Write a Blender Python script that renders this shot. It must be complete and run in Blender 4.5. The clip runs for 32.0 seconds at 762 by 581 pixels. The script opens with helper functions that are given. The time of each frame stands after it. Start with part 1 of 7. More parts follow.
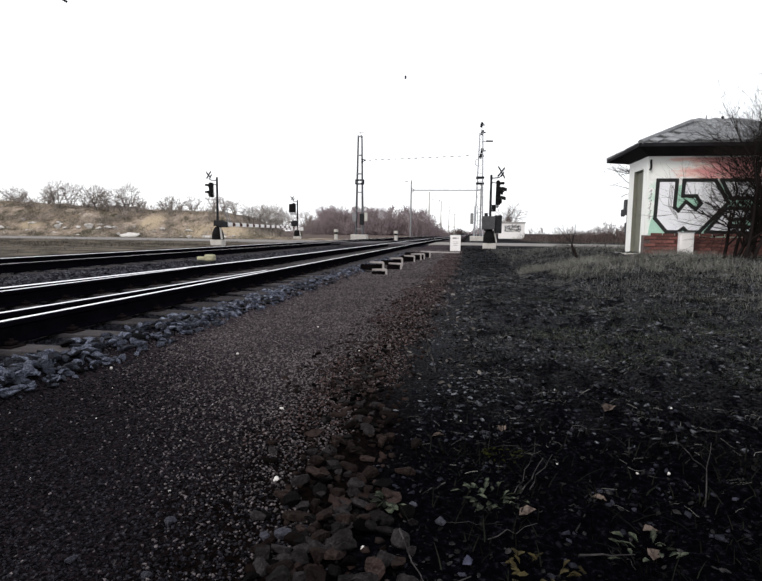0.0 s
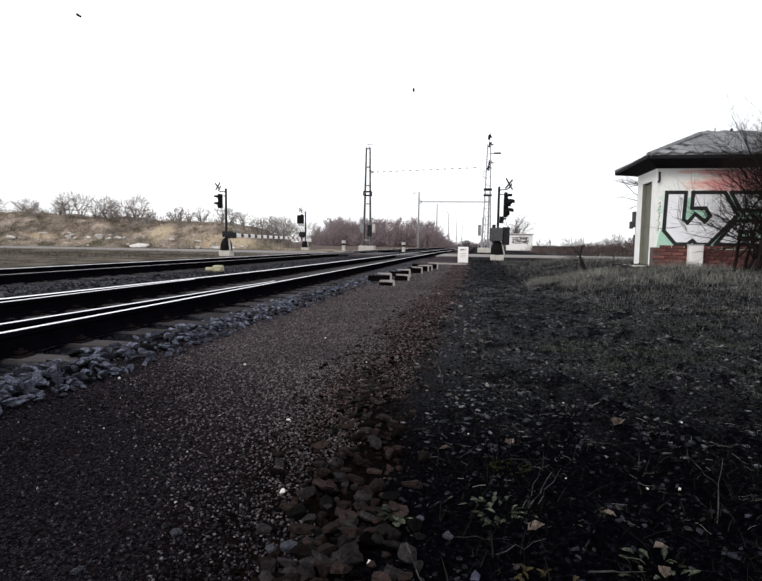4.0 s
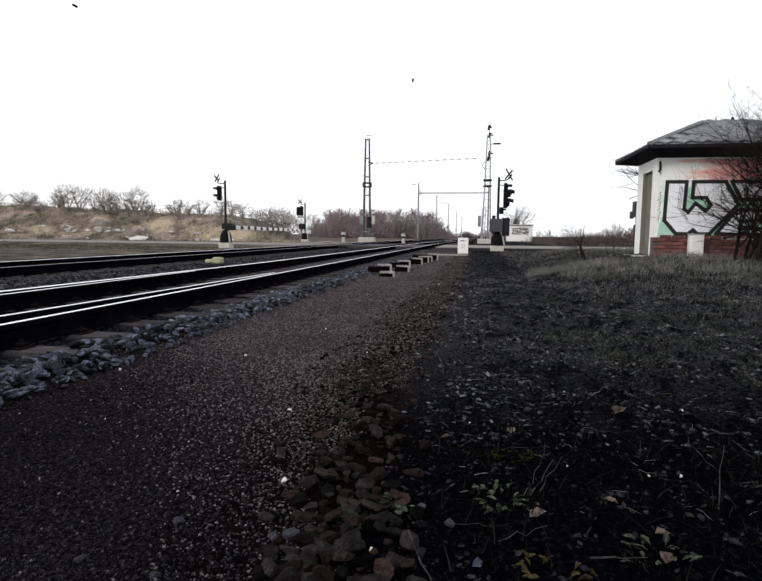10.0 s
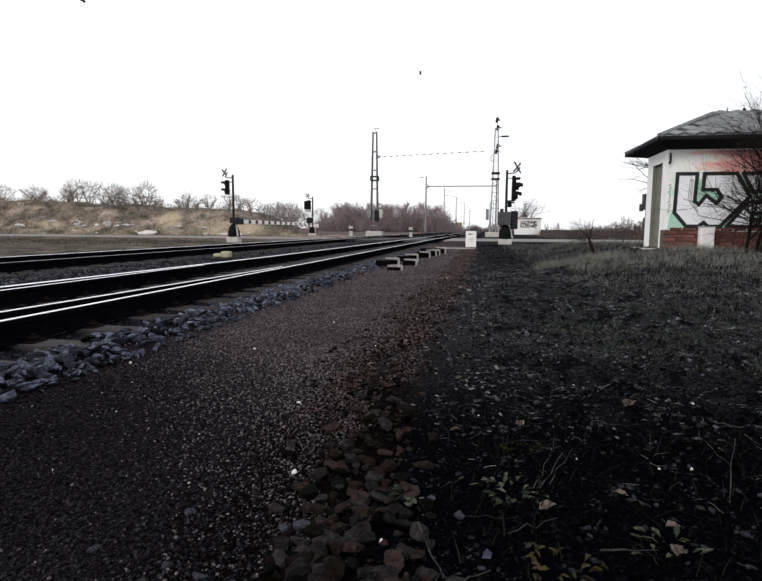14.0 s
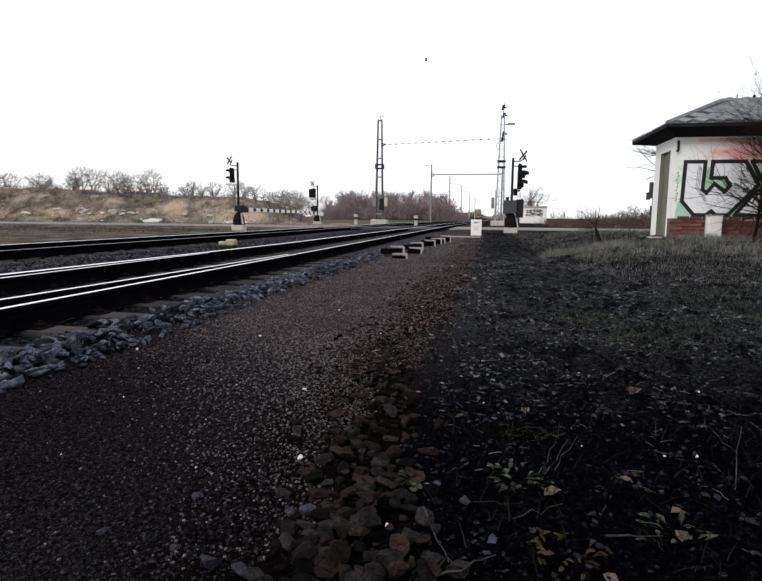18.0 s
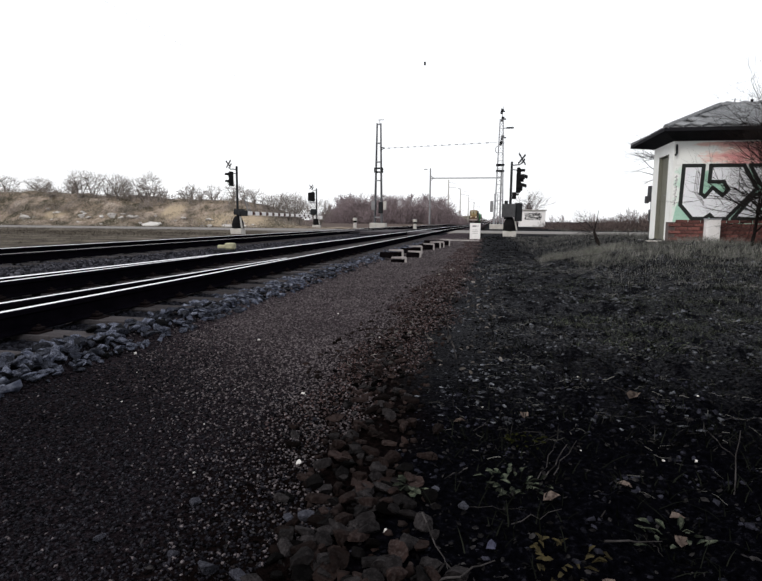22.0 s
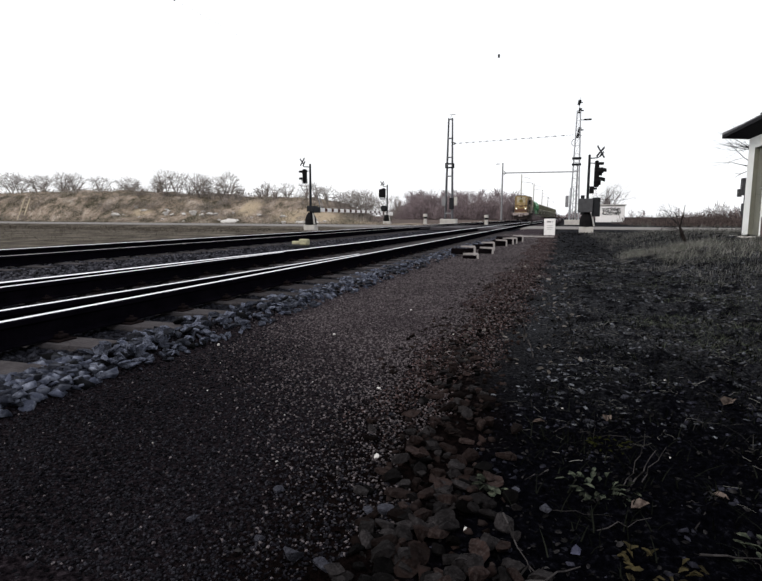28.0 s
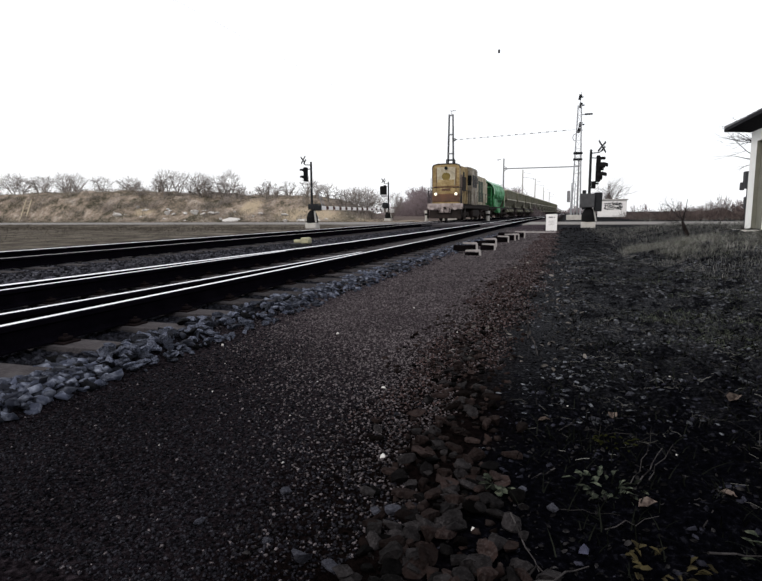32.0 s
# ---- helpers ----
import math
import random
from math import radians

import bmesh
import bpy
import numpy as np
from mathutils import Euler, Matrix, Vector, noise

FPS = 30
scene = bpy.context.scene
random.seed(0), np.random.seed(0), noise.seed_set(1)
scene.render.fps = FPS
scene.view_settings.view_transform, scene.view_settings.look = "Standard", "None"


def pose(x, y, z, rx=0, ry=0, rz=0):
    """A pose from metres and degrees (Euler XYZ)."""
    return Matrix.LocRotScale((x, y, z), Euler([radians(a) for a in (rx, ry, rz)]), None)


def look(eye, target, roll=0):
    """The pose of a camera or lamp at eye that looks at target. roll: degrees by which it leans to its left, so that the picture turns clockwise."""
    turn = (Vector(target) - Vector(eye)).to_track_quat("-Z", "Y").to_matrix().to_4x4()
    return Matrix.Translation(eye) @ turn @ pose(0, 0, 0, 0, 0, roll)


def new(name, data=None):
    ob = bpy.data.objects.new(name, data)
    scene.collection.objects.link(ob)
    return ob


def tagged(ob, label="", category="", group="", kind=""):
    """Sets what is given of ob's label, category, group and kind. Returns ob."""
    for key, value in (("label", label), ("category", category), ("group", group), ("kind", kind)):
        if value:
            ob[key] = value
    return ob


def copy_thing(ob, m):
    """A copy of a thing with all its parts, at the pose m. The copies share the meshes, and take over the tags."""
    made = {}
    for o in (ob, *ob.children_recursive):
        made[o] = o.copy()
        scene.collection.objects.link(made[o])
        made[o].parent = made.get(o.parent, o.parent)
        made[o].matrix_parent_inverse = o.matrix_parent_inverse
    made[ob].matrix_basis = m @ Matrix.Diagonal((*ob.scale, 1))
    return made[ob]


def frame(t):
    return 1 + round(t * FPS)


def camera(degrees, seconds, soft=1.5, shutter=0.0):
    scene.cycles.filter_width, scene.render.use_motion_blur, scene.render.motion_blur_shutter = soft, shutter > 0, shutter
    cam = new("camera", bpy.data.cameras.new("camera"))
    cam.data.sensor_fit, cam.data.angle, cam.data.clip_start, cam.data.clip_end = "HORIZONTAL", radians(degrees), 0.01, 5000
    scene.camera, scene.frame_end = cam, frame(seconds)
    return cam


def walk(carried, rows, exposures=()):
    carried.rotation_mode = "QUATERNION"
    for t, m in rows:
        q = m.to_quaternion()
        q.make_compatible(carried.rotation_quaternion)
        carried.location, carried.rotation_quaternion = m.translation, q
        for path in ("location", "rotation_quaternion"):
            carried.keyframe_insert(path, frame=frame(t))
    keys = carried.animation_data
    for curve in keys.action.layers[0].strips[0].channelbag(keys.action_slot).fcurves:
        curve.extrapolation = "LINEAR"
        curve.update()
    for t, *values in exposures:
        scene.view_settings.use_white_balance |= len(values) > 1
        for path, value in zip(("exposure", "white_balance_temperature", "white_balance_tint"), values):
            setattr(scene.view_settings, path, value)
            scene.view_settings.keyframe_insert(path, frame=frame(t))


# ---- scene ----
cam = camera(67.8, 32.0, soft=1.6)
PATH = [
    (0, (3.924, -0.032, 0.919), (3.617, 1.934, 0.714), 0.7),
    (0.5, (3.924, -0.025, 0.918), (3.624, 1.942, 0.722), 0.7),
    (1, (3.922, -0.029, 0.918), (3.62, 1.938, 0.718), 0.9),
    (1.5, (3.924, -0.029, 0.918), (3.611, 1.934, 0.702), 1.3),
    (2, (3.921, -0.026, 0.916), (3.6, 1.936, 0.696), 1.1),
    (2.5, (3.922, -0.03, 0.92), (3.6, 1.935, 0.731), 0.9),
    (3, (3.926, -0.028, 0.921), (3.596, 1.936, 0.738), 0.8),
    (3.5, (3.924, -0.032, 0.922), (3.59, 1.933, 0.751), 0.8),
    (5.5, (3.922, -0.027, 0.912), (3.588, 1.938, 0.749), 1.2),
    (6, (3.924, -0.028, 0.912), (3.582, 1.935, 0.744), 1.1),
    (6.5, (3.922, -0.028, 0.911), (3.585, 1.936, 0.743), 1.0),
    (7, (3.924, -0.026, 0.909), (3.582, 1.936, 0.729), 0.8),
    (7.5, (3.923, -0.028, 0.909), (3.586, 1.935, 0.726), 0.8),
    (8, (3.923, -0.025, 0.909), (3.596, 1.94, 0.729), 0.8),
    (8.5, (3.924, -0.027, 0.906), (3.591, 1.936, 0.715), 0.6),
    (9, (3.922, -0.023, 0.906), (3.597, 1.94, 0.709), 0.6),
    (9.5, (3.919, -0.025, 0.907), (3.59, 1.938, 0.708), 0.6),
    (10, (3.919, -0.025, 0.908), (3.586, 1.938, 0.713), 0.6),
    (10.5, (3.918, -0.023, 0.909), (3.584, 1.94, 0.724), 0.8),
    (11, (3.92, -0.027, 0.909), (3.578, 1.936, 0.732), 0.6),
    (11.5, (3.919, -0.029, 0.906), (3.579, 1.932, 0.709), 0.3),
    (12, (3.918, -0.024, 0.905), (3.563, 1.934, 0.696), 0.4),
    (12.5, (3.913, -0.025, 0.905), (3.561, 1.932, 0.698), 0.9),
    (13, (3.917, -0.022, 0.902), (3.554, 1.932, 0.678), 0.5),
    (13.5, (3.912, -0.023, 0.905), (3.555, 1.932, 0.688), 0.5),
    (14, (3.914, -0.026, 0.905), (3.555, 1.93, 0.688), 0.4),
    (14.5, (3.914, -0.027, 0.903), (3.558, 1.929, 0.685), 0.5),
    (16.5, (3.911, -0.025, 0.899), (3.539, 1.925, 0.653), 0.8),
    (17, (3.911, -0.023, 0.898), (3.537, 1.927, 0.649), 0.6),
    (17.5, (3.91, -0.023, 0.897), (3.534, 1.925, 0.643), 0.5),
    (18, (3.909, -0.025, 0.897), (3.535, 1.923, 0.64), 0.5),
    (18.5, (3.907, -0.026, 0.901), (3.52, 1.92, 0.648), 0.4),
    (19, (3.909, -0.027, 0.899), (3.521, 1.919, 0.646), 0.2),
    (19.5, (3.908, -0.026, 0.898), (3.524, 1.922, 0.655), 0.4),
    (20, (3.909, -0.022, 0.898), (3.535, 1.926, 0.646), 0.5),
    (20.5, (3.907, -0.023, 0.896), (3.536, 1.925, 0.635), 0.7),
    (21, (3.907, -0.024, 0.895), (3.536, 1.924, 0.635), 0.6),
    (21.5, (3.91, -0.025, 0.9), (3.542, 1.925, 0.646), 0.6),
    (22, (3.91, -0.023, 0.901), (3.539, 1.927, 0.656), 0.5),
    (22.5, (3.912, -0.024, 0.901), (3.538, 1.925, 0.66), 0.2),
    (23, (3.911, -0.023, 0.9), (3.538, 1.925, 0.646), 0.5),
    (23.5, (3.912, -0.026, 0.902), (3.548, 1.925, 0.651), 0.5),
    (24, (3.909, -0.025, 0.899), (3.538, 1.925, 0.648), 0.6),
    (24.5, (3.908, -0.025, 0.901), (3.523, 1.921, 0.643), 0.6),
    (25, (3.908, -0.026, 0.902), (3.516, 1.919, 0.65), 0.5),
    (25.5, (3.907, -0.025, 0.9), (3.505, 1.917, 0.639), 0.4),
    (26, (3.903, -0.027, 0.905), (3.48, 1.912, 0.652), 0.6),
    (26.5, (3.878, -0.03, 0.902), (3.317, 1.875, 0.667), 0.2),
    (28.5, (3.871, -0.032, 0.9), (3.264, 1.855, 0.632), 0.2),
    (29, (3.868, -0.032, 0.897), (3.265, 1.855, 0.622), 0.1),
    (29.5, (3.868, -0.033, 0.899), (3.262, 1.851, 0.61), 0.0),
    (30, (3.869, -0.032, 0.904), (3.262, 1.852, 0.619), -0.2),
    (30.5, (3.867, -0.034, 0.904), (3.265, 1.853, 0.626), -0.2),
    (31, (3.868, -0.035, 0.906), (3.27, 1.855, 0.638), -0.2),
    (31.5, (3.868, -0.029, 0.909), (3.256, 1.857, 0.642), -0.6),
    (32, (3.864, -0.031, 0.912), (3.251, 1.854, 0.642), -0.4),
]
walk(cam, [(t, look(eye, target, roll)) for t, eye, target, roll in PATH],
     exposures=[(0.0, 0.22, 6350, 10), (3.5, 0.22, 6350, 10), (5.5, 0.03, 6350, 10), (14.5, 0.0, 6350, 10), (16.5, 0.0, 6350, 10), (32.0, 0.0, 6350, 10)])

# ---------------- light ----------------
world = bpy.data.worlds.new("overcast_world")
scene.world = world
world.use_nodes = True
wn = world.node_tree
for nd in list(wn.nodes):
    wn.nodes.remove(nd)
w_out = wn.nodes.new("ShaderNodeOutputWorld")
w_bg = wn.nodes.new("ShaderNodeBackground")
w_sky = wn.nodes.new("ShaderNodeTexSky")
w_sky.sky_type = "NISHITA"
w_sky.sun_disc = False
w_sky.sun_elevation = radians(34)
w_sky.sun_rotation = radians(215)
w_sky.air_density, w_sky.dust_density, w_sky.ozone_density = 1.0, 4.0, 1.0
w_tc = wn.nodes.new("ShaderNodeTexCoord")
w_noise = wn.nodes.new("ShaderNodeTexNoise")
w_noise.inputs["Scale"].default_value = 2.2
w_noise.inputs["Detail"].default_value = 5
w_ramp = wn.nodes.new("ShaderNodeValToRGB")
w_ramp.color_ramp.elements[0].position, w_ramp.color_ramp.elements[0].color = 0.30, (1.27, 1.27, 1.28, 1)
w_ramp.color_ramp.elements[1].position, w_ramp.color_ramp.elements[1].color = 0.62, (1.37, 1.36, 1.355, 1)
w_dim = wn.nodes.new("ShaderNodeVectorMath")
w_dim.operation = "SCALE"
w_dim.inputs["Scale"].default_value = 0.10
w_mix = wn.nodes.new("ShaderNodeMix")
w_mix.data_type = "RGBA"
w_mix.inputs["Factor"].default_value = 0.82
wn.links.new(w_tc.outputs["Generated"], w_noise.inputs["Vector"])
wn.links.new(w_noise.outputs["Fac"], w_ramp.inputs["Fac"])
wn.links.new(w_sky.outputs["Color"], w_dim.inputs[0])
wn.links.new(w_dim.outputs["Vector"], w_mix.inputs["A"])
wn.links.new(w_ramp.outputs["Color"], w_mix.inputs["B"])
wn.links.new(w_mix.outputs["Result"], w_bg.inputs["Color"])
w_bg.inputs["Strength"].default_value = 1.0
wn.links.new(w_bg.outputs["Background"], w_out.inputs["Surface"])

sun_data = bpy.data.lights.new("sun", "SUN")
sun_data.energy, sun_data.angle, sun_data.color = 1.45, radians(16), (1.0, 0.95, 0.88)
sun = new("sun", sun_data)
sun.matrix_world = look((-57, -82, 68), (0, 0, 0))


# ---------------- materials ----------------
def node(nt, kind, **values):
    nd = nt.nodes.new(kind)
    for key, value in values.items():
        nd.inputs[key].default_value = value
    return nd


def mat(name, c1, c2=None, rough=0.8, scale=6.0, metal=0.0, bump=0.0, c3=None, fine=60.0, vary=0.0, spec=0.4, emit=None):
    """A worn surface: two colours in blotches, a third in fine specks, a relief, and a shift of value from object to object."""
    m = bpy.data.materials.new(name)
    m.use_nodes = True
    nt = m.node_tree
    b = nt.nodes["Principled BSDF"]
    b.inputs["Roughness"].default_value, b.inputs["Metallic"].default_value = rough, metal
    b.inputs["Specular IOR Level"].default_value = spec
    c2 = c2 or tuple(v * 0.72 for v in c1)
    c3 = c3 or tuple(v * 0.85 for v in c1)
    geo = nt.nodes.new("ShaderNodeTexCoord")
    n1 = node(nt, "ShaderNodeTexNoise", Scale=scale, Detail=6.0, Roughness=0.62)
    n2 = node(nt, "ShaderNodeTexNoise", Scale=fine, Detail=3.0, Roughness=0.6)
    r1, r2 = nt.nodes.new("ShaderNodeValToRGB"), nt.nodes.new("ShaderNodeValToRGB")
    r1.color_ramp.elements[0].position, r1.color_ramp.elements[1].position = 0.36, 0.66
    r1.color_ramp.elements[0].color, r1.color_ramp.elements[1].color = (*c2, 1), (*c1, 1)
    r2.color_ramp.elements[0].position, r2.color_ramp.elements[1].position = 0.46, 0.70
    mx = nt.nodes.new("ShaderNodeMix")
    mx.data_type = "RGBA"
    mx.inputs["B"].default_value = (*c3, 1)
    for n in (n1, n2):
        nt.links.new(geo.outputs["Object"], n.inputs["Vector"])
    nt.links.new(n1.outputs["Fac"], r1.inputs["Fac"])
    nt.links.new(n2.outputs["Fac"], r2.inputs["Fac"])
    nt.links.new(r2.outputs["Color"], mx.inputs["Factor"])
    nt.links.new(r1.outputs["Color"], mx.inputs["A"])
    out = mx.outputs["Result"]
    if vary:
        info = nt.nodes.new("ShaderNodeObjectInfo")
        isl = nt.nodes.new("ShaderNodeNewGeometry")
        add = nt.nodes.new("ShaderNodeMath")
        add.operation = "ADD"
        frac = nt.nodes.new("ShaderNodeMath")
        frac.operation = "FRACT"
        rng = node(nt, "ShaderNodeMapRange")
        rng.inputs["To Min"].default_value, rng.inputs["To Max"].default_value = 1 - vary, 1 + vary
        hsv = nt.nodes.new("ShaderNodeHueSaturation")
        nt.links.new(info.outputs["Random"], add.inputs[0])
        nt.links.new(isl.outputs["Random Per Island"], add.inputs[1])
        nt.links.new(add.outputs[0], frac.inputs[0])
        nt.links.new(frac.outputs[0], rng.inputs["Value"])
        nt.links.new(rng.outputs["Result"], hsv.inputs["Value"])
        nt.links.new(out, hsv.inputs["Color"])
        out = hsv.outputs["Color"]
    nt.links.new(out, b.inputs["Base Color"])
    if bump:
        bp = node(nt, "ShaderNodeBump", Strength=min(1.0, bump), Distance=0.01)
        nt.links.new(n2.outputs["Fac"], bp.inputs["Height"])
        nt.links.new(bp.outputs["Normal"], b.inputs["Normal"])
    if emit:
        b.inputs["Emission Color"].default_value = (*emit[:3], 1)
        b.inputs["Emission Strength"].default_value = emit[3]
    return m


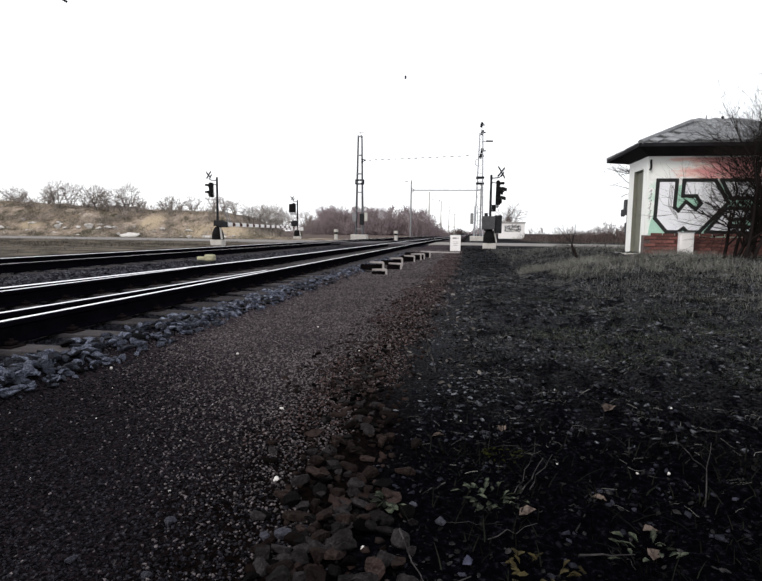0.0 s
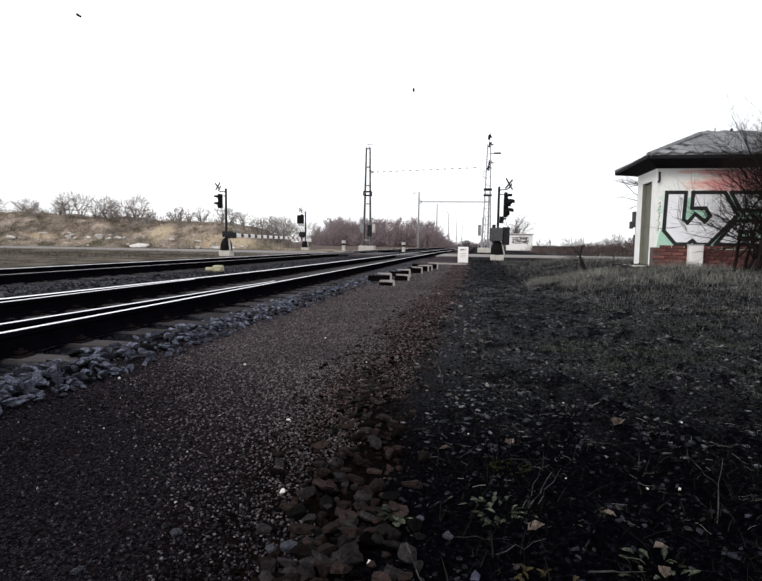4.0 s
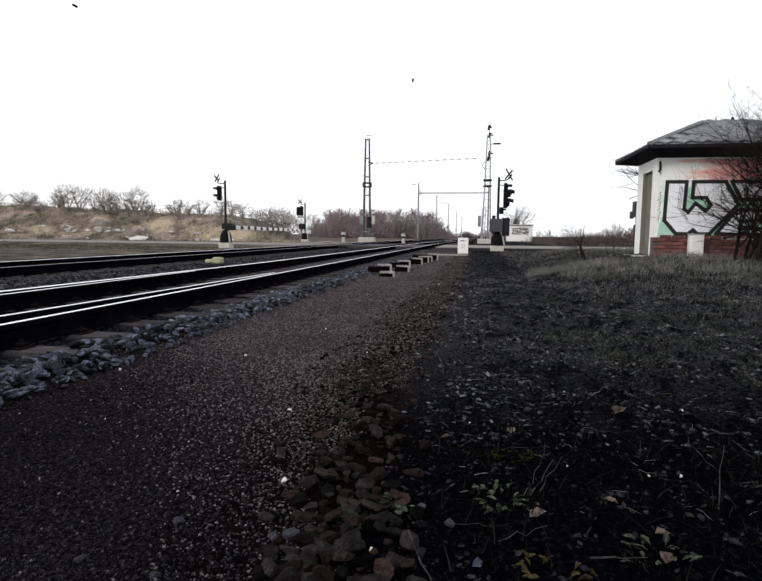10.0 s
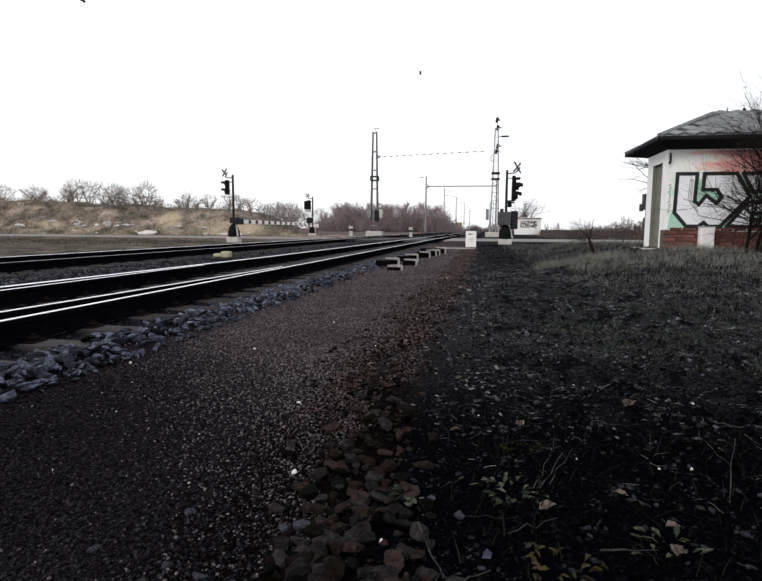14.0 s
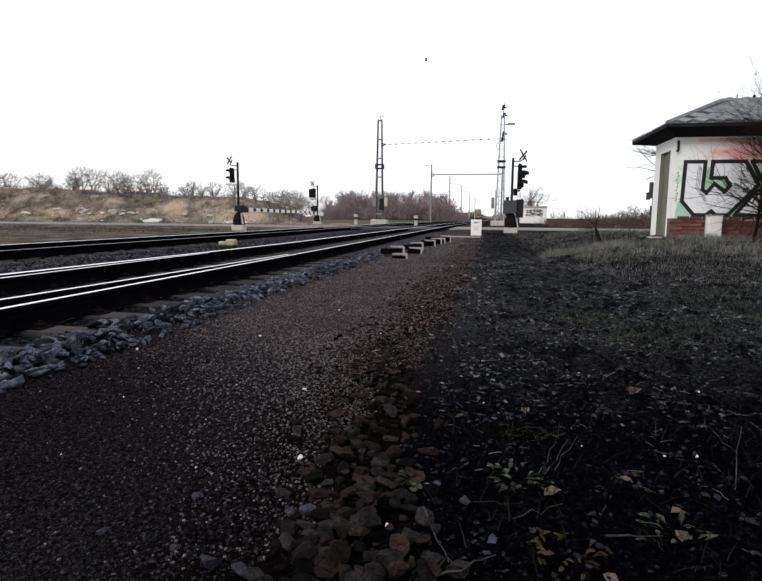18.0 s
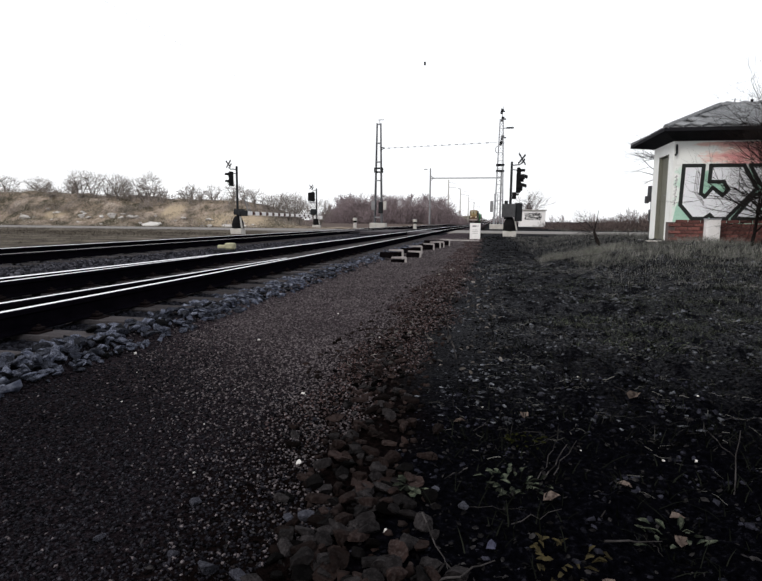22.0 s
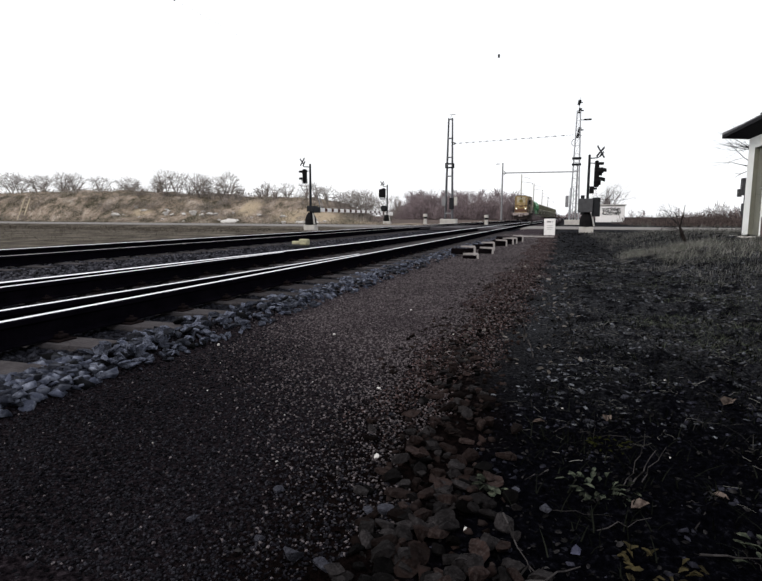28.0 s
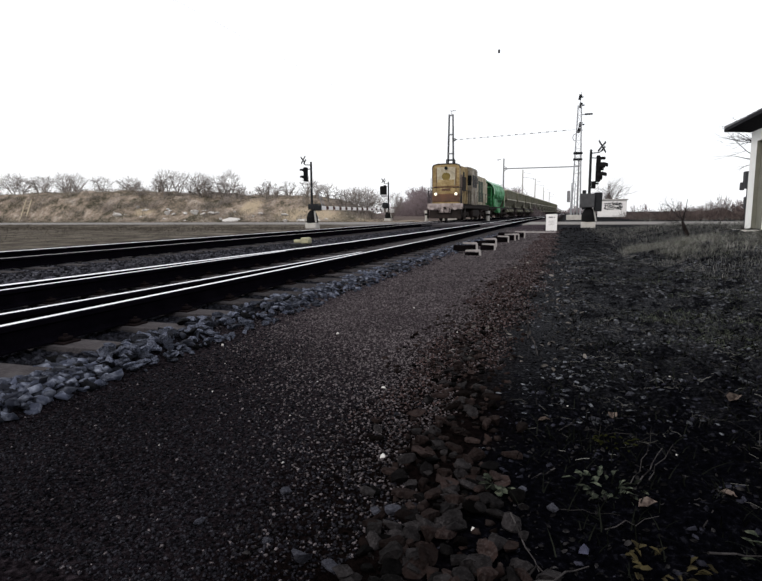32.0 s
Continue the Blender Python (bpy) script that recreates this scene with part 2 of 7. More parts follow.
M = dict(
    # pale base with little metal: the sky's shine is in the head's colour
    rail_top=mat("polished_rail_head_sky_pale", (0.92, 0.92, 0.95), (0.82, 0.82, 0.86), 0.6, 3, 0.3),
    # rusty rail, taken near black so its side shade is in the colour
    rail_side=mat("rusty_rail_shade_black", (0.0040, 0.0033, 0.0052), (0.0014, 0.0013, 0.0024), 0.95, 5, bump=0.3, spec=0.0),
    rail_dull=mat("dull_rail_head", (0.55, 0.53, 0.53), (0.34, 0.32, 0.32), 0.55, 3, 0.4),
    sleeper=mat("weathered_concrete_sleeper", (0.064, 0.059, 0.061), (0.028, 0.025, 0.027), 0.95, 5, bump=0.5, vary=0.35, spec=0.02),
    timber=mat("dark_timber", (0.0062, 0.0048, 0.0056), (0.0030, 0.0024, 0.0028), 0.95, 7, bump=0.5, vary=0.2, spec=0.0),
    timber_pale=mat("pale_weathered_wood", (0.46, 0.40, 0.30), (0.30, 0.25, 0.18), 0.9, 6, spec=0.1),
    timber_end=mat("pale_beam_end", (0.33, 0.305, 0.30), (0.19, 0.170, 0.168), 0.9, 9, bump=0.3, spec=0.1),
    plate=mat("rusted_iron", (0.014, 0.010, 0.010), (0.006, 0.0045, 0.005), 0.9, 12, 0.0, 0.3, spec=0.01),
    ballast_dark=mat("dark_ballast", (0.014, 0.0145, 0.019), (0.005, 0.005, 0.007), 0.9, 8, bump=0.4, vary=0.7, c3=(0.026, 0.027, 0.033), spec=0.01),
    ballast=mat("grey_ballast", (0.042, 0.047, 0.068), (0.0050, 0.0058, 0.0095), 0.7, 5, bump=0.2, vary=0.98, c3=(0.108, 0.116, 0.145), fine=18, spec=0.04),
    # near gravel darkened, as by a lens vignette, in its base colour
    gravel=mat("vignette_dark_brown_gravel", (0.0098, 0.0093, 0.0118), (0.0024, 0.0023, 0.0034), 0.8, 1.2, vary=0.85, c3=(0.0235, 0.0228, 0.0272), spec=0.01),
    rust_gravel=mat("rust_red_gravel", (0.044, 0.0285, 0.0275), (0.018, 0.0112, 0.0110), 0.8, 1.2, vary=0.7, c3=(0.056, 0.042, 0.041), spec=0.01),
    relay_grey=mat("dark_grey_relay_box", (0.075, 0.075, 0.080), (0.045, 0.045, 0.048), 0.8, 5, spec=0.1),
    # reddish by itself, and paled for the grazing sheen further off
    gravel_sheen=mat("sheen_paled_reddish_gravel", (0.069, 0.0590, 0.0620), (0.036, 0.0305, 0.0325), 0.8, 1.2, vary=0.75, c3=(0.096, 0.085, 0.089), spec=0.015),
    edge_leaf=mat("grey_dry_leaf", (0.115, 0.105, 0.098), (0.035, 0.031, 0.030), 0.9, 9, vary=0.8, spec=0.0),
    ballast_mid=mat("grimy_grey_ballast", (0.044, 0.043, 0.052), (0.010, 0.010, 0.013), 0.9, 5, vary=0.9, c3=(0.055, 0.056, 0.066), fine=18, spec=0.02),
    # near clods darker, far ones paler: lens vignette put into the colour
    clod=mat("vignette_dark_cinder_clod", (0.0150, 0.0152, 0.0205), (0.0014, 0.0015, 0.0024), 0.9, 6, vary=0.97, c3=(0.022, 0.022, 0.030), spec=0.0),
    clod_grey=mat("distance_paled_cinder_clod", (0.050, 0.0525, 0.062), (0.0045, 0.0048, 0.0068), 0.9, 3, vary=0.97, c3=(0.095, 0.098, 0.106), spec=0.0),
    brown_stone=mat("dark_grey_brown_stone", (0.0108, 0.0096, 0.0100), (0.0040, 0.0036, 0.0038), 0.85, 4, bump=0.3, vary=0.97, c3=(0.0175, 0.0160, 0.0166), fine=12, spec=0.02),
    wisp=mat("grey_dry_wisp", (0.115, 0.112, 0.104), (0.018, 0.018, 0.0180), 0.95, 3, vary=0.95, spec=0.0),
    turf_grass=mat("grey_green_turf_grass", (0.044, 0.053, 0.034), (0.014, 0.0155, 0.0125), 0.95, 3, vary=0.85, c3=(0.070, 0.070, 0.060), spec=0.0),
    verge=mat("brown_verge_grass", (0.105, 0.090, 0.074), (0.045, 0.038, 0.032), 0.95, 0.4, vary=0.6, spec=0.0),
    rust_stone=mat("rust_stained_stone", (0.0128, 0.0084, 0.0076), (0.0046, 0.0031, 0.0029), 0.85, 4, bump=0.3, vary=0.95, c3=(0.0175, 0.0138, 0.0134), fine=12, spec=0.015),
    grey_stone=mat("grey_blue_stone", (0.044, 0.045, 0.056), (0.013, 0.013, 0.018), 0.8, 7, bump=0.6, vary=0.5, fine=30, spec=0.03),
    white_stone=mat("white_pebble", (0.55, 0.53, 0.51), (0.38, 0.36, 0.35), 0.7, 20, vary=0.1, spec=0.1),
    leaf=mat("dead_leaf", (0.0105, 0.0098, 0.0104), (0.0022, 0.0021, 0.0024), 0.9, 12, vary=0.95, c3=(0.020, 0.019, 0.0195), spec=0.0),
    pale_leaf=mat("pale_dry_leaf", (0.12, 0.095, 0.082), (0.030, 0.022, 0.020), 0.9, 30, vary=0.5, spec=0.0),
    green_leaf=mat("green_weed_leaf", (0.030, 0.037, 0.026), (0.008, 0.011, 0.008), 0.8, 12, vary=0.8, c3=(0.05, 0.054, 0.04), spec=0.02),
    yellow_leaf=mat("yellowed_weed_leaf", (0.032, 0.026, 0.012), (0.013, 0.011, 0.006), 0.8, 12, vary=0.7, spec=0.04),
    dry_grass=mat("dry_grass", (0.165, 0.160, 0.155), (0.060, 0.059, 0.057), 0.95, 2, vary=0.5, c3=(0.158, 0.164, 0.142), fine=9, spec=0.0),
    pale_grass=mat("pale_straw_grass", (0.21, 0.205, 0.190), (0.075, 0.073, 0.068), 0.95, 2, vary=0.7, c3=(0.150, 0.158, 0.128), fine=9, spec=0.0),
    bank_weed=mat("brown_bank_weed", (0.27, 0.236, 0.180), (0.085, 0.078, 0.060), 0.95, 0.5, vary=0.7, c3=(0.36, 0.335, 0.285), fine=2.2, spec=0.0),
    dark_grass=mat("dark_short_grass", (0.0072, 0.0080, 0.0062), (0.0026, 0.0029, 0.0024), 0.95, 3, vary=0.8, spec=0.0),
    straw=mat("weathered_straw", (0.020, 0.0192, 0.0185), (0.0065, 0.0063, 0.0064), 0.95, 3, vary=0.9, spec=0.0),
    twig=mat("grey_twig", (0.040, 0.037, 0.037), (0.015, 0.0135, 0.014), 0.9, 10, vary=0.6, spec=0.0),
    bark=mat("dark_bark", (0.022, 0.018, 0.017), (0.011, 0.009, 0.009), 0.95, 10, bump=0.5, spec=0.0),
    # reddish twigs of the far woods, with distance haze mixed into the colour
    far_twig=mat("hazed_reddish_twigs", (0.275, 0.222, 0.232), (0.155, 0.124, 0.130), 0.95, 2, vary=0.4, spec=0.0),
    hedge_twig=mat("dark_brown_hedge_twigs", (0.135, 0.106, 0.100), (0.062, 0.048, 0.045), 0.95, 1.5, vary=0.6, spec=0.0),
    # brown twigs, lightened as if the bright sky bled over them
    bank_twig=mat("glare_paled_brown_twigs", (0.29, 0.258, 0.235), (0.150, 0.130, 0.119), 0.95, 2, vary=0.4, spec=0.0),
    plaster=mat("off_white_plaster", (0.85, 0.86, 0.85), (0.75, 0.76, 0.74), 0.9, 3, bump=0.25, c3=(0.79, 0.80, 0.78), fine=25),
    mint=mat("mint_green_spray_paint", (0.36, 0.60, 0.48), (0.46, 0.66, 0.56), 0.8, 4),
    paint_white=mat("white_lilac_spray_paint", (0.87, 0.87, 0.91), (0.78, 0.78, 0.84), 0.8, 5, c3=(0.83, 0.87, 0.89), fine=18),
    paint_black=mat("black_spray_paint", (0.008, 0.010, 0.010), (0.012, 0.014, 0.013), 0.6, 6),
    brick=mat("red_brick", (0.155, 0.052, 0.044), (0.085, 0.030, 0.028), 0.9, 14, bump=0.5, vary=0.4, c3=(0.18, 0.095, 0.082)),
    mortar=mat("grey_mortar", (0.11, 0.085, 0.08), (0.065, 0.05, 0.047), 0.95, 9, bump=0.4),
    roof_tile=mat("weathered_grey_roof_slate", (0.21, 0.215, 0.225), (0.125, 0.13, 0.138), 0.9, 9, bump=0.4, vary=0.25, spec=0.1),
    soffit=mat("dark_eave_board", (0.016, 0.0155, 0.019), (0.009, 0.009, 0.011), 0.9, 8, spec=0.1),
    door_grey=mat("grey_green_door", (0.17, 0.17, 0.135), (0.12, 0.12, 0.10), 0.7, 4),
    iron=mat("dark_painted_iron", (0.020, 0.021, 0.024), (0.011, 0.012, 0.013), 0.75, 8, 0.0, spec=0.12),
    black=mat("black_signal_paint", (0.005, 0.005, 0.006), (0.008, 0.0075, 0.0075), 0.8, 8, spec=0.08),
    lens=mat("dark_signal_glass", (0.03, 0.012, 0.012), (0.02, 0.01, 0.01), 0.15, 3),
    galv=mat("galvanised_steel", (0.36, 0.365, 0.385), (0.22, 0.225, 0.24), 0.7, 6, 0.2, vary=0.1, spec=0.2),
    mast_grey=mat("dull_dark_grey_steel", (0.15, 0.15, 0.16), (0.085, 0.085, 0.092), 0.8, 6, spec=0.1),
    pole_grey=mat("weathered_grey_pole", (0.24, 0.24, 0.25), (0.14, 0.14, 0.145), 0.85, 6, spec=0.1),
    concrete=mat("pale_concrete", (0.48, 0.46, 0.43), (0.34, 0.32, 0.30), 0.9, 4, bump=0.4),
    white_paint=mat("white_enamel", (0.82, 0.80, 0.80), (0.72, 0.70, 0.69), 0.5, 5),
    red_paint=mat("faded_dark_red_paint", (0.075, 0.032, 0.030), (0.05, 0.024, 0.022), 0.8, 6, spec=0.05),
    yellow_paint=mat("faded_yellow_paint", (0.42, 0.40, 0.27), (0.24, 0.23, 0.16), 0.8, 9, spec=0.05),
    grey_text=mat("grey_print", (0.25, 0.24, 0.25), (0.2, 0.2, 0.2), 0.7, 5),
    deck=mat("oily_dark_crossing_deck", (0.055, 0.050, 0.056), (0.028, 0.025, 0.029), 0.85, 1.2, bump=0.4, spec=0.1),
    asphalt=mat("worn_asphalt", (0.17, 0.158, 0.15), (0.11, 0.10, 0.095), 0.9, 0.6, bump=0.4, c3=(0.19, 0.18, 0.17)),
    loco_tan=mat("sun_bleached_tan_paint", (0.41, 0.32, 0.17), (0.15, 0.095, 0.040), 0.75, 1.3, c3=(0.22, 0.145, 0.060), fine=5, spec=0.08),
    loco_ochre=mat("dark_ochre_paint", (0.20, 0.150, 0.045), (0.10, 0.070, 0.022), 0.7, 3, spec=0.1),
    loco_rust=mat("rust_orange_paint", (0.125, 0.052, 0.022), (0.040, 0.019, 0.011), 0.6, 1.6, fine=9),
    loco_pale=mat("pale_grey_yellow_paint", (0.50, 0.46, 0.36), (0.19, 0.16, 0.11), 0.75, 1.4, c3=(0.30, 0.25, 0.17), fine=5, spec=0.12),
    loco_green=mat("dull_green_paint", (0.045, 0.066, 0.045), (0.022, 0.032, 0.024), 0.7, 2, spec=0.15),
    loco_side=mat("grimy_grey_brown_side_paint", (0.36, 0.33, 0.28), (0.065, 0.050, 0.036), 0.8, 1.2, c3=(0.14, 0.115, 0.085), fine=4, spec=0.1),
    wagon_green=mat("bright_green_wagon_paint", (0.050, 0.27, 0.085), (0.018, 0.10, 0.034), 0.6, 0.7, c3=(0.20, 0.46, 0.28), fine=1.5, spec=0.2),
    # the wagon's green, darkened for the shade inside the open arched end
    wagon_shaded=mat("green_wagon_end_painted_shade", (0.008, 0.070, 0.020), (0.005, 0.035, 0.012), 0.7, 1.2, fine=8, spec=0.1),
    # pale mint is the green shell's highlight, painted on roof and edges
    wagon_sheen=mat("mint_sheen_wagon_roof", (0.40, 0.58, 0.45), (0.30, 0.47, 0.36), 0.45, 1.2),
    hopper=mat("dirty_green_brown_wagon", (0.15, 0.145, 0.092), (0.060, 0.058, 0.038), 0.75, 1.1, fine=12, vary=0.2, c3=(0.21, 0.20, 0.145)),
    hopper_rim=mat("pale_wagon_rim", (0.62, 0.59, 0.50), (0.25, 0.235, 0.18), 0.8, 0.6, spec=0.1),
    chassis=mat("brake_dust_chassis", (0.026, 0.019, 0.017), (0.012, 0.010, 0.010), 0.85, 3, spec=0.1),
    buffer_grey=mat("grey_pink_buffer_beam", (0.42, 0.36, 0.35), (0.085, 0.060, 0.055), 0.8, 2.6, spec=0.08),
    glass=mat("dark_cab_glass", (0.010, 0.012, 0.014), (0.010, 0.012, 0.014), 0.5, 2, spec=0.02),
    headlight=mat("lit_headlight", (0.9, 0.85, 0.75), (0.9, 0.85, 0.75), 0.3, 2, emit=(1.0, 0.86, 0.62, 1.3)),
    moss=mat("olive_moss", (0.018, 0.019, 0.006), (0.010, 0.011, 0.004), 0.95, 20, bump=0.6, spec=0.0),
    plastic=mat("pale_blue_plastic_scrap", (0.050, 0.052, 0.085), (0.02, 0.021, 0.036), 0.6, 30, spec=0.1),
)


def haze_material(name, x0, x1, low, high, stops):
    """Spray haze on plaster: streaks of paint that thin out towards one side."""
    m = mat(name, (0.85, 0.86, 0.85), (0.76, 0.77, 0.75), 0.9, 3, bump=0.25, fine=25)
    nt = m.node_tree
    b = nt.nodes["Principled BSDF"]
    old = b.inputs["Base Color"].links[0].from_socket
    tc = nt.nodes.new("ShaderNodeTexCoord")
    mp = nt.nodes.new("ShaderNodeMapping")
    mp.inputs["Scale"].default_value = (1.3, 1.0, 4.5)
    nz = node(nt, "ShaderNodeTexNoise", Scale=1.6, Detail=5.0, Roughness=0.6)
    sp = nt.nodes.new("ShaderNodeSeparateXYZ")
    mr = node(nt, "ShaderNodeMapRange")
    mr.inputs["From Min"].default_value, mr.inputs["From Max"].default_value = x0, x1
    mr.inputs["To Min"].default_value, mr.inputs["To Max"].default_value = low, high
    ad = nt.nodes.new("ShaderNodeMath")
    ad.operation = "ADD"
    rp = nt.nodes.new("ShaderNodeValToRGB")
    els = rp.color_ramp.elements
    els.new(0.55)
    for e, (p, c) in zip(els, stops):
        e.position, e.color = p, (*c, 1)
    gain = nt.nodes.new("ShaderNodeMix")
    gain.data_type = "RGBA"
    gain.inputs["Factor"].default_value = 0.85
    nt.links.new(tc.outputs["Object"], mp.inputs["Vector"])
    nt.links.new(mp.outputs["Vector"], nz.inputs["Vector"])
    nt.links.new(tc.outputs["Object"], sp.inputs[0])
    nt.links.new(sp.outputs["X"], mr.inputs["Value"])
    nt.links.new(nz.outputs["Fac"], ad.inputs[0])
    nt.links.new(mr.outputs["Result"], ad.inputs[1])
    nt.links.new(ad.outputs[0], rp.inputs["Fac"])
    nt.links.new(old, gain.inputs["A"])
    nt.links.new(rp.outputs["Color"], gain.inputs["B"])
    nt.links.new(gain.outputs["Result"], b.inputs["Base Color"])
    return m


M["plaster_pink"] = haze_material("pink_spray_haze", 7.75, 8.7, -0.28, 0.16, ((0.40, (0.85, 0.86, 0.84)), (0.54, (0.82, 0.52, 0.46)), (0.70, (0.72, 0.24, 0.24))))
M["mint_haze"] = haze_material("mint_spray_haze", 7.66, 7.90, -0.12, 0.14, ((0.38, (0.85, 0.86, 0.84)), (0.52, (0.68, 0.80, 0.72)), (0.72, (0.48, 0.70, 0.58))))


# ---------------- mesh building ----------------
class Geo:
    """Collects vertices and faces of one part."""

    def __init__(self):
        self.v, self.f = [], []

    def add(self, verts, faces, m=None):
        n = len(self.v)
        self.v += [tuple(m @ Vector(p)) for p in verts] if m else [tuple(p) for p in verts]
        self.f += [tuple(i + n for i in f) for f in faces]
        return self

    def box(self, c, s, ch=0.0, m=None):
        hx, hy, hz = s[0] / 2, s[1] / 2, s[2] / 2
        ch = min(ch, hx * 0.9, hy * 0.9, hz * 0.9)
        if ch <= 0:
            v = [(c[0] + a * hx, c[1] + b * hy, c[2] + d * hz) for a in (-1, 1) for b in (-1, 1) for d in (-1, 1)]
            return self.add(v, [(0, 1, 3, 2), (4, 6, 7, 5), (0, 4, 5, 1), (2, 3, 7, 6), (0, 2, 6, 4), (1, 5, 7, 3)], m)
        v, idx = [], {}
        for a in (-1, 1):
            for b in (-1, 1):
                for d in (-1, 1):
                    for k in range(3):
                        q = [hx - ch, hy - ch, hz - ch]
                        q[k] += ch
                        idx[a, b, d, k] = len(v)
                        v.append((c[0] + a * q[0], c[1] + b * q[1], c[2] + d * q[2]))
        f = []
        for a in (-1, 1):
            f.append([idx[a, b, d, 0] for b, d in ((-1, -1), (1, -1), (1, 1), (-1, 1))][::a])
            f.append([idx[b, a, d, 1] for b, d in ((-1, -1), (1, -1), (1, 1), (-1, 1))][::-a])
            f.append([idx[b, d, a, 2] for b, d in ((-1, -1), (1, -1), (1, 1), (-1, 1))][::a])
            for b in (-1, 1):
                f.append([idx[a, b, -1, 0], idx[a, b, 1, 0], idx[a, b, 1, 1], idx[a, b, -1, 1]][::-a * b])
                f.append([idx[a, -1, b, 0], idx[a, 1, b, 0], idx[a, 1, b, 2], idx[a, -1, b, 2]][::a * b])
                f.append([idx[-1, a, b, 1], idx[1, a, b, 1], idx[1, a, b, 2], idx[-1, a, b, 2]][::-a * b])
                for d in (-1, 1):
                    f.append([idx[a, b, d, k] for k in range(3)][::a * b * d])
        return self.add(v, f, m)

    def rod(self, p, q, r, r2=None, n=8, caps=True):
        p, q = Vector(p), Vector(q)
        r2 = r if r2 is None else r2
        d = (q - p).normalized()
        a = d.orthogonal().normalized()
        b = d.cross(a)
        v = []
        for o, rr in ((p, r), (q, r2)):
            v += [o + (a * math.cos(6.28318 * i / n) + b * math.sin(6.28318 * i / n)) * rr for i in range(n)]
        f = [(i, (i + 1) % n, n + (i + 1) % n, n + i) for i in range(n)]
        if caps:
            f += [tuple(range(n))[::-1], tuple(range(n, 2 * n))]
        return self.add(v, f)

    def line(self, pts, r, n=6):
        for p, q in zip(pts[:-1], pts[1:]):
            self.rod(p, q, r, r, n)
        return self

    def prism(self, poly, lo, hi, axis="y"):
        """A plane outline pushed along an axis: x: (y, z), y: (x, z), z: (x, y)."""
        n = len(poly)

        def at(p, h):
            return {"x": (h, p[0], p[1]), "y": (p[0], h, p[1]), "z": (p[0], p[1], h)}[axis]
        v = [at(p, lo) for p in poly] + [at(p, hi) for p in poly]
        f = [(i, (i + 1) % n, n + (i + 1) % n, n + i) for i in range(n)] + [tuple(range(n))[::-1], tuple(range(n, 2 * n))]
        return self.add(v, f)

    def sweep(self, profile, path):
        """A profile of (x, z) carried along points that run roughly along y."""
        n = len(profile)
        v, f = [], []
        for p in path:
            v += [(p[0] + a, p[1], p[2] + b) for a, b in profile]
        for k in range(len(path) - 1):
            for i in range(n):
                j = (i + 1) % n
                f.append((k * n + i, k * n + j, (k + 1) * n + j, (k + 1) * n + i))
        f += [tuple(range(n)), tuple(range((len(path) - 1) * n, len(path) * n))[::-1]]
        return self.add(v, f)

    def mesh(self, name, material, smooth=True, fix=True):
        me = bpy.data.meshes.new(name)
        me.from_pydata(self.v, [], self.f)
        if fix:
            bm = bmesh.new()
            bm.from_mesh(me)
            bmesh.ops.recalc_face_normals(bm, faces=bm.faces)
            bm.to_mesh(me)
            bm.free()
        if smooth:
            me.shade_smooth()
            me.set_sharp_from_angle(angle=radians(38))
        me.materials.append(material)
        return me


def part(name, g, material, parent=None, label="", at=None, smooth=True):
    me = g.mesh(name, M[material], smooth) if isinstance(g, Geo) else g
    ob = new(name, me)
    ob.parent = parent
    if at is not None:
        ob.matrix_basis = at
    if label:
        ob["label"] = label
    return ob


def thing(name, m, label, category, group="", kind=""):
    ob = new(name)
    ob.empty_display_size = 0.2
    ob.matrix_basis = m
    return tagged(ob, label, category, group, kind)


def raw(name, v, f, material, smooth=False):
    """A mesh straight from arrays of equal polygons."""
    me = bpy.data.meshes.new(name)
    v, f = np.asarray(v, dtype=np.float32), np.asarray(f, dtype=np.int32)
    me.vertices.add(len(v))
    me.vertices.foreach_set("co", v.ravel())
    k = f.shape[1]
    me.loops.add(f.size)
    me.loops.foreach_set("vertex_index", f.ravel())
    me.polygons.add(len(f))
    me.polygons.foreach_set("loop_start", np.arange(0, f.size, k, dtype=np.int32))
    me.update(calc_edges=True)
    if smooth:
        me.shade_smooth()
    me.materials.append(M[material])
    return me


def sstep(a, b, x):
    t = np.clip((np.asarray(x, float) - a) / (b - a), 0, 1)
    return t * t * (3 - 2 * t)


def wave(x, y, s, seed=0.0):
    return (np.sin(x * s + 1.3 * np.sin(y * s * 0.7 + seed) + seed) * np.sin(y * s * 1.13 + 1.7 * np.sin(x * s * 0.53 - seed) + 2.1 * seed))


TOP = 0.28          # rail head above the path
TRACK2 = -4.95      # middle of the second track
HOUSE = 0.50        # ground at the hut


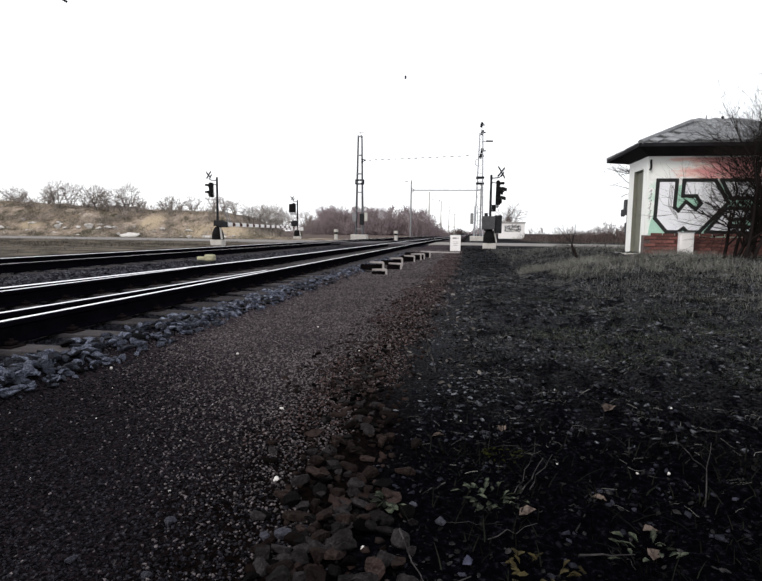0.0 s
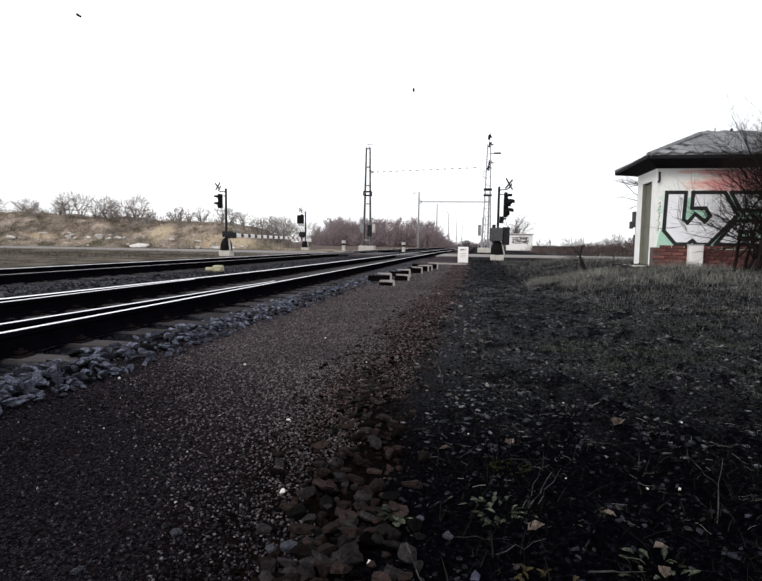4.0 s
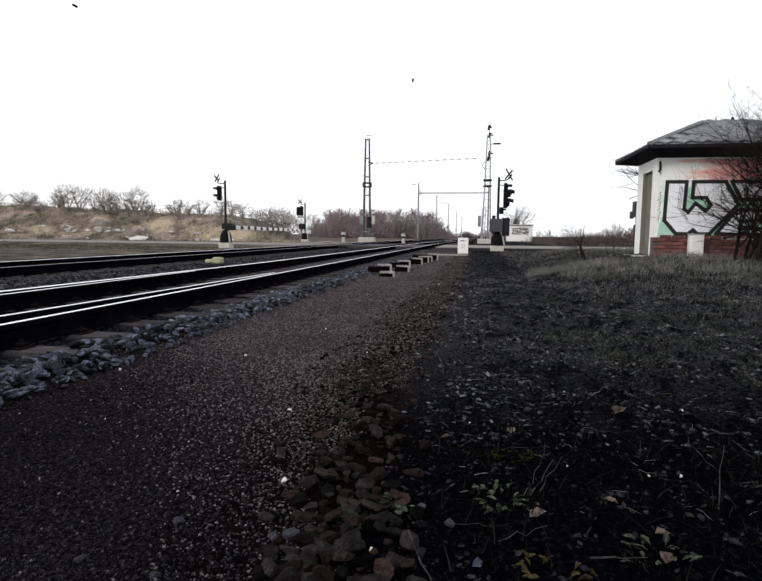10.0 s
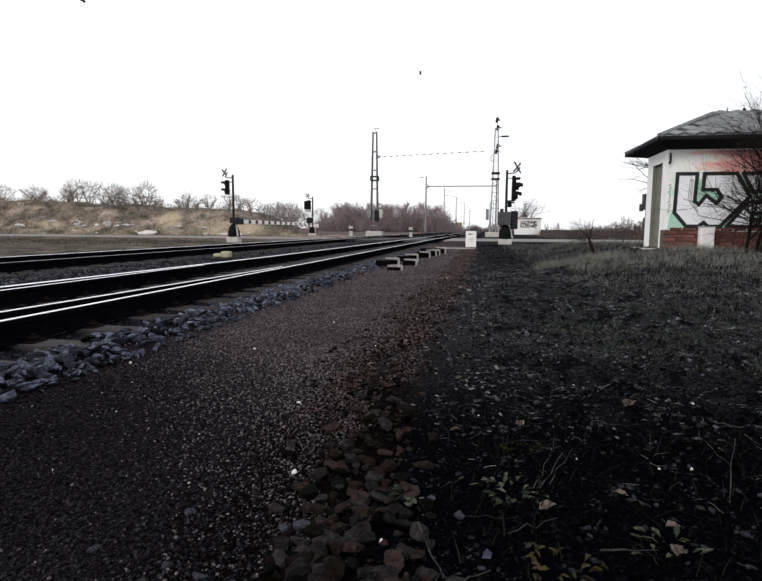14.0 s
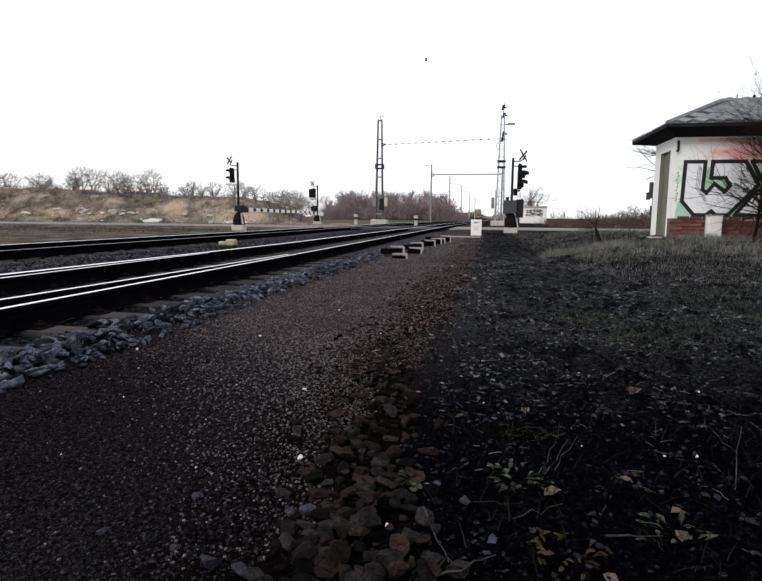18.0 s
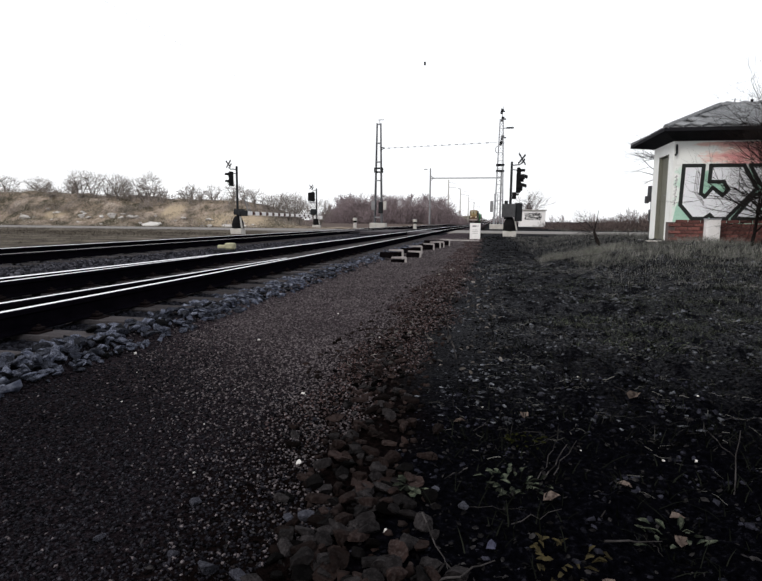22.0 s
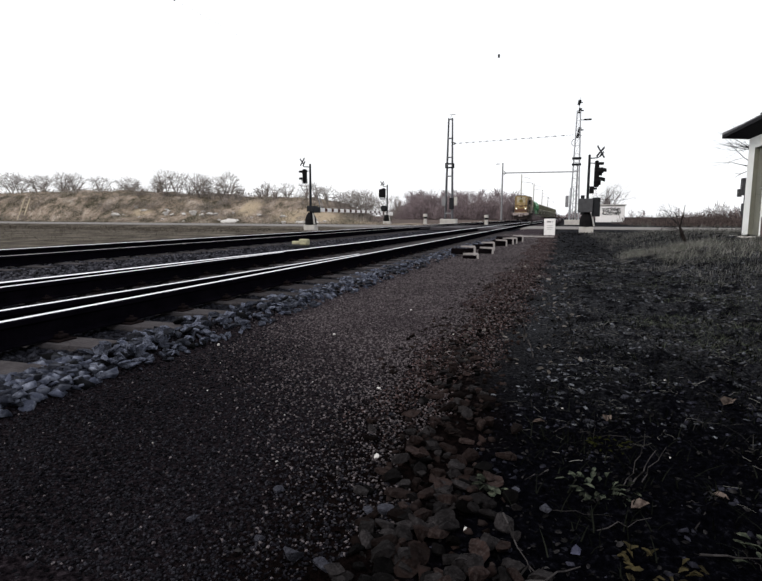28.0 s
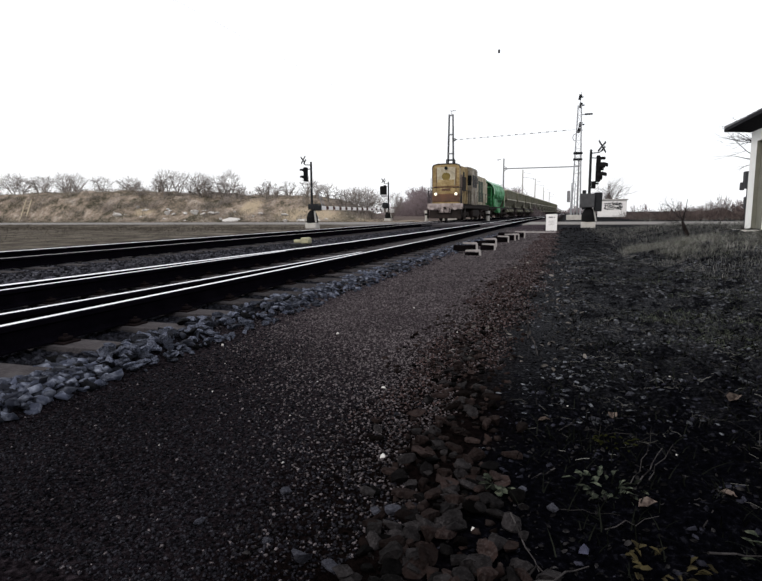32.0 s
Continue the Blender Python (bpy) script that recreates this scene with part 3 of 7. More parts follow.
def height(x, y):
    """The ground's height."""
    x, y = np.asarray(x, float), np.asarray(y, float)
    path = 0.20 * sstep(14, 26, y)
    bed = 0.075
    z = bed + (path - bed) * sstep(1.36, 1.62, x)
    field = 0.50 * sstep(4.6, 7.6, x) * sstep(5, 12, y) * (1 - 0.5 * sstep(17, 30, y))
    z = np.maximum(z, np.where(x > 3, field, -1) * sstep(3, 5, x))
    z = z + np.where(x > 3.5, 0.030 * wave(x, y, 2.3) + 0.018 * wave(x, y, 5.1, 1.0) + 0.012 * wave(x, y, 9.7, 2.0), 0) * sstep(3.5, 4.4, x) * (1 - 0.6 * sstep(12, 20, y))
    lump = 0.020 * wave(x, y, 14.0, 3.0) + 0.013 * wave(x, y, 27.0, 5.0) + 0.008 * wave(x, y, 48.0, 8.0)
    z = z + np.maximum(lump, -0.006) * sstep(3.75, 4.2, x) * sstep(8.0, 6.6, x) * (1 - sstep(6.0, 8.0, y))
    z = z + (0.16 - bed) * sstep(-7.3, -8.8, x) * (1 - sstep(26, 31, y))
    z = z + (0.25 - z) * sstep(28.5, 31, y) * sstep(1.4, 2.2, np.maximum(x, -7.0 - x))
    bank = (2.35 + 0.6 * sstep(-24, -38, x) + 0.16 * wave(x, y, 0.16, 2.0) + 0.14 * wave(x, y, 0.45, 0.7)) * sstep(42.5, 47.5, y + 0.5 * wave(x, y, 0.4)) * sstep(-11.0, -18.5, x + 0.26 * (y - 45))
    bank = bank + (0.16 * wave(x, y, 1.4, 3.0) + 0.10 * wave(x, y, 2.9, 1.0)) * sstep(0.3, 1.2, bank)
    bank = bank * (1 - 0.75 * sstep(70, 100, y))
    z = z + bank
    far = sstep(120, 260, np.hypot(x, y))
    return z * (1 - far) + 0.25 * far


def hz(x, y):
    return float(height(x, y))


# ---------------- ground ----------------
def ground_material():
    m = bpy.data.materials.new("trackside_ground")
    m.use_nodes = True
    nt = m.node_tree
    b = nt.nodes["Principled BSDF"]
    b.inputs["Roughness"].default_value, b.inputs["Specular IOR Level"].default_value = 0.9, 0.002
    geo = nt.nodes.new("ShaderNodeNewGeometry")
    sep = nt.nodes.new("ShaderNodeSeparateXYZ")
    nt.links.new(geo.outputs["Position"], sep.inputs[0])
    big = node(nt, "ShaderNodeTexNoise", Scale=1.6, Detail=6.0, Roughness=0.65)
    fine = node(nt, "ShaderNodeTexNoise", Scale=45.0, Detail=5.0, Roughness=0.7)
    wide = node(nt, "ShaderNodeTexNoise", Scale=0.75, Detail=9.0, Roughness=0.80)
    for n in (big, fine, wide):
        nt.links.new(geo.outputs["Position"], n.inputs["Vector"])

    def ramp(src, stops):
        r = nt.nodes.new("ShaderNodeValToRGB")
        els = r.color_ramp.elements
        while len(els) < len(stops):
            els.new(0.5)
        for e, (p, c) in zip(els, stops):
            e.position, e.color = p, (*c, 1)
        nt.links.new(src, r.inputs["Fac"])
        return r.outputs["Color"]

    def zone(axis, lo, hi, wob):
        ad = nt.nodes.new("ShaderNodeMath")
        ad.operation = "MULTIPLY_ADD"
        ad.inputs[1].default_value = wob
        nt.links.new(big.outputs["Fac"], ad.inputs[0])
        nt.links.new(sep.outputs[axis], ad.inputs[2])
        mr = node(nt, "ShaderNodeMapRange")
        mr.interpolation_type = "SMOOTHSTEP"
        mr.inputs["From Min"].default_value, mr.inputs["From Max"].default_value = lo + wob / 2, hi + wob / 2
        nt.links.new(ad.outputs[0], mr.inputs["Value"])
        return mr.outputs["Result"]

    def mix(f, a, c):
        x = nt.nodes.new("ShaderNodeMix")
        x.data_type = "RGBA"
        nt.links.new(f, x.inputs["Factor"])
        nt.links.new(a, x.inputs["A"])
        nt.links.new(c, x.inputs["B"])
        return x.outputs["Result"]

    def mul(a, c):
        x = nt.nodes.new("ShaderNodeMath")
        x.operation = "MULTIPLY"
        nt.links.new(a, x.inputs[0])
        nt.links.new(c, x.inputs[1])
        return x.outputs[0]
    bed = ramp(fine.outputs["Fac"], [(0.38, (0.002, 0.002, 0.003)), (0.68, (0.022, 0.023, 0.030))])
    # path ramps: dark near for vignette, pale further off for grazing sheen
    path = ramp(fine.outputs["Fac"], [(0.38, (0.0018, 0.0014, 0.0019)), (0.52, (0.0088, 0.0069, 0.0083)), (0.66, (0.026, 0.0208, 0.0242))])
    path_sheen = ramp(fine.outputs["Fac"], [(0.36, (0.0130, 0.0102, 0.0118)), (0.52, (0.038, 0.0300, 0.0342)), (0.68, (0.074, 0.0600, 0.0680))])
    path = mix(zone("Y", 1.8, 5.5, 1.2), path, path_sheen)
    # near-black lows put the shade of gaps between stones into the colour
    rust = ramp(fine.outputs["Fac"], [(0.36, (0.0008, 0.0006, 0.0006)), (0.70, (0.0065, 0.0042, 0.0040))])
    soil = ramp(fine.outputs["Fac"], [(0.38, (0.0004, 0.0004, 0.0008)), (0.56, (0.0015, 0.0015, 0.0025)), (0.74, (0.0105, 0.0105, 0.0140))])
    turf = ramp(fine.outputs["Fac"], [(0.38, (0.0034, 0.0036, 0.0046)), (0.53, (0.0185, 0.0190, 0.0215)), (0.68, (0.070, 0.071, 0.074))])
    bank = ramp(wide.outputs["Fac"], [(0.40, (0.055, 0.050, 0.036)), (0.47, (0.140, 0.117, 0.092)), (0.54, (0.255, 0.204, 0.164)), (0.62, (0.36, 0.31, 0.265)), (0.72, (0.58, 0.55, 0.50))])
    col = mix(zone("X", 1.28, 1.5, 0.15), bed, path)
    col = mix(zone("X", 2.75, 3.25, 0.6), col, rust)
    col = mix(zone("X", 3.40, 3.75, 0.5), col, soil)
    # turf starts further off; the near zone keeps the vignette-dark soil colour
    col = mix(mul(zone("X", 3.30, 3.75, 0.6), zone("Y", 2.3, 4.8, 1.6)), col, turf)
    # stretched dark noise: shading of the ground's lumps, painted as colour
    mid = node(nt, "ShaderNodeTexNoise", Scale=6.5, Detail=5.0, Roughness=0.65)
    stretch = nt.nodes.new("ShaderNodeMapping")
    stretch.inputs["Scale"].default_value = (1.0, 0.45, 1.0)
    nt.links.new(geo.outputs["Position"], stretch.inputs["Vector"])
    nt.links.new(stretch.outputs["Vector"], mid.inputs["Vector"])
    lump_shade = node(nt, "ShaderNodeMapRange")
    lump_shade.inputs["From Min"].default_value, lump_shade.inputs["From Max"].default_value = 0.47, 0.58
    lump_shade.inputs["To Max"].default_value = 0.85
    nt.links.new(mid.outputs["Fac"], lump_shade.inputs["Value"])
    col = mix(mul(zone("X", 3.6, 4.2, 0.8), lump_shade.outputs["Result"]), col, soil)
    left = nt.nodes.new("ShaderNodeMath")
    left.operation = "SUBTRACT"
    left.inputs[0].default_value = 1.0
    nt.links.new(zone("X", -8.9, -7.6, 0.6), left.inputs[1])
    grass = ramp(wide.outputs["Fac"], [(0.36, (0.030, 0.026, 0.022)), (0.50, (0.075, 0.066, 0.055)), (0.66, (0.17, 0.150, 0.125))])
    col = mix(left.outputs[0], col, grass)
    col = mix(mul(left.outputs[0], zone("Y", 41.0, 44.0, 1.0)), col, bank)
    floor = ramp(wide.outputs["Fac"], [(0.36, (0.050, 0.040, 0.038)), (0.66, (0.150, 0.120, 0.108))])
    col = mix(mul(left.outputs[0], zone("Y", 50.0, 58.0, 3.0)), col, floor)
    # scars of bare yellow earth on the bank
    scar = ramp(fine.outputs["Fac"], [(0.3, (0.29, 0.23, 0.160)), (0.7, (0.45, 0.375, 0.275))])
    for cx, cy, cz, rx, rz in ((-23.0, 44.8, 1.7, 1.3, 1.2), (-34.0, 44.3, 1.2, 1.2, 0.5), (-17.0, 44.0, 1.0, 4.0, 0.9), (-12.6, 44.0, 0.6, 3.2, 0.7)):
        rel = nt.nodes.new("ShaderNodeMapping")
        rel.inputs["Location"].default_value = (-cx / rx, -cy / 2.5, -cz / rz)
        rel.inputs["Scale"].default_value = (1 / rx, 1 / 2.5, 1 / rz)
        nt.links.new(geo.outputs["Position"], rel.inputs["Vector"])
        ln = nt.nodes.new("ShaderNodeVectorMath")
        ln.operation = "LENGTH"
        nt.links.new(rel.outputs["Vector"], ln.inputs[0])
        ad = nt.nodes.new("ShaderNodeMath")
        ad.operation = "MULTIPLY_ADD"
        ad.inputs[1].default_value = 1.6
        nt.links.new(wide.outputs["Fac"], ad.inputs[0])
        nt.links.new(ln.outputs["Value"], ad.inputs[2])
        mr = node(nt, "ShaderNodeMapRange")
        mr.inputs["From Min"].default_value, mr.inputs["From Max"].default_value = 1.30, 1.80
        mr.inputs["To Min"].default_value, mr.inputs["To Max"].default_value = 0.85, 0.0
        nt.links.new(ad.outputs[0], mr.inputs["Value"])
        col = mix(mr.outputs["Result"], col, scar)
    nt.links.new(col, b.inputs["Base Color"])
    bp = node(nt, "ShaderNodeBump", Strength=0.9, Distance=0.02)
    nt.links.new(fine.outputs["Fac"], bp.inputs["Height"])
    nt.links.new(bp.outputs["Normal"], b.inputs["Normal"])
    return m


M["ground"] = ground_material()


def graded(stops):
    out = []
    for a, b, s in stops:
        out += list(np.arange(a, b - 1e-6, s))
    return np.array(out + [stops[-1][1]])


def build_ground():
    xs = graded([(-2500, -400, 350), (-400, -100, 50), (-100, -9, 1.3), (-9, 1.2, 0.85), (1.2, 1.8, 0.06), (1.8, 3.5, 0.12), (3.5, 6.6, 0.045), (6.6, 10, 0.12), (10, 30, 1.0), (30, 120, 10), (120, 400, 70), (400, 2500, 350)])
    ys = graded([(-300, -20, 40), (-20, 0, 2), (0, 1.2, 0.2), (1.2, 7.2, 0.045), (7.2, 14, 0.15), (14, 60, 0.6), (60, 130, 3), (130, 400, 30), (400, 3600, 400)])
    X, Y = np.meshgrid(xs, ys)
    v = np.stack([X, Y, height(X, Y)], -1).reshape(-1, 3)
    nx, ny = len(xs), len(ys)
    i = (np.arange(ny - 1)[:, None] * nx + np.arange(nx - 1)[None]).ravel()
    f = np.stack([i, i + 1, i + nx + 1, i + nx], -1)
    tagged(new("ground", raw("ground", v, f, "ground", True)), "dark cinder soil, gravel path and rough grass beside a railway", "ground", kind="stuff")


build_ground()

# the road over the level crossing, with decks between the rails
g = Geo()
for x0, x1 in ((1.62, 60), (-80, -6.6)):
    g.box(((x0 + x1) / 2, 35.5, 0.20), (x1 - x0, 8.0, 0.16), 0.02)
tagged(new("road", g.mesh("road", M["asphalt"])), "worn grey asphalt road over the level crossing", "road", kind="structure")
for cx in (0.0, TRACK2):
    deck = thing("crossing_deck", pose(cx, 35.5, 0), "grey rubber and concrete deck panels between the rails", "crossing deck", "crossing decks", "structure")
    for k in range(4):
        part("panel", Geo().box((0, -3 + 2 * k, 0.20), (1.28, 1.96, 0.14), 0.015), "deck", deck)
deck = thing("crossing_deck", pose(-2.47, 35.5, 0), "dark asphalt infill between the two tracks", "crossing deck", "crossing decks", "structure")
part("panel", Geo().box((0, 0, 0.20), (1.75, 8.0, 0.16), 0.02), "deck", deck)

# ---------------- tracks ----------------
HEAD = [(-0.011, -0.003), (-0.009, 0.0), (0.019, 0.0), (0.022, -0.003)]
BODY = [(-0.035, -0.040), (-0.036, -0.014), (-0.028, -0.0035), (0.028, -0.0035), (0.036, -0.014), (0.035, -0.040), (0.009, -0.055), (0.009, -0.135), (0.070, -0.150), (0.070, -0.162), (-0.070, -0.162), (-0.070, -0.150), (-0.009, -0.135), (-0.009, -0.055)]


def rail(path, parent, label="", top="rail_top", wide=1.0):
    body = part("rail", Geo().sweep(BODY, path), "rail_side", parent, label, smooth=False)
    part("rail_head", Geo().sweep([(a * wide + 0.006 * (1 - wide), b) for a, b in HEAD], path), top, body, "polished running surface with sky shine in its colour", smooth=False)


def drift(y):
    """How far both tracks have bent to the right beyond the crossing."""
    if y < 35.0:
        return 0.0
    right = 0.021 * (y - 35.0) ** 2 / 40.0 if y < 55.0 else 0.021 * (y - 45.0)
    # far off the line swings away to the left behind the woods
    left = 0.0 if y < 225.0 else (y - 225.0) ** 2 / 800.0 if y < 350.0 else 19.53 + 0.3125 * (y - 350.0)
    return right - left


def bend(y):
    """The same for the second track, which swings out a little over the crossing."""
    return drift(y) - 0.20 * float(sstep(18.0, 44.0, y) * (1 - sstep(50.0, 105.0, y)))


def straight(x, y0, y1, shift=drift):
    return [(x + shift(y), y, TOP) for y in (y0, 18.0, 24.0, 30.0, 36.0, 40.0, 45.0, 50.0, 55.0, 65.0, 80.0, 95.0, 120.0, 225.0, 250.0, 275.0, 300.0, 325.0, 350.0, y1) if y >= y0]


def closing(y):
    """How far the diverging route lies beside the main one."""
    return -0.33 * max(0.0, (12.0 - y) / 8.5) ** 1.2


track = thing("railway_track", pose(0, 0, 0), "railway track with concrete sleepers and switch rails on ballast", "track", "railway tracks", "structure")
rail(straight(0.7525, -40, 900), track, wide=1.15)
rail([(-0.7525 + closing(y), y, TOP) for y in np.arange(-12, 12.1, 1.0)] + [(-0.7525 + drift(y), y, TOP) for y in (35, 40, 45, 50, 55, 120, 225, 250, 275, 300, 325, 350, 900)], track, wide=2.2)
ys_b = list(np.arange(-12, 9.6, 0.8))
rail([(0.7525 + closing(y) - 0.004, y, TOP) for y in ys_b], track, "rusty switch rail closing on the stock rail")
rail([(-0.7525, y, TOP) for y in ys_b], track, "rusty switch rail closing on the stock rail", wide=1.0)
track2 = thing("railway_track", pose(TRACK2, 0, 0), "railway track with rusty rails on grey ballast", "track", "railway tracks", "structure")
rail(straight(-0.7525, -40, 900, bend), track2, wide=2.4)
rail(straight(0.7525, -40, 900, bend), track2, top="rail_dull")

SLEEPER = Geo().box((0, 0, 0.0), (2.6, 0.25, 0.215), 0.018).mesh("sleeper", M["sleeper"])
fast_me = Geo()
fast_me.box((0, 0, 0.112), (0.30, 0.14, 0.016), 0.003)
for sx in (-0.095, 0.095):
    fast_me.rod((sx, 0, 0.11), (sx, 0, 0.165), 0.016, 0.014, 8).box((sx, 0, 0.135), (0.06, 0.07, 0.025), 0.006)
fast_me = fast_me.mesh("fastening", M["plate"])
rng = np.random.default_rng(4)
for tr, lo, hi in ((track, -4.72, 40.0), (track2, -3.2, 40.0)):
    y = lo
    while y < hi:
        if not 31.4 < y < 39.6:
            ob = part("sleeper", SLEEPER, "", tr, at=pose(0, y, 0, 0, 0, rng.normal(0, 0.5)))
            if tr == track and 1.5 < y < 14:
                for sx in (-0.7525, 0.7525):
                    part("fastening", fast_me, "", ob, at=pose(sx, 0, 0))
        y += 0.62
far_sl = Geo()
for cx in (0.0, TRACK2):
    for y in np.arange(40.5, 160, 0.62):
        far_sl.box((cx + drift(y), y, 0.0), (2.6, 0.25, 0.21))
tagged(new("far_sleepers", far_sl.mesh("far_sleepers", M["sleeper"], False, False)), "far concrete sleepers in ballast", "sleepers", kind="stuff")


# ---------------- the hut ----------------
HX0, HX1, HY0, HY1 = 7.62, 11.0, 13.0, 14.45


def hut():
    h = thing("crossing_keepers_hut", pose(0, 0, 0), "small abandoned white hut with graffiti, brick plinth and hipped slate roof", "hut")
    z0, z1, zb = HOUSE, 2.62, 0.92
    t = 0.22
    wf = part("wall", Geo().box(((HX0 + HX1) / 2, HY0 + t / 2, (zb + z1) / 2), (HX1 - HX0, t, z1 - zb), 0.006), "plaster", h)
    part("wall", Geo().box(((HX0 + HX1) / 2, HY1 - t / 2, (z0 + z1) / 2), (HX1 - HX0, t, z1 - z0)), "plaster", h)
    part("wall", Geo().box((HX1 - t / 2, (HY0 + HY1) / 2, (z0 + z1) / 2), (t, HY1 - HY0 - 2 * t, z1 - z0)), "plaster", h)
    g = Geo()
    dy0, dy1, dz = 13.30, 13.98, 2.36
    g.box((HX0 + t / 2, (HY0 + t + dy0) / 2, (z0 + z1) / 2), (t, dy0 - HY0 - t, z1 - z0))
    g.box((HX0 + t / 2, (dy1 + HY1 - t) / 2, (z0 + z1) / 2), (t, HY1 - t - dy1, z1 - z0))
    g.box((HX0 + t / 2, (dy0 + dy1) / 2, (dz + z1) / 2), (t, dy1 - dy0, z1 - dz))
    part("wall", g, "plaster", h)
    door = part("door", Geo().box((HX0 + 0.09, (dy0 + dy1) / 2, (z0 + dz) / 2), (0.05, dy1 - dy0 - 0.06, dz - z0 - 0.04), 0.006), "door_grey", h, "closed grey-green door")
    g = Geo()
    for y in (dy0 + 0.015, dy1 - 0.015):
        g.box((HX0 + 0.05, y, (z0 + dz) / 2), (0.12, 0.03, dz - z0))
    part("frame", g, "door_grey", door)
    part("handle", Geo().rod((HX0 + 0.05, dy0 + 0.1, 1.5), (HX0 + 0.02, dy0 + 0.1, 1.5), 0.012).rod((HX0 + 0.02, dy0 + 0.1, 1.5), (HX0 + 0.02, dy0 + 0.22, 1.5), 0.01), "galv", door)
    part("doorstep", Geo().box((HX0 - 0.17, 13.6, HOUSE - 0.06), (0.32, 0.95, 0.16), 0.01), "concrete", h)
    part("plinth_core", Geo().box(((HX0 + HX1) / 2, HY0 + t / 2 + 0.004, (z0 - 0.25 + zb) / 2), (HX1 - HX0 - 0.01, t - 0.012, zb - z0 + 0.25)), "mortar", h)
    # roof: four slopes with slates, over a dark boxed eave
    ex0, ex1, ey0, ey1, ez = 7.33, 11.29, 12.60, 15.42, 2.80
    rx0, rx1, ry, rz = 8.78, 9.84, (12.60 + 15.42) / 2, 3.46
    part("roof_deck", Geo().add([(ex0, ey0, ez), (ex1, ey0, ez), (ex1, ey1, ez), (ex0, ey1, ez), (rx0, ry, rz), (rx1, ry, rz)], [(0, 1, 5, 4), (1, 2, 5), (2, 3, 4, 5), (3, 0, 4), (0, 3, 2, 1)]), "roof_tile", h, smooth=False)
    g = Geo()
    g.box(((ex0 + ex1) / 2, ey0 - 0.012, ez - 0.025), (ex1 - ex0 + 0.05, 0.024, 0.075), 0.004)
    g.box(((ex0 + ex1) / 2, ey1 + 0.012, ez - 0.025), (ex1 - ex0 + 0.05, 0.024, 0.075), 0.004)
    g.box((ex0 - 0.012, (ey0 + ey1) / 2, ez - 0.025), (0.024, ey1 - ey0, 0.075), 0.004)
    g.box((ex1 + 0.012, (ey0 + ey1) / 2, ez - 0.025), (0.024, ey1 - ey0, 0.075), 0.004)
    part("fascia", g, "soffit", h)
    # soffit sloping in from the eave to the wall head
    g = Geo()
    lo, hi = ez - 0.065, ez - 0.16
    out = [(ex0, ey0), (ex1, ey0), (ex1, ey1), (ex0, ey1)]
    inn = [(HX0 + 0.02, HY0 + 0.02), (HX1 - 0.02, HY0 + 0.02), (HX1 - 0.02, HY1 - 0.02), (HX0 + 0.02, HY1 - 0.02)]
    v = [(x, y, lo) for x, y in out] + [(x, y, lo - 0.15) for x, y in inn] + [(x, y, ez - 0.02) for x, y in out] + [(x, y, hi) for x, y in inn]
    f = []
    for i in range(4):
        j = (i + 1) % 4
        f += [(i, j, 4 + j, 4 + i), (8 + i, 12 + i, 12 + j, 8 + j)]
    part("soffit", g.add(v, f), "soffit", h, smooth=False)
    tile = Geo()
    c = [(0.0, -0.02), (0.165, 0.15), (0.0, 0.32), (-0.165, 0.15)]
    tile.add([(*p, 0.0) for p in c] + [(p[0], p[1], 0.034 - 0.07 * p[1]) for p in c], [(3, 2, 1, 0), (4, 5, 6, 7), (0, 1, 5, 4), (1, 2, 6, 5), (2, 3, 7, 6), (3, 0, 4, 7)])
    tile = tile.mesh("roof_slate", M["roof_tile"], False)
    r = np.random.default_rng(8)

    def slope(p0, p1, q0, q1):
        p0, p1, q0, q1 = (Vector(a) for a in (p0, p1, q0, q1))
        along = (p1 - p0).normalized()
        mid = (q0 + q1) / 2
        up = (mid - p0) - along * (mid - p0).dot(along)
        run = up.length
        up.normalize()
        nor = along.cross(up)
        rows = int(run / 0.155)
        for k in range(rows + 1):
            d = k * run / (rows + 0.6)
            fr = d / run
            a0 = (q0 - p0).dot(along) * min(1.0, fr + 0.10)
            a1 = (p1 - p0).length + ((q1 - p1).dot(along)) * min(1.0, fr + 0.10)
            s = math.ceil((a0 + 0.17) / 0.335) * 0.335 + 0.1675 * (k % 2)
            while s < a1 - 0.16:
                o = p0 + along * s + up * (d + 0.03) + nor * (0.012 + r.uniform(0, 0.004))
                m = Matrix((along, up, nor)).transposed().to_4x4()
                part("roof_slate", tile, "", h, at=Matrix.Translation(o) @ m @ pose(0, 0, 0, 3.0, 0, r.normal(0, 0.8)))
                s += 0.335
    slope((ex0, ey0, ez), (ex1, ey0, ez), (rx0, ry, rz), (rx1, ry, rz))
    slope((ex0, ey1, ez), (ex0, ey0, ez), (rx0, ry, rz), (rx0, ry, rz))
    g = Geo()
    for a, b in (((ex0, ey0, ez), (rx0, ry, rz)), ((ex1, ey0, ez), (rx1, ry, rz)), ((ex0, ey1, ez), (rx0, ry, rz)), ((rx0, ry, rz), (rx1, ry, rz))):
        g.rod(Vector(a) + Vector((0, 0, 0.02)), Vector(b) + Vector((0, 0, 0.02)), 0.06, 0.06, 8)
    part("ridge_cap", g, "roof_tile", h)
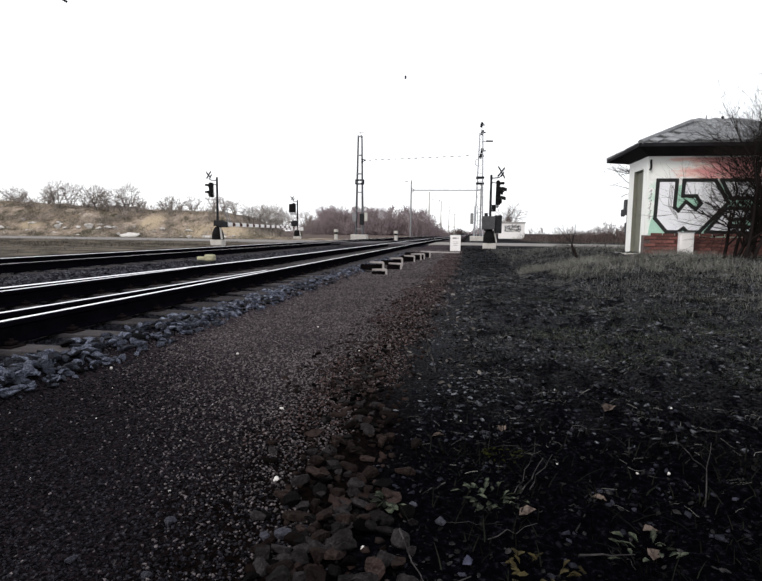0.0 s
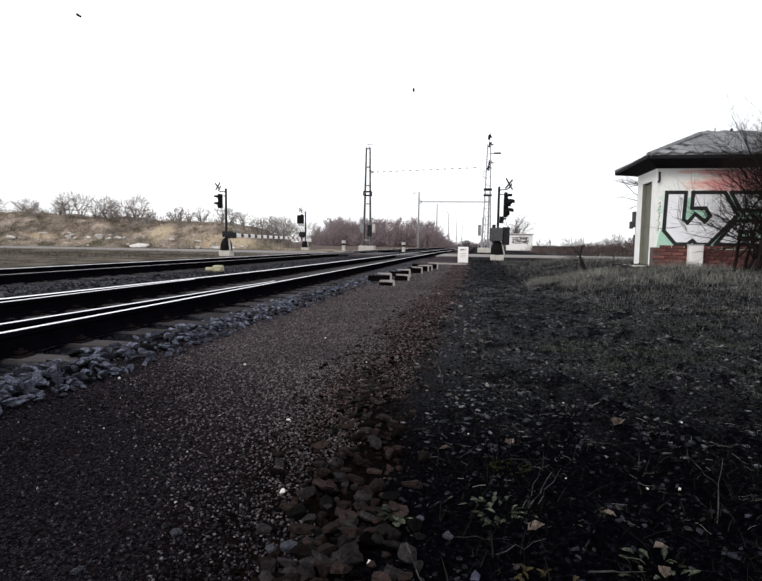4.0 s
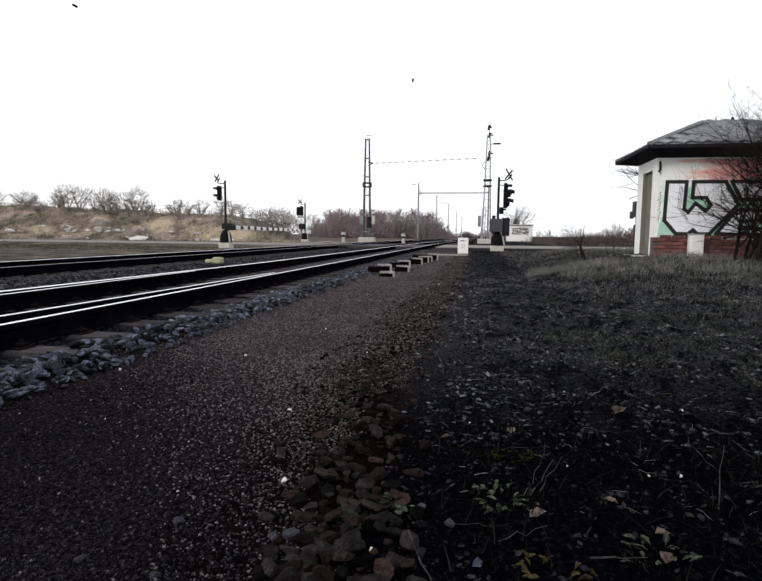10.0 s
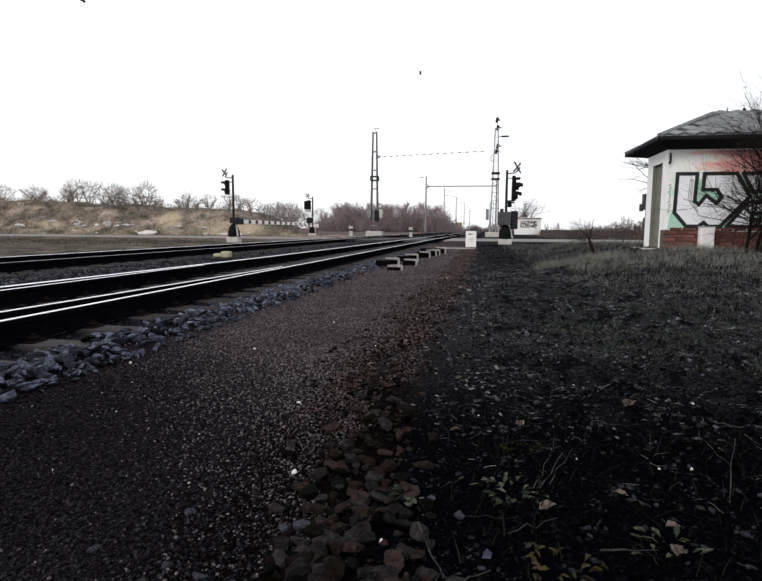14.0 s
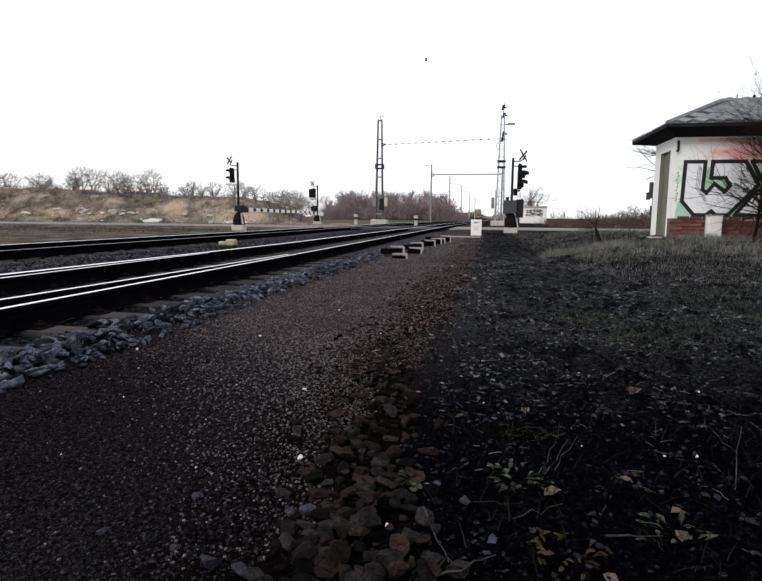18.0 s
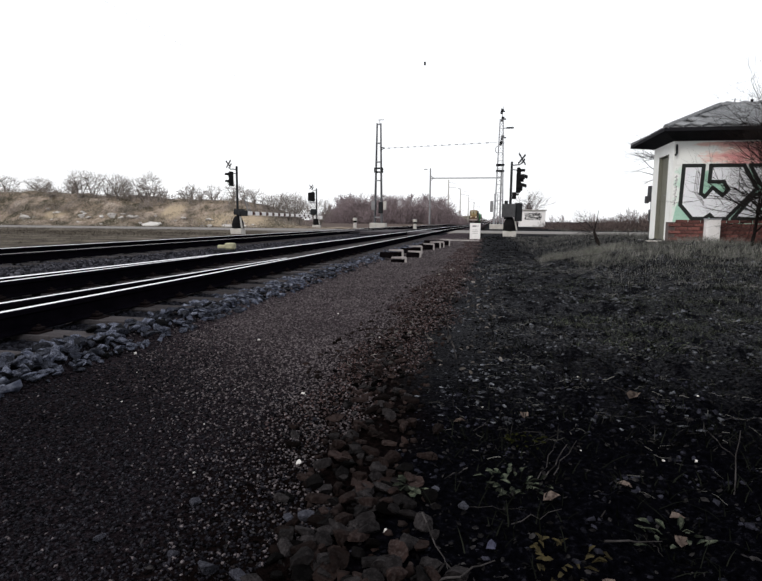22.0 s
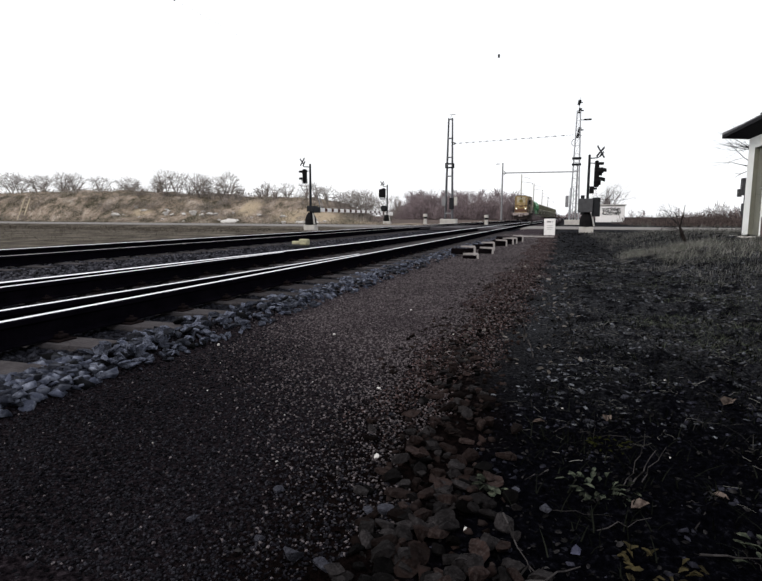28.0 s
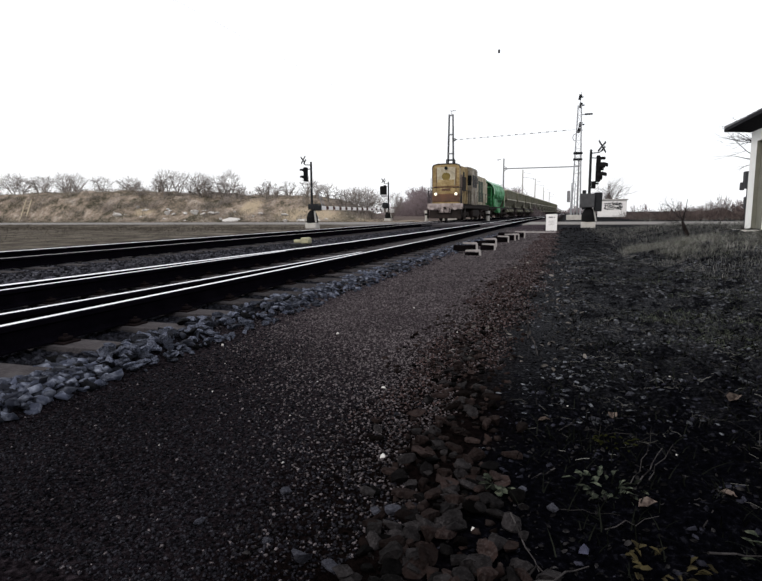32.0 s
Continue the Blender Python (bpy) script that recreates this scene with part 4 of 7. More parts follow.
    ant = part("antenna", Geo().rod((9.42, ry, rz), (9.42, ry, rz + 1.2), 0.0022, 0.0012, 6).rod((9.08, ry, rz), (9.08, ry, rz + 0.16), 0.010), "iron", h, "thin roof aerial")
    part("insulator", Geo().rod((9.42, ry, rz + 0.07), (9.42, ry, rz + 0.13), 0.03, 0.03, 10), "black", ant)
    part("downpipe_hook", Geo().line([(HX0 + 0.05, HY0 - 0.03, 2.52), (HX0 + 0.05, HY0 - 0.05, 2.34), (HX0 + 0.02, HY0 - 0.08, 2.30)], 0.022), "iron", h)
    # graffiti: paint layers, each a little proud of the one below
    y = HY0

    def paint(name, polys, lift, material, label):
        gg = Geo()
        for p in polys:
            gg.prism(p, y - lift, y + 0.0005)
        part(name, gg, material, wf, label, smooth=False)
    paint("pink_patch", [[(7.70, 2.12), (7.70, 2.56), (10.6, 2.56), (10.6, 2.12)]], 0.002, "plaster_pink", "faded pink and red sprayed haze")
    paint("mint_patch", [[(7.69, 0.93), (7.73, 1.20), (7.80, 1.42), (8.02, 1.9), (8.4, 2.02), (9.4, 2.0), (10.6, 1.2), (10.6, 0.80), (9.6, 0.86), (8.9, 0.90), (8.2, 0.94)],
                         [(10.6, 0.93), (10.6, 2.0), (10.9, 1.4)]], 0.004, "mint", "mint green sprayed background")
    paint("mint_haze", [[(7.665, 0.95), (7.665, 2.08), (7.90, 2.08), (7.90, 0.95)]], 0.0015, "mint_haze", "thin mint green spray haze")
    band = 0.075
    white = [[(7.82, 1.28), (7.84, 2.09), (8.22, 2.09), (8.20, 1.52), (8.28, 1.45), (8.42, 1.64), (8.62, 1.48), (8.72, 1.60), (8.62, 1.76), (8.35, 1.76), (8.36, 2.09),
              (8.98, 2.09), (9.25, 1.62), (8.72, 1.0), (8.48, 1.0), (8.40, 1.08), (8.30, 1.0), (8.06, 1.0)],
             [(8.85, 1.0), (9.22, 1.5), (9.75, 1.5), (9.75, 1.32), (9.32, 1.26), (9.32, 1.12), (9.80, 1.12), (9.80, 1.0)],
             [(9.10, 2.09), (9.30, 1.72), (9.80, 1.72), (9.80, 2.09)],
             [(9.95, 1.0), (9.95, 2.09), (10.25, 2.09), (10.55, 1.55), (10.25, 1.0)]]
    paint("letter_fill", white, 0.006, "paint_white", "white and lilac sprayed letter fill")
    gb = Geo()
    for poly in white:
        n = len(poly)
        for i in range(n):
            a, b = Vector(poly[i]), Vector(poly[(i + 1) % n])
            d = (b - a)
            ln = d.length
            d.normalize()
            nn = Vector((-d.y, d.x)) * band / 2
            a, b = a - d * band * 0.42, b + d * band * 0.42
            lift = 0.008 + 0.0004 * i
            gb.prism([tuple(a - nn), tuple(b - nn), tuple(b + nn), tuple(a + nn)], y - lift, y + 0.0005)
    part("letter_outline", gb, "paint_black", wf, "thick black sprayed outline", smooth=False)
    for k in range(3):
        o = 0.05 + 0.03 * k
        for a, b in (((8.20 - o, 1.98), (8.18 - o, 1.55)), ((8.18 - o, 1.55), (8.28, 1.37 - o)), ((8.90, 1.98 - o * 0.6), (9.12 - o, 1.64)), ((8.45 + o, 1.52 - o), (8.60 + o * .5, 1.38 - o))):
            a, b = Vector(a), Vector(b)
            d = (b - a).normalized()
            nn = Vector((-d.y, d.x)) * 0.006
            part("letter_line", Geo().prism([tuple(a - nn), tuple(b - nn), tuple(b + nn), tuple(a + nn)], y - 0.0072 - 0.0003 * k, y + 0.0005), "grey_text", wf, "thin grey sprayed shading line", smooth=False)
    gi = Geo()
    for k in range(9):
        x, z = 7.70 + 0.012 * math.sin(2.3 * k), 1.84 - 0.07 * k
        gi.prism([(x - 0.03, z), (x - 0.018, z - 0.004), (x + 0.03, z + 0.045), (x + 0.02, z + 0.052)], y - 0.0022, y + 0.0005)
        gi.prism([(x + 0.02, z + 0.045), (x + 0.03, z + 0.045), (x + 0.012, z - 0.03), (x + 0.002, z - 0.03)], y - 0.0026, y + 0.0005)
    part("tag_mark", gi, "grey_text", wf, "small grey scribbled tag", smooth=False)
    return h


HUT = hut()

cab = thing("utility_cabinet", pose(8.40, 12.80, 0.46), "narrow white utility cabinet standing against the hut's brick plinth", "cabinet")
part("body", Geo().box((0, 0, 0.26), (0.27, 0.16, 0.52), 0.008), "white_paint", cab)
part("door", Geo().box((0, -0.084, 0.27), (0.23, 0.012, 0.44), 0.003), "white_paint", cab)
part("lid", Geo().box((0, 0, 0.53), (0.29, 0.18, 0.025), 0.004), "galv", cab)

mb = thing("meter_box", pose(8.34, 17.2, 0.42), "grey meter box with loose fittings on a thin post", "meter box")
part("post", Geo().rod((0, 0, -0.1), (0, 0, 1.5), 0.03, 0.03), "relay_grey", mb)
part("box", Geo().box((-0.03, -0.1, 1.28), (0.20, 0.2, 0.44), 0.01), "relay_grey", mb)
part("cover", Geo().box((-0.16, -0.1, 1.12), (0.09, 0.12, 0.20), 0.01), "relay_grey", mb)
part("box", Geo().box((-0.02, -0.06, 0.70), (0.12, 0.12, 0.3), 0.01), "relay_grey", mb)


# ---------------- masts and signals ----------------
def lattice_mast(m, top, w0, w1, label, laced=True):
    t = thing("lattice_mast", m, label, "mast", "lattice masts")
    n = 13
    part("footing", Geo().box((0, 0, 0.12), (1.5, 1.0, 0.5), 0.03), "concrete", t)
    cor = [(-1, -1), (1, -1), (1, 1), (-1, 1)]
    for a, b in cor:
        part("leg", Geo().rod((a * w0, b * w0, 0.3), (a * w1, b * w1, top), 0.060, 0.045, 6), "galv" if laced else "mast_grey", t)
    if not laced:
        # two channel pairs joined by a few flat plates
        for k in range(6):
            z = 0.9 + (top - 1.0) * k / 5
            u = w0 + (w1 - w0) * z / top
            for s in (-1, 1):
                part("batten", Geo().box((0, s * u, z), (2 * u, 0.03, 0.08), 0.005), "galv", t)
        for s in (-1, 1):
            quad = [(s * w0, -w0, 0.3), (s * w0, w0, 0.3), (s * w1, w1, top), (s * w1, -w1, top)]
            back = [(x - s * 0.012, y, z) for x, y, z in quad]
            part("web", Geo().add(quad + back, [(0, 1, 2, 3), (7, 6, 5, 4), (0, 4, 5, 1), (1, 5, 6, 2), (2, 6, 7, 3), (3, 7, 4, 0)]), "mast_grey", t)
        return t
    for i in range(4):
        a, b = cor[i], cor[(i + 1) % 4]
        g = Geo()
        for k in range(n):
            z0, z1 = 0.4 + (top - 0.5) * k / n, 0.4 + (top - 0.5) * (k + 1) / n
            u0, u1 = w0 + (w1 - w0) * z0 / top, w0 + (w1 - w0) * z1 / top
            p, q = (a, b) if k % 2 else (b, a)
            g.rod((p[0] * u0, p[1] * u0, z0), (q[0] * u1, q[1] * u1, z1), 0.012, 0.012, 4)
            g.rod((a[0] * u1, a[1] * u1, z1), (b[0] * u1, b[1] * u1, z1), 0.014, 0.014, 4)
        part("lacing", g, "galv", t)
    return t


mast_a = lattice_mast(pose(-7.15, 56.3, 0.26) @ Matrix.Scale(1.062, 4), 9.55, 0.33, 0.17, "tall grey two-legged steel mast with equipment boxes on a concrete base", False)
part("clamp", Geo().box((0, 0, 5.45), (0.62, 0.62, 0.10), 0.02).box((0, 0, 5.10), (0.62, 0.62, 0.10), 0.02).box((-0.33, 0, 5.28), (0.14, 0.5, 0.45), 0.03).box((0.33, 0, 5.28), (0.14, 0.5, 0.45), 0.03), "iron", mast_a, "dark clamp collar")
part("equipment_box", Geo().box((-0.42, -0.3, 2.0), (0.36, 0.3, 0.85), 0.03), "pole_grey", mast_a)
part("equipment_box", Geo().box((0.30, -0.36, 1.8), (0.40, 0.3, 1.05), 0.03), "iron", mast_a)
part("equipment_box", Geo().box((0.68, -0.3, 2.0), (0.28, 0.3, 0.8), 0.03), "concrete", mast_a)
part("bracket", Geo().rod((0.1, 0, 7.4), (0.55, 0, 7.28), 0.05).rod((0.1, 0, 7.1), (0.55, 0, 7.28), 0.04), "iron", mast_a)
part("top_bar", Geo().box((0.18, 0, 9.85), (0.55, 0.08, 0.05)).rod((0, 0, 9.4), (0.05, 0, 9.85), 0.02), "galv", mast_a)

mast_b = lattice_mast(pose(4.6, 51, 0.30), 9.3, 0.36, 0.13, "tall grey lattice mast with dark insulators on a concrete base")
part("clamp", Geo().box((0, 0, 5.45), (0.72, 0.72, 0.16), 0.03).box((0, 0, 4.95), (0.72, 0.72, 0.14), 0.03), "iron", mast_b, "dark clamp collar")
for px, pz, sx in ((0.05, 9.95, 0.22), (0.12, 9.3, 0.30), (0.15, 7.75, 0.36), (0.05, 7.3, 0.26)):
    part("insulator", Geo().rod((px - 0.1, 0, pz - 0.2), (px, 0, pz + 0.2), 0.10, 0.13, 10).box((px + 0.1, 0, pz), (sx, 0.12, 0.10), 0.02), "iron", mast_b, "dark insulator")
part("arm", Geo().rod((0.1, 0, 8.55), (0.45, 0, 8.55), 0.03).box((0.72, 0, 8.57), (0.62, 0.14, 0.13), 0.03), "iron", mast_b)
part("ring", Geo().line([(-0.2 + 0.26 * math.cos(a) * -1, 0, 6.75 + 0.30 * math.sin(a)) for a in np.linspace(-1.3, 1.3, 9)], 0.03), "galv", mast_b)
part("top_rod", Geo().rod((0, 0, 9.2), (0.1, 0, 10.35), 0.03, 0.02), "galv", mast_b)
part("equipment_box", Geo().box((-0.62, -0.1, 1.9), (0.26, 0.4, 0.95), 0.03), "pole_grey", mast_b)
part("equipment_box", Geo().box((0.62, -0.1, 1.6), (0.30, 0.4, 1.6), 0.03), "iron", mast_b)
part("ladder", Geo().rod((-0.45, -0.4, 0.3), (-0.40, -0.4, 3.0), 0.03).rod((-0.15, -0.4, 0.3), (-0.12, -0.4, 3.0), 0.03), "galv", mast_b)

span = thing("cross_span_wire", pose(-6.6, 56.3, 8.0), "thin cross-span wire with droppers between the two masts", "wire")
g = Geo().line([(0, 0, 0), (3.6, -1.7, -0.14), (7.4, -3.5, -0.24), (10.9, -5.2, -0.30)], 0.014, 4)
part("wire", g, "galv", span)
for k in range(15):
    part("bead", Geo().box((0.5 + 0.68 * k, -0.325 * k - 0.2, -0.03 - 0.018 * k), (0.26, 0.08, 0.08), 0.02), "galv", span)


def crossing_signal(m, label, side, h, lamps, tri=False):
    t = thing("crossing_signal", m, label, "signal", "level crossing signals")
    part("base", Geo().box((0, 0, 0.08), (0.62, 0.55, 0.36), 0.03), "concrete", t)
    part("skirt", Geo().rod((0, 0, .26), (0, 0, .55), .31, .30, 14).rod((0, 0, .55), (0, 0, .76), .30, .23, 14).rod((0, 0, .76), (0, 0, .92), .23, .12, 14), "black", t, "black bell-shaped drive housing")
    part("stripe", Geo().add([(.29, -.275, .30), (.36, -.2, .30), (.24, -.1, .86), (.17, -.165, .90)], [(0, 1, 2, 3)]).add([(.29, -.28, .29), (.36, -.205, .29), (.24, -.105, .85), (.17, -.17, .89)], [(3, 2, 1, 0)]), "concrete", t)
    part("pole", Geo().rod((0, 0, 0.9), (0, 0, h), 0.065, 0.055, 12), "iron", t)
    part("cap", Geo().rod((0, 0, h), (0, 0, h + 0.05), 0.07, 0.03, 12), "iron", t)
    zl = h - 0.6
    part("arm", Geo().line([(0, 0, h - 0.12), (side * 0.35, 0, h - 0.10), (side * 0.45, 0, h - 0.02)], 0.025).rod((0, 0, zl + 0.28), (side * 0.3, 0, zl + 0.25), 0.02), "iron", t)
    cross = Geo()
    for k, (tilt, dz) in enumerate(((33, 0.0), (-33, 0.0), (-33, -0.20))):
        length = (0.86 if dz == 0 else 0.40) * (1.0 if side > 0 else 0.75)
        shift = 0.0 if dz == 0 else 0.22
        cross.box((shift, 0.02 * k, 0), (length, 0.02, 0.105), 0.008, pose(side * 0.47, 0, h + 0.16 + dz, 0, 0, 61 if side > 0 else -40) @ pose(0, 0, 0, 0, tilt))
    part("warning_cross", cross, "relay_grey", t, "crossed warning boards turned to the road")
    hd = part("lamp_head", Geo().box((side * 0.32, 0, zl), (0.16, 0.30, 0.74), 0.03), "black", t)
    for k in range(lamps):
        zz = zl + 0.19 - 0.36 * k
        ld = part("lamp", Geo().rod((side * 0.38, 0, zz), (side * 0.43, 0, zz), 0.11, 0.11, 14), "lens", hd)
        part("visor", Geo().add([(side * (0.40 + d), 0.12 * math.cos(a), zz + 0.12 * math.sin(a)) for d in (0, 0.22) for a in np.linspace(0.0, 3.1416, 9)], [(i, i + 1, i + 10, i + 9) for i in range(8)]), "black", ld)
    return t


sig_a = crossing_signal(pose(-9.1, 28, 0.17), "dark level crossing signal with two hooded lamps on a concrete base", -1, 3.42, 2)
bar = thing("crossing_barrier", pose(-8.75, 28.3, 1.22), "lowered red and white crossing barrier boom", "barrier", "crossing barriers")
n_st = 12
for k in range(n_st):
    part("band", Geo().box((0, 0.45 + 0.95 * k, -0.004 * k), (0.06, 0.568, 0.21 - 0.005 * k), 0.008), "white_paint", bar, "white boom band")
    part("band", Geo().box((0, 0.925 + 0.95 * k, -0.004 * k), (0.056, 0.378, 0.14 - 0.003 * k), 0.008), "red_paint", bar, "dark red boom band")
part("counterweight", Geo().box((-0.02, -0.35, 0), (0.12, 0.9, 0.3), 0.02), "iron", bar)
part("bracket", Geo().line([(-0.1, 0.0, 0.8), (0.0, 0.3, 0.05)], 0.03).line([(-0.05, 0.1, 0.9), (0.02, 0.5, 0.1)], 0.02), "galv", bar)
part("drive_box", Geo().box((-0.3, -0.2, 0.06), (0.44, 0.5, 0.3), 0.03).rod((-0.3, -0.2, -0.5), (-0.3, -0.2, -0.05), 0.1), "iron", bar)

sig_b = crossing_signal(pose(-10.7, 47, 0.22), "far level crossing signal with a dark backboard lamp head", -1, 3.3, 1)
part("backboard", Geo().box((-0.42, -0.1, 2.62), (0.62, 0.06, 0.72), 0.03), "black", sig_b)
part("light_box", Geo().box((-0.36, -0.1, 2.16), (0.5, 0.1, 0.16), 0.02), "galv", sig_b)
part("side_lamp", Geo().box((-0.3, 0, 1.35), (0.5, 0.4, 0.5), 0.1), "iron", sig_b)
bar2 = thing("crossing_barrier", pose(-10.4, 46.7, 1.1), "lowered red and white crossing barrier boom", "barrier", "crossing barriers")
for k in range(5):
    part("band", Geo().box((0.0, -0.3 - 0.95 * k, 0), (0.06, 0.57, 0.2), 0.008), "white_paint", bar2, "white boom band")
    part("band", Geo().box((0.0, -0.775 - 0.95 * k, 0), (0.055, 0.376, 0.15), 0.008), "red_paint", bar2, "dark red boom band")
part("counterweight", Geo().box((0, 0.45, 0), (0.12, 0.8, 0.3), 0.02), "white_paint", bar2)

sig_c = crossing_signal(pose(4.82, 27.8, 0.20), "dark level crossing signal with hooded lamps beside a relay cabinet", 1, 3.45, 2)
part("lamp_back", Geo().box((0.34, 0, 2.50), (0.22, 0.26, 0.92), 0.05), "black", sig_c, "black upright lamp board")
for zz, xx in ((2.74, 0.44), (2.32, 0.40)):
    drum = part("lamp_drum", Geo().rod((xx - 0.16, 0, zz), (xx + 0.12, 0, zz), 0.15, 0.19, 14), "black", sig_c, "round black lamp housing")
    part("visor", Geo().add([(xx + 0.10 + d, 0.19 * math.cos(a), zz + 0.19 * math.sin(a) - 0.3 * d) for d in (0, 0.20) for a in np.linspace(0.2, 2.94, 9)], [(i, i + 1, i + 10, i + 9) for i in range(8)]), "black", drum)
part("bell", Geo().rod((0.16, 0, 1.76), (0.16, 0, 2.08), 0.10, 0.10, 12).box((0.30, 0, 1.98), (0.16, 0.12, 0.08), 0.02), "black", sig_c, "small black warning bell")
part("relay_box", Geo().box((-0.08, -0.12, 1.22), (0.62, 0.4, 0.62), 0.02), "relay_grey", sig_c)
part("relay_box", Geo().box((0.38, -0.05, 1.15), (0.34, 0.3, 0.85), 0.02), "iron", sig_c)

wb = thing("marker_board", pose(3.32, 23.3, 0.16), "white upright marker board with small grey print", "marker board")
part("board", Geo().box((0, 0, 0.34), (0.42, 0.05, 0.66), 0.008), "white_paint", wb)
part("post", Geo().box((0, 0.05, 0.25), (0.08, 0.05, 0.7), 0.005), "galv", wb)
for k, (x, z, w, hh) in enumerate(((-0.03, 0.55, 0.16, 0.055), (0.10, 0.55, 0.05, 0.03), (0.0, 0.40, 0.22, 0.012), (0.0, 0.33, 0.22, 0.012), (0.0, 0.26, 0.2, 0.012))):
    part("print_bar", Geo().box((x, -0.027, z), (w, 0.004, hh)), "grey_text", wb)

bh = thing("white_kiosk", pose(8.05, 60, 0.25), "low white roadside kiosk wall with black scribbled graffiti", "kiosk")
part("wall", Geo().box((0, 0, 0.95), (2.55, 1.6, 1.6), 0.02), "white_paint", bh)
part("roof", Geo().box((0.0, 0, 1.82), (2.75, 1.9, 0.10), 0.02), "concrete", bh)
r = random.Random(3)
g = Geo()
for k in range(84):
    a = (-0.70 + 1.5 * (k % 21) / 20 + r.uniform(-0.05, 0.05), (0.95, 1.12, 1.29, 1.46)[k // 21] + r.uniform(-0.05, 0.05))
    b = (a[0] + r.uniform(-0.12, 0.12), a[1] + r.uniform(-0.16, 0.16))
    g.rod((a[0], -0.803, a[1]), (b[0], -0.803, b[1]), 0.06, 0.04, 4)
part("scribble", g, "iron", bh, "black sprayed scribble")

gan = thing("catenary_gantry", pose(0.25, 97, 0.3), "grey catenary gantry with a straight beam over the tracks", "gantry")
part("pole", Geo().rod((-6.5, 0, 0), (-6.5, 0, 9.4), 0.16, 0.10, 8), "pole_grey", gan)
part("pole", Geo().rod((5.2, 0, 0), (5.2, 0, 9.0), 0.16, 0.10, 8), "pole_grey", gan)
part("beam", Geo().box((-0.65, 0, 7.75), (11.7, 0.14, 0.16)), "pole_grey", gan)
part("bracket", Geo().rod((-6.5, 0, 7.3), (-5.9, 0, 7.75), 0.05).rod((-6.5, 0, 8.2), (-5.9, 0, 7.75), 0.05).rod((-7.6, 0, 9.2), (-7.0, 0, 9.25), 0.06), "pole_grey", gan)
for k, (x, y, h) in enumerate(((-5.4, 128, 9.7), (-4.52, 162, 9.65), (-4.28, 215, 9.5), (-2.9, 238, 8.4))):
    cp = thing("catenary_mast", pose(x, y, 0.3), "slim grey catenary mast beside the track", "mast", "catenary masts")
    part("pole", Geo().rod((0, 0, 0), (0, 0, h), 0.19, 0.11, 8), "concrete", cp)
    part("collar", Geo().rod((0, 0, 2.6), (0, 0, 3.3), 0.30, 0.30, 8), "concrete", cp)
    part("bracket", Geo().rod((0, 0, h - 1.6), (2.4, 0, h - 1.9), 0.035).rod((0, 0, h - 0.5), (2.0, 0, h - 1.0), 0.03), "pole_grey", cp)
    part("insulator", Geo().rod((2.3, 0, h - 2.2), (2.3, 0, h - 1.85), 0.05, 0.06, 8), "iron", cp)


def dwarf(m, group="dwarf signals"):
    t = thing("dwarf_post", m, "low black and white banded marker post beside the track", "marker post", group)
    part("base", Geo().rod((0, 0, -0.05), (0, 0, 0.42), 0.17, 0.15, 12), "concrete", t)
    part("band", Geo().rod((0, 0, 0.42), (0, 0, 0.60), 0.13, 0.14, 12), "black", t)
    part("head", Geo().rod((0, 0, 0.60), (0, 0, 0.86), 0.20, 0.18, 12), "concrete", t)
    return t


dwarf(pose(-8.05, 50.0, 0.27))
dwarf(pose(-3.0, 53.0, 0.20))

ym = thing("point_lever_weight", pose(-2.55, 13.3, 0.10), "faded yellow point lever weight on a small iron frame", "point lever")
part("weight", Geo().box((0.06, 0, 0.13), (0.24, 0.2, 0.16), 0.03).box((-0.16, 0, 0.11), (0.22, 0.12, 0.09), 0.02), "yellow_paint", ym)
part("frame", Geo().box((-0.12, 0, 0.02), (0.5, 0.26, 0.06), 0.01), "iron", ym)

# timbers that carry the point gear beyond the sleeper ends
for k, (x, y, w, sunk) in enumerate(((2.15, 12.15, 0.30, 0.09), (1.98, 12.75, 0.5, -0.03), (2.24, 13.95, 0.32, 0.06), (2.20, 14.5, 0.5, -0.05), (2.27, 17.0, 0.6, 0.02), (2.40, 17.8, 0.6, 0.0), (2.46, 18.3, 0.6, 0.03), (2.62, 18.6, 0.8, -0.03))):
    tb = thing("point_timber", pose(x, y, hz(x, y) - sunk, 0, (k * 7 % 5 - 2) * 0.8, (k * 3 % 5 - 2) * 1.2), "dark timber bearer with a pale steel end frame beyond the rail", "timber bearer", "point timbers")
    part("beam", Geo().box((-w / 2 - 0.03, 0.02, 0.09), (w, 0.18, 0.13), 0.015), "timber", tb)
    part("end_bar", Geo().prism([(-0.30, 0.19), (-0.30, 0.225), (0.0, 0.228), (0.030, 0.20), (0.030, 0.0), (-0.010, 0.0), (-0.010, 0.185)], -0.14, -0.08), "timber_end", tb, "pale angled steel end")
pl = thing("plank", pose(2.95, 21.8, hz(2.95, 21.8)), "pale weathered plank lying across the path", "plank")
part("board", Geo().box((0, 0, 0.03), (1.15, 0.16, 0.06), 0.006), "timber_end", pl)


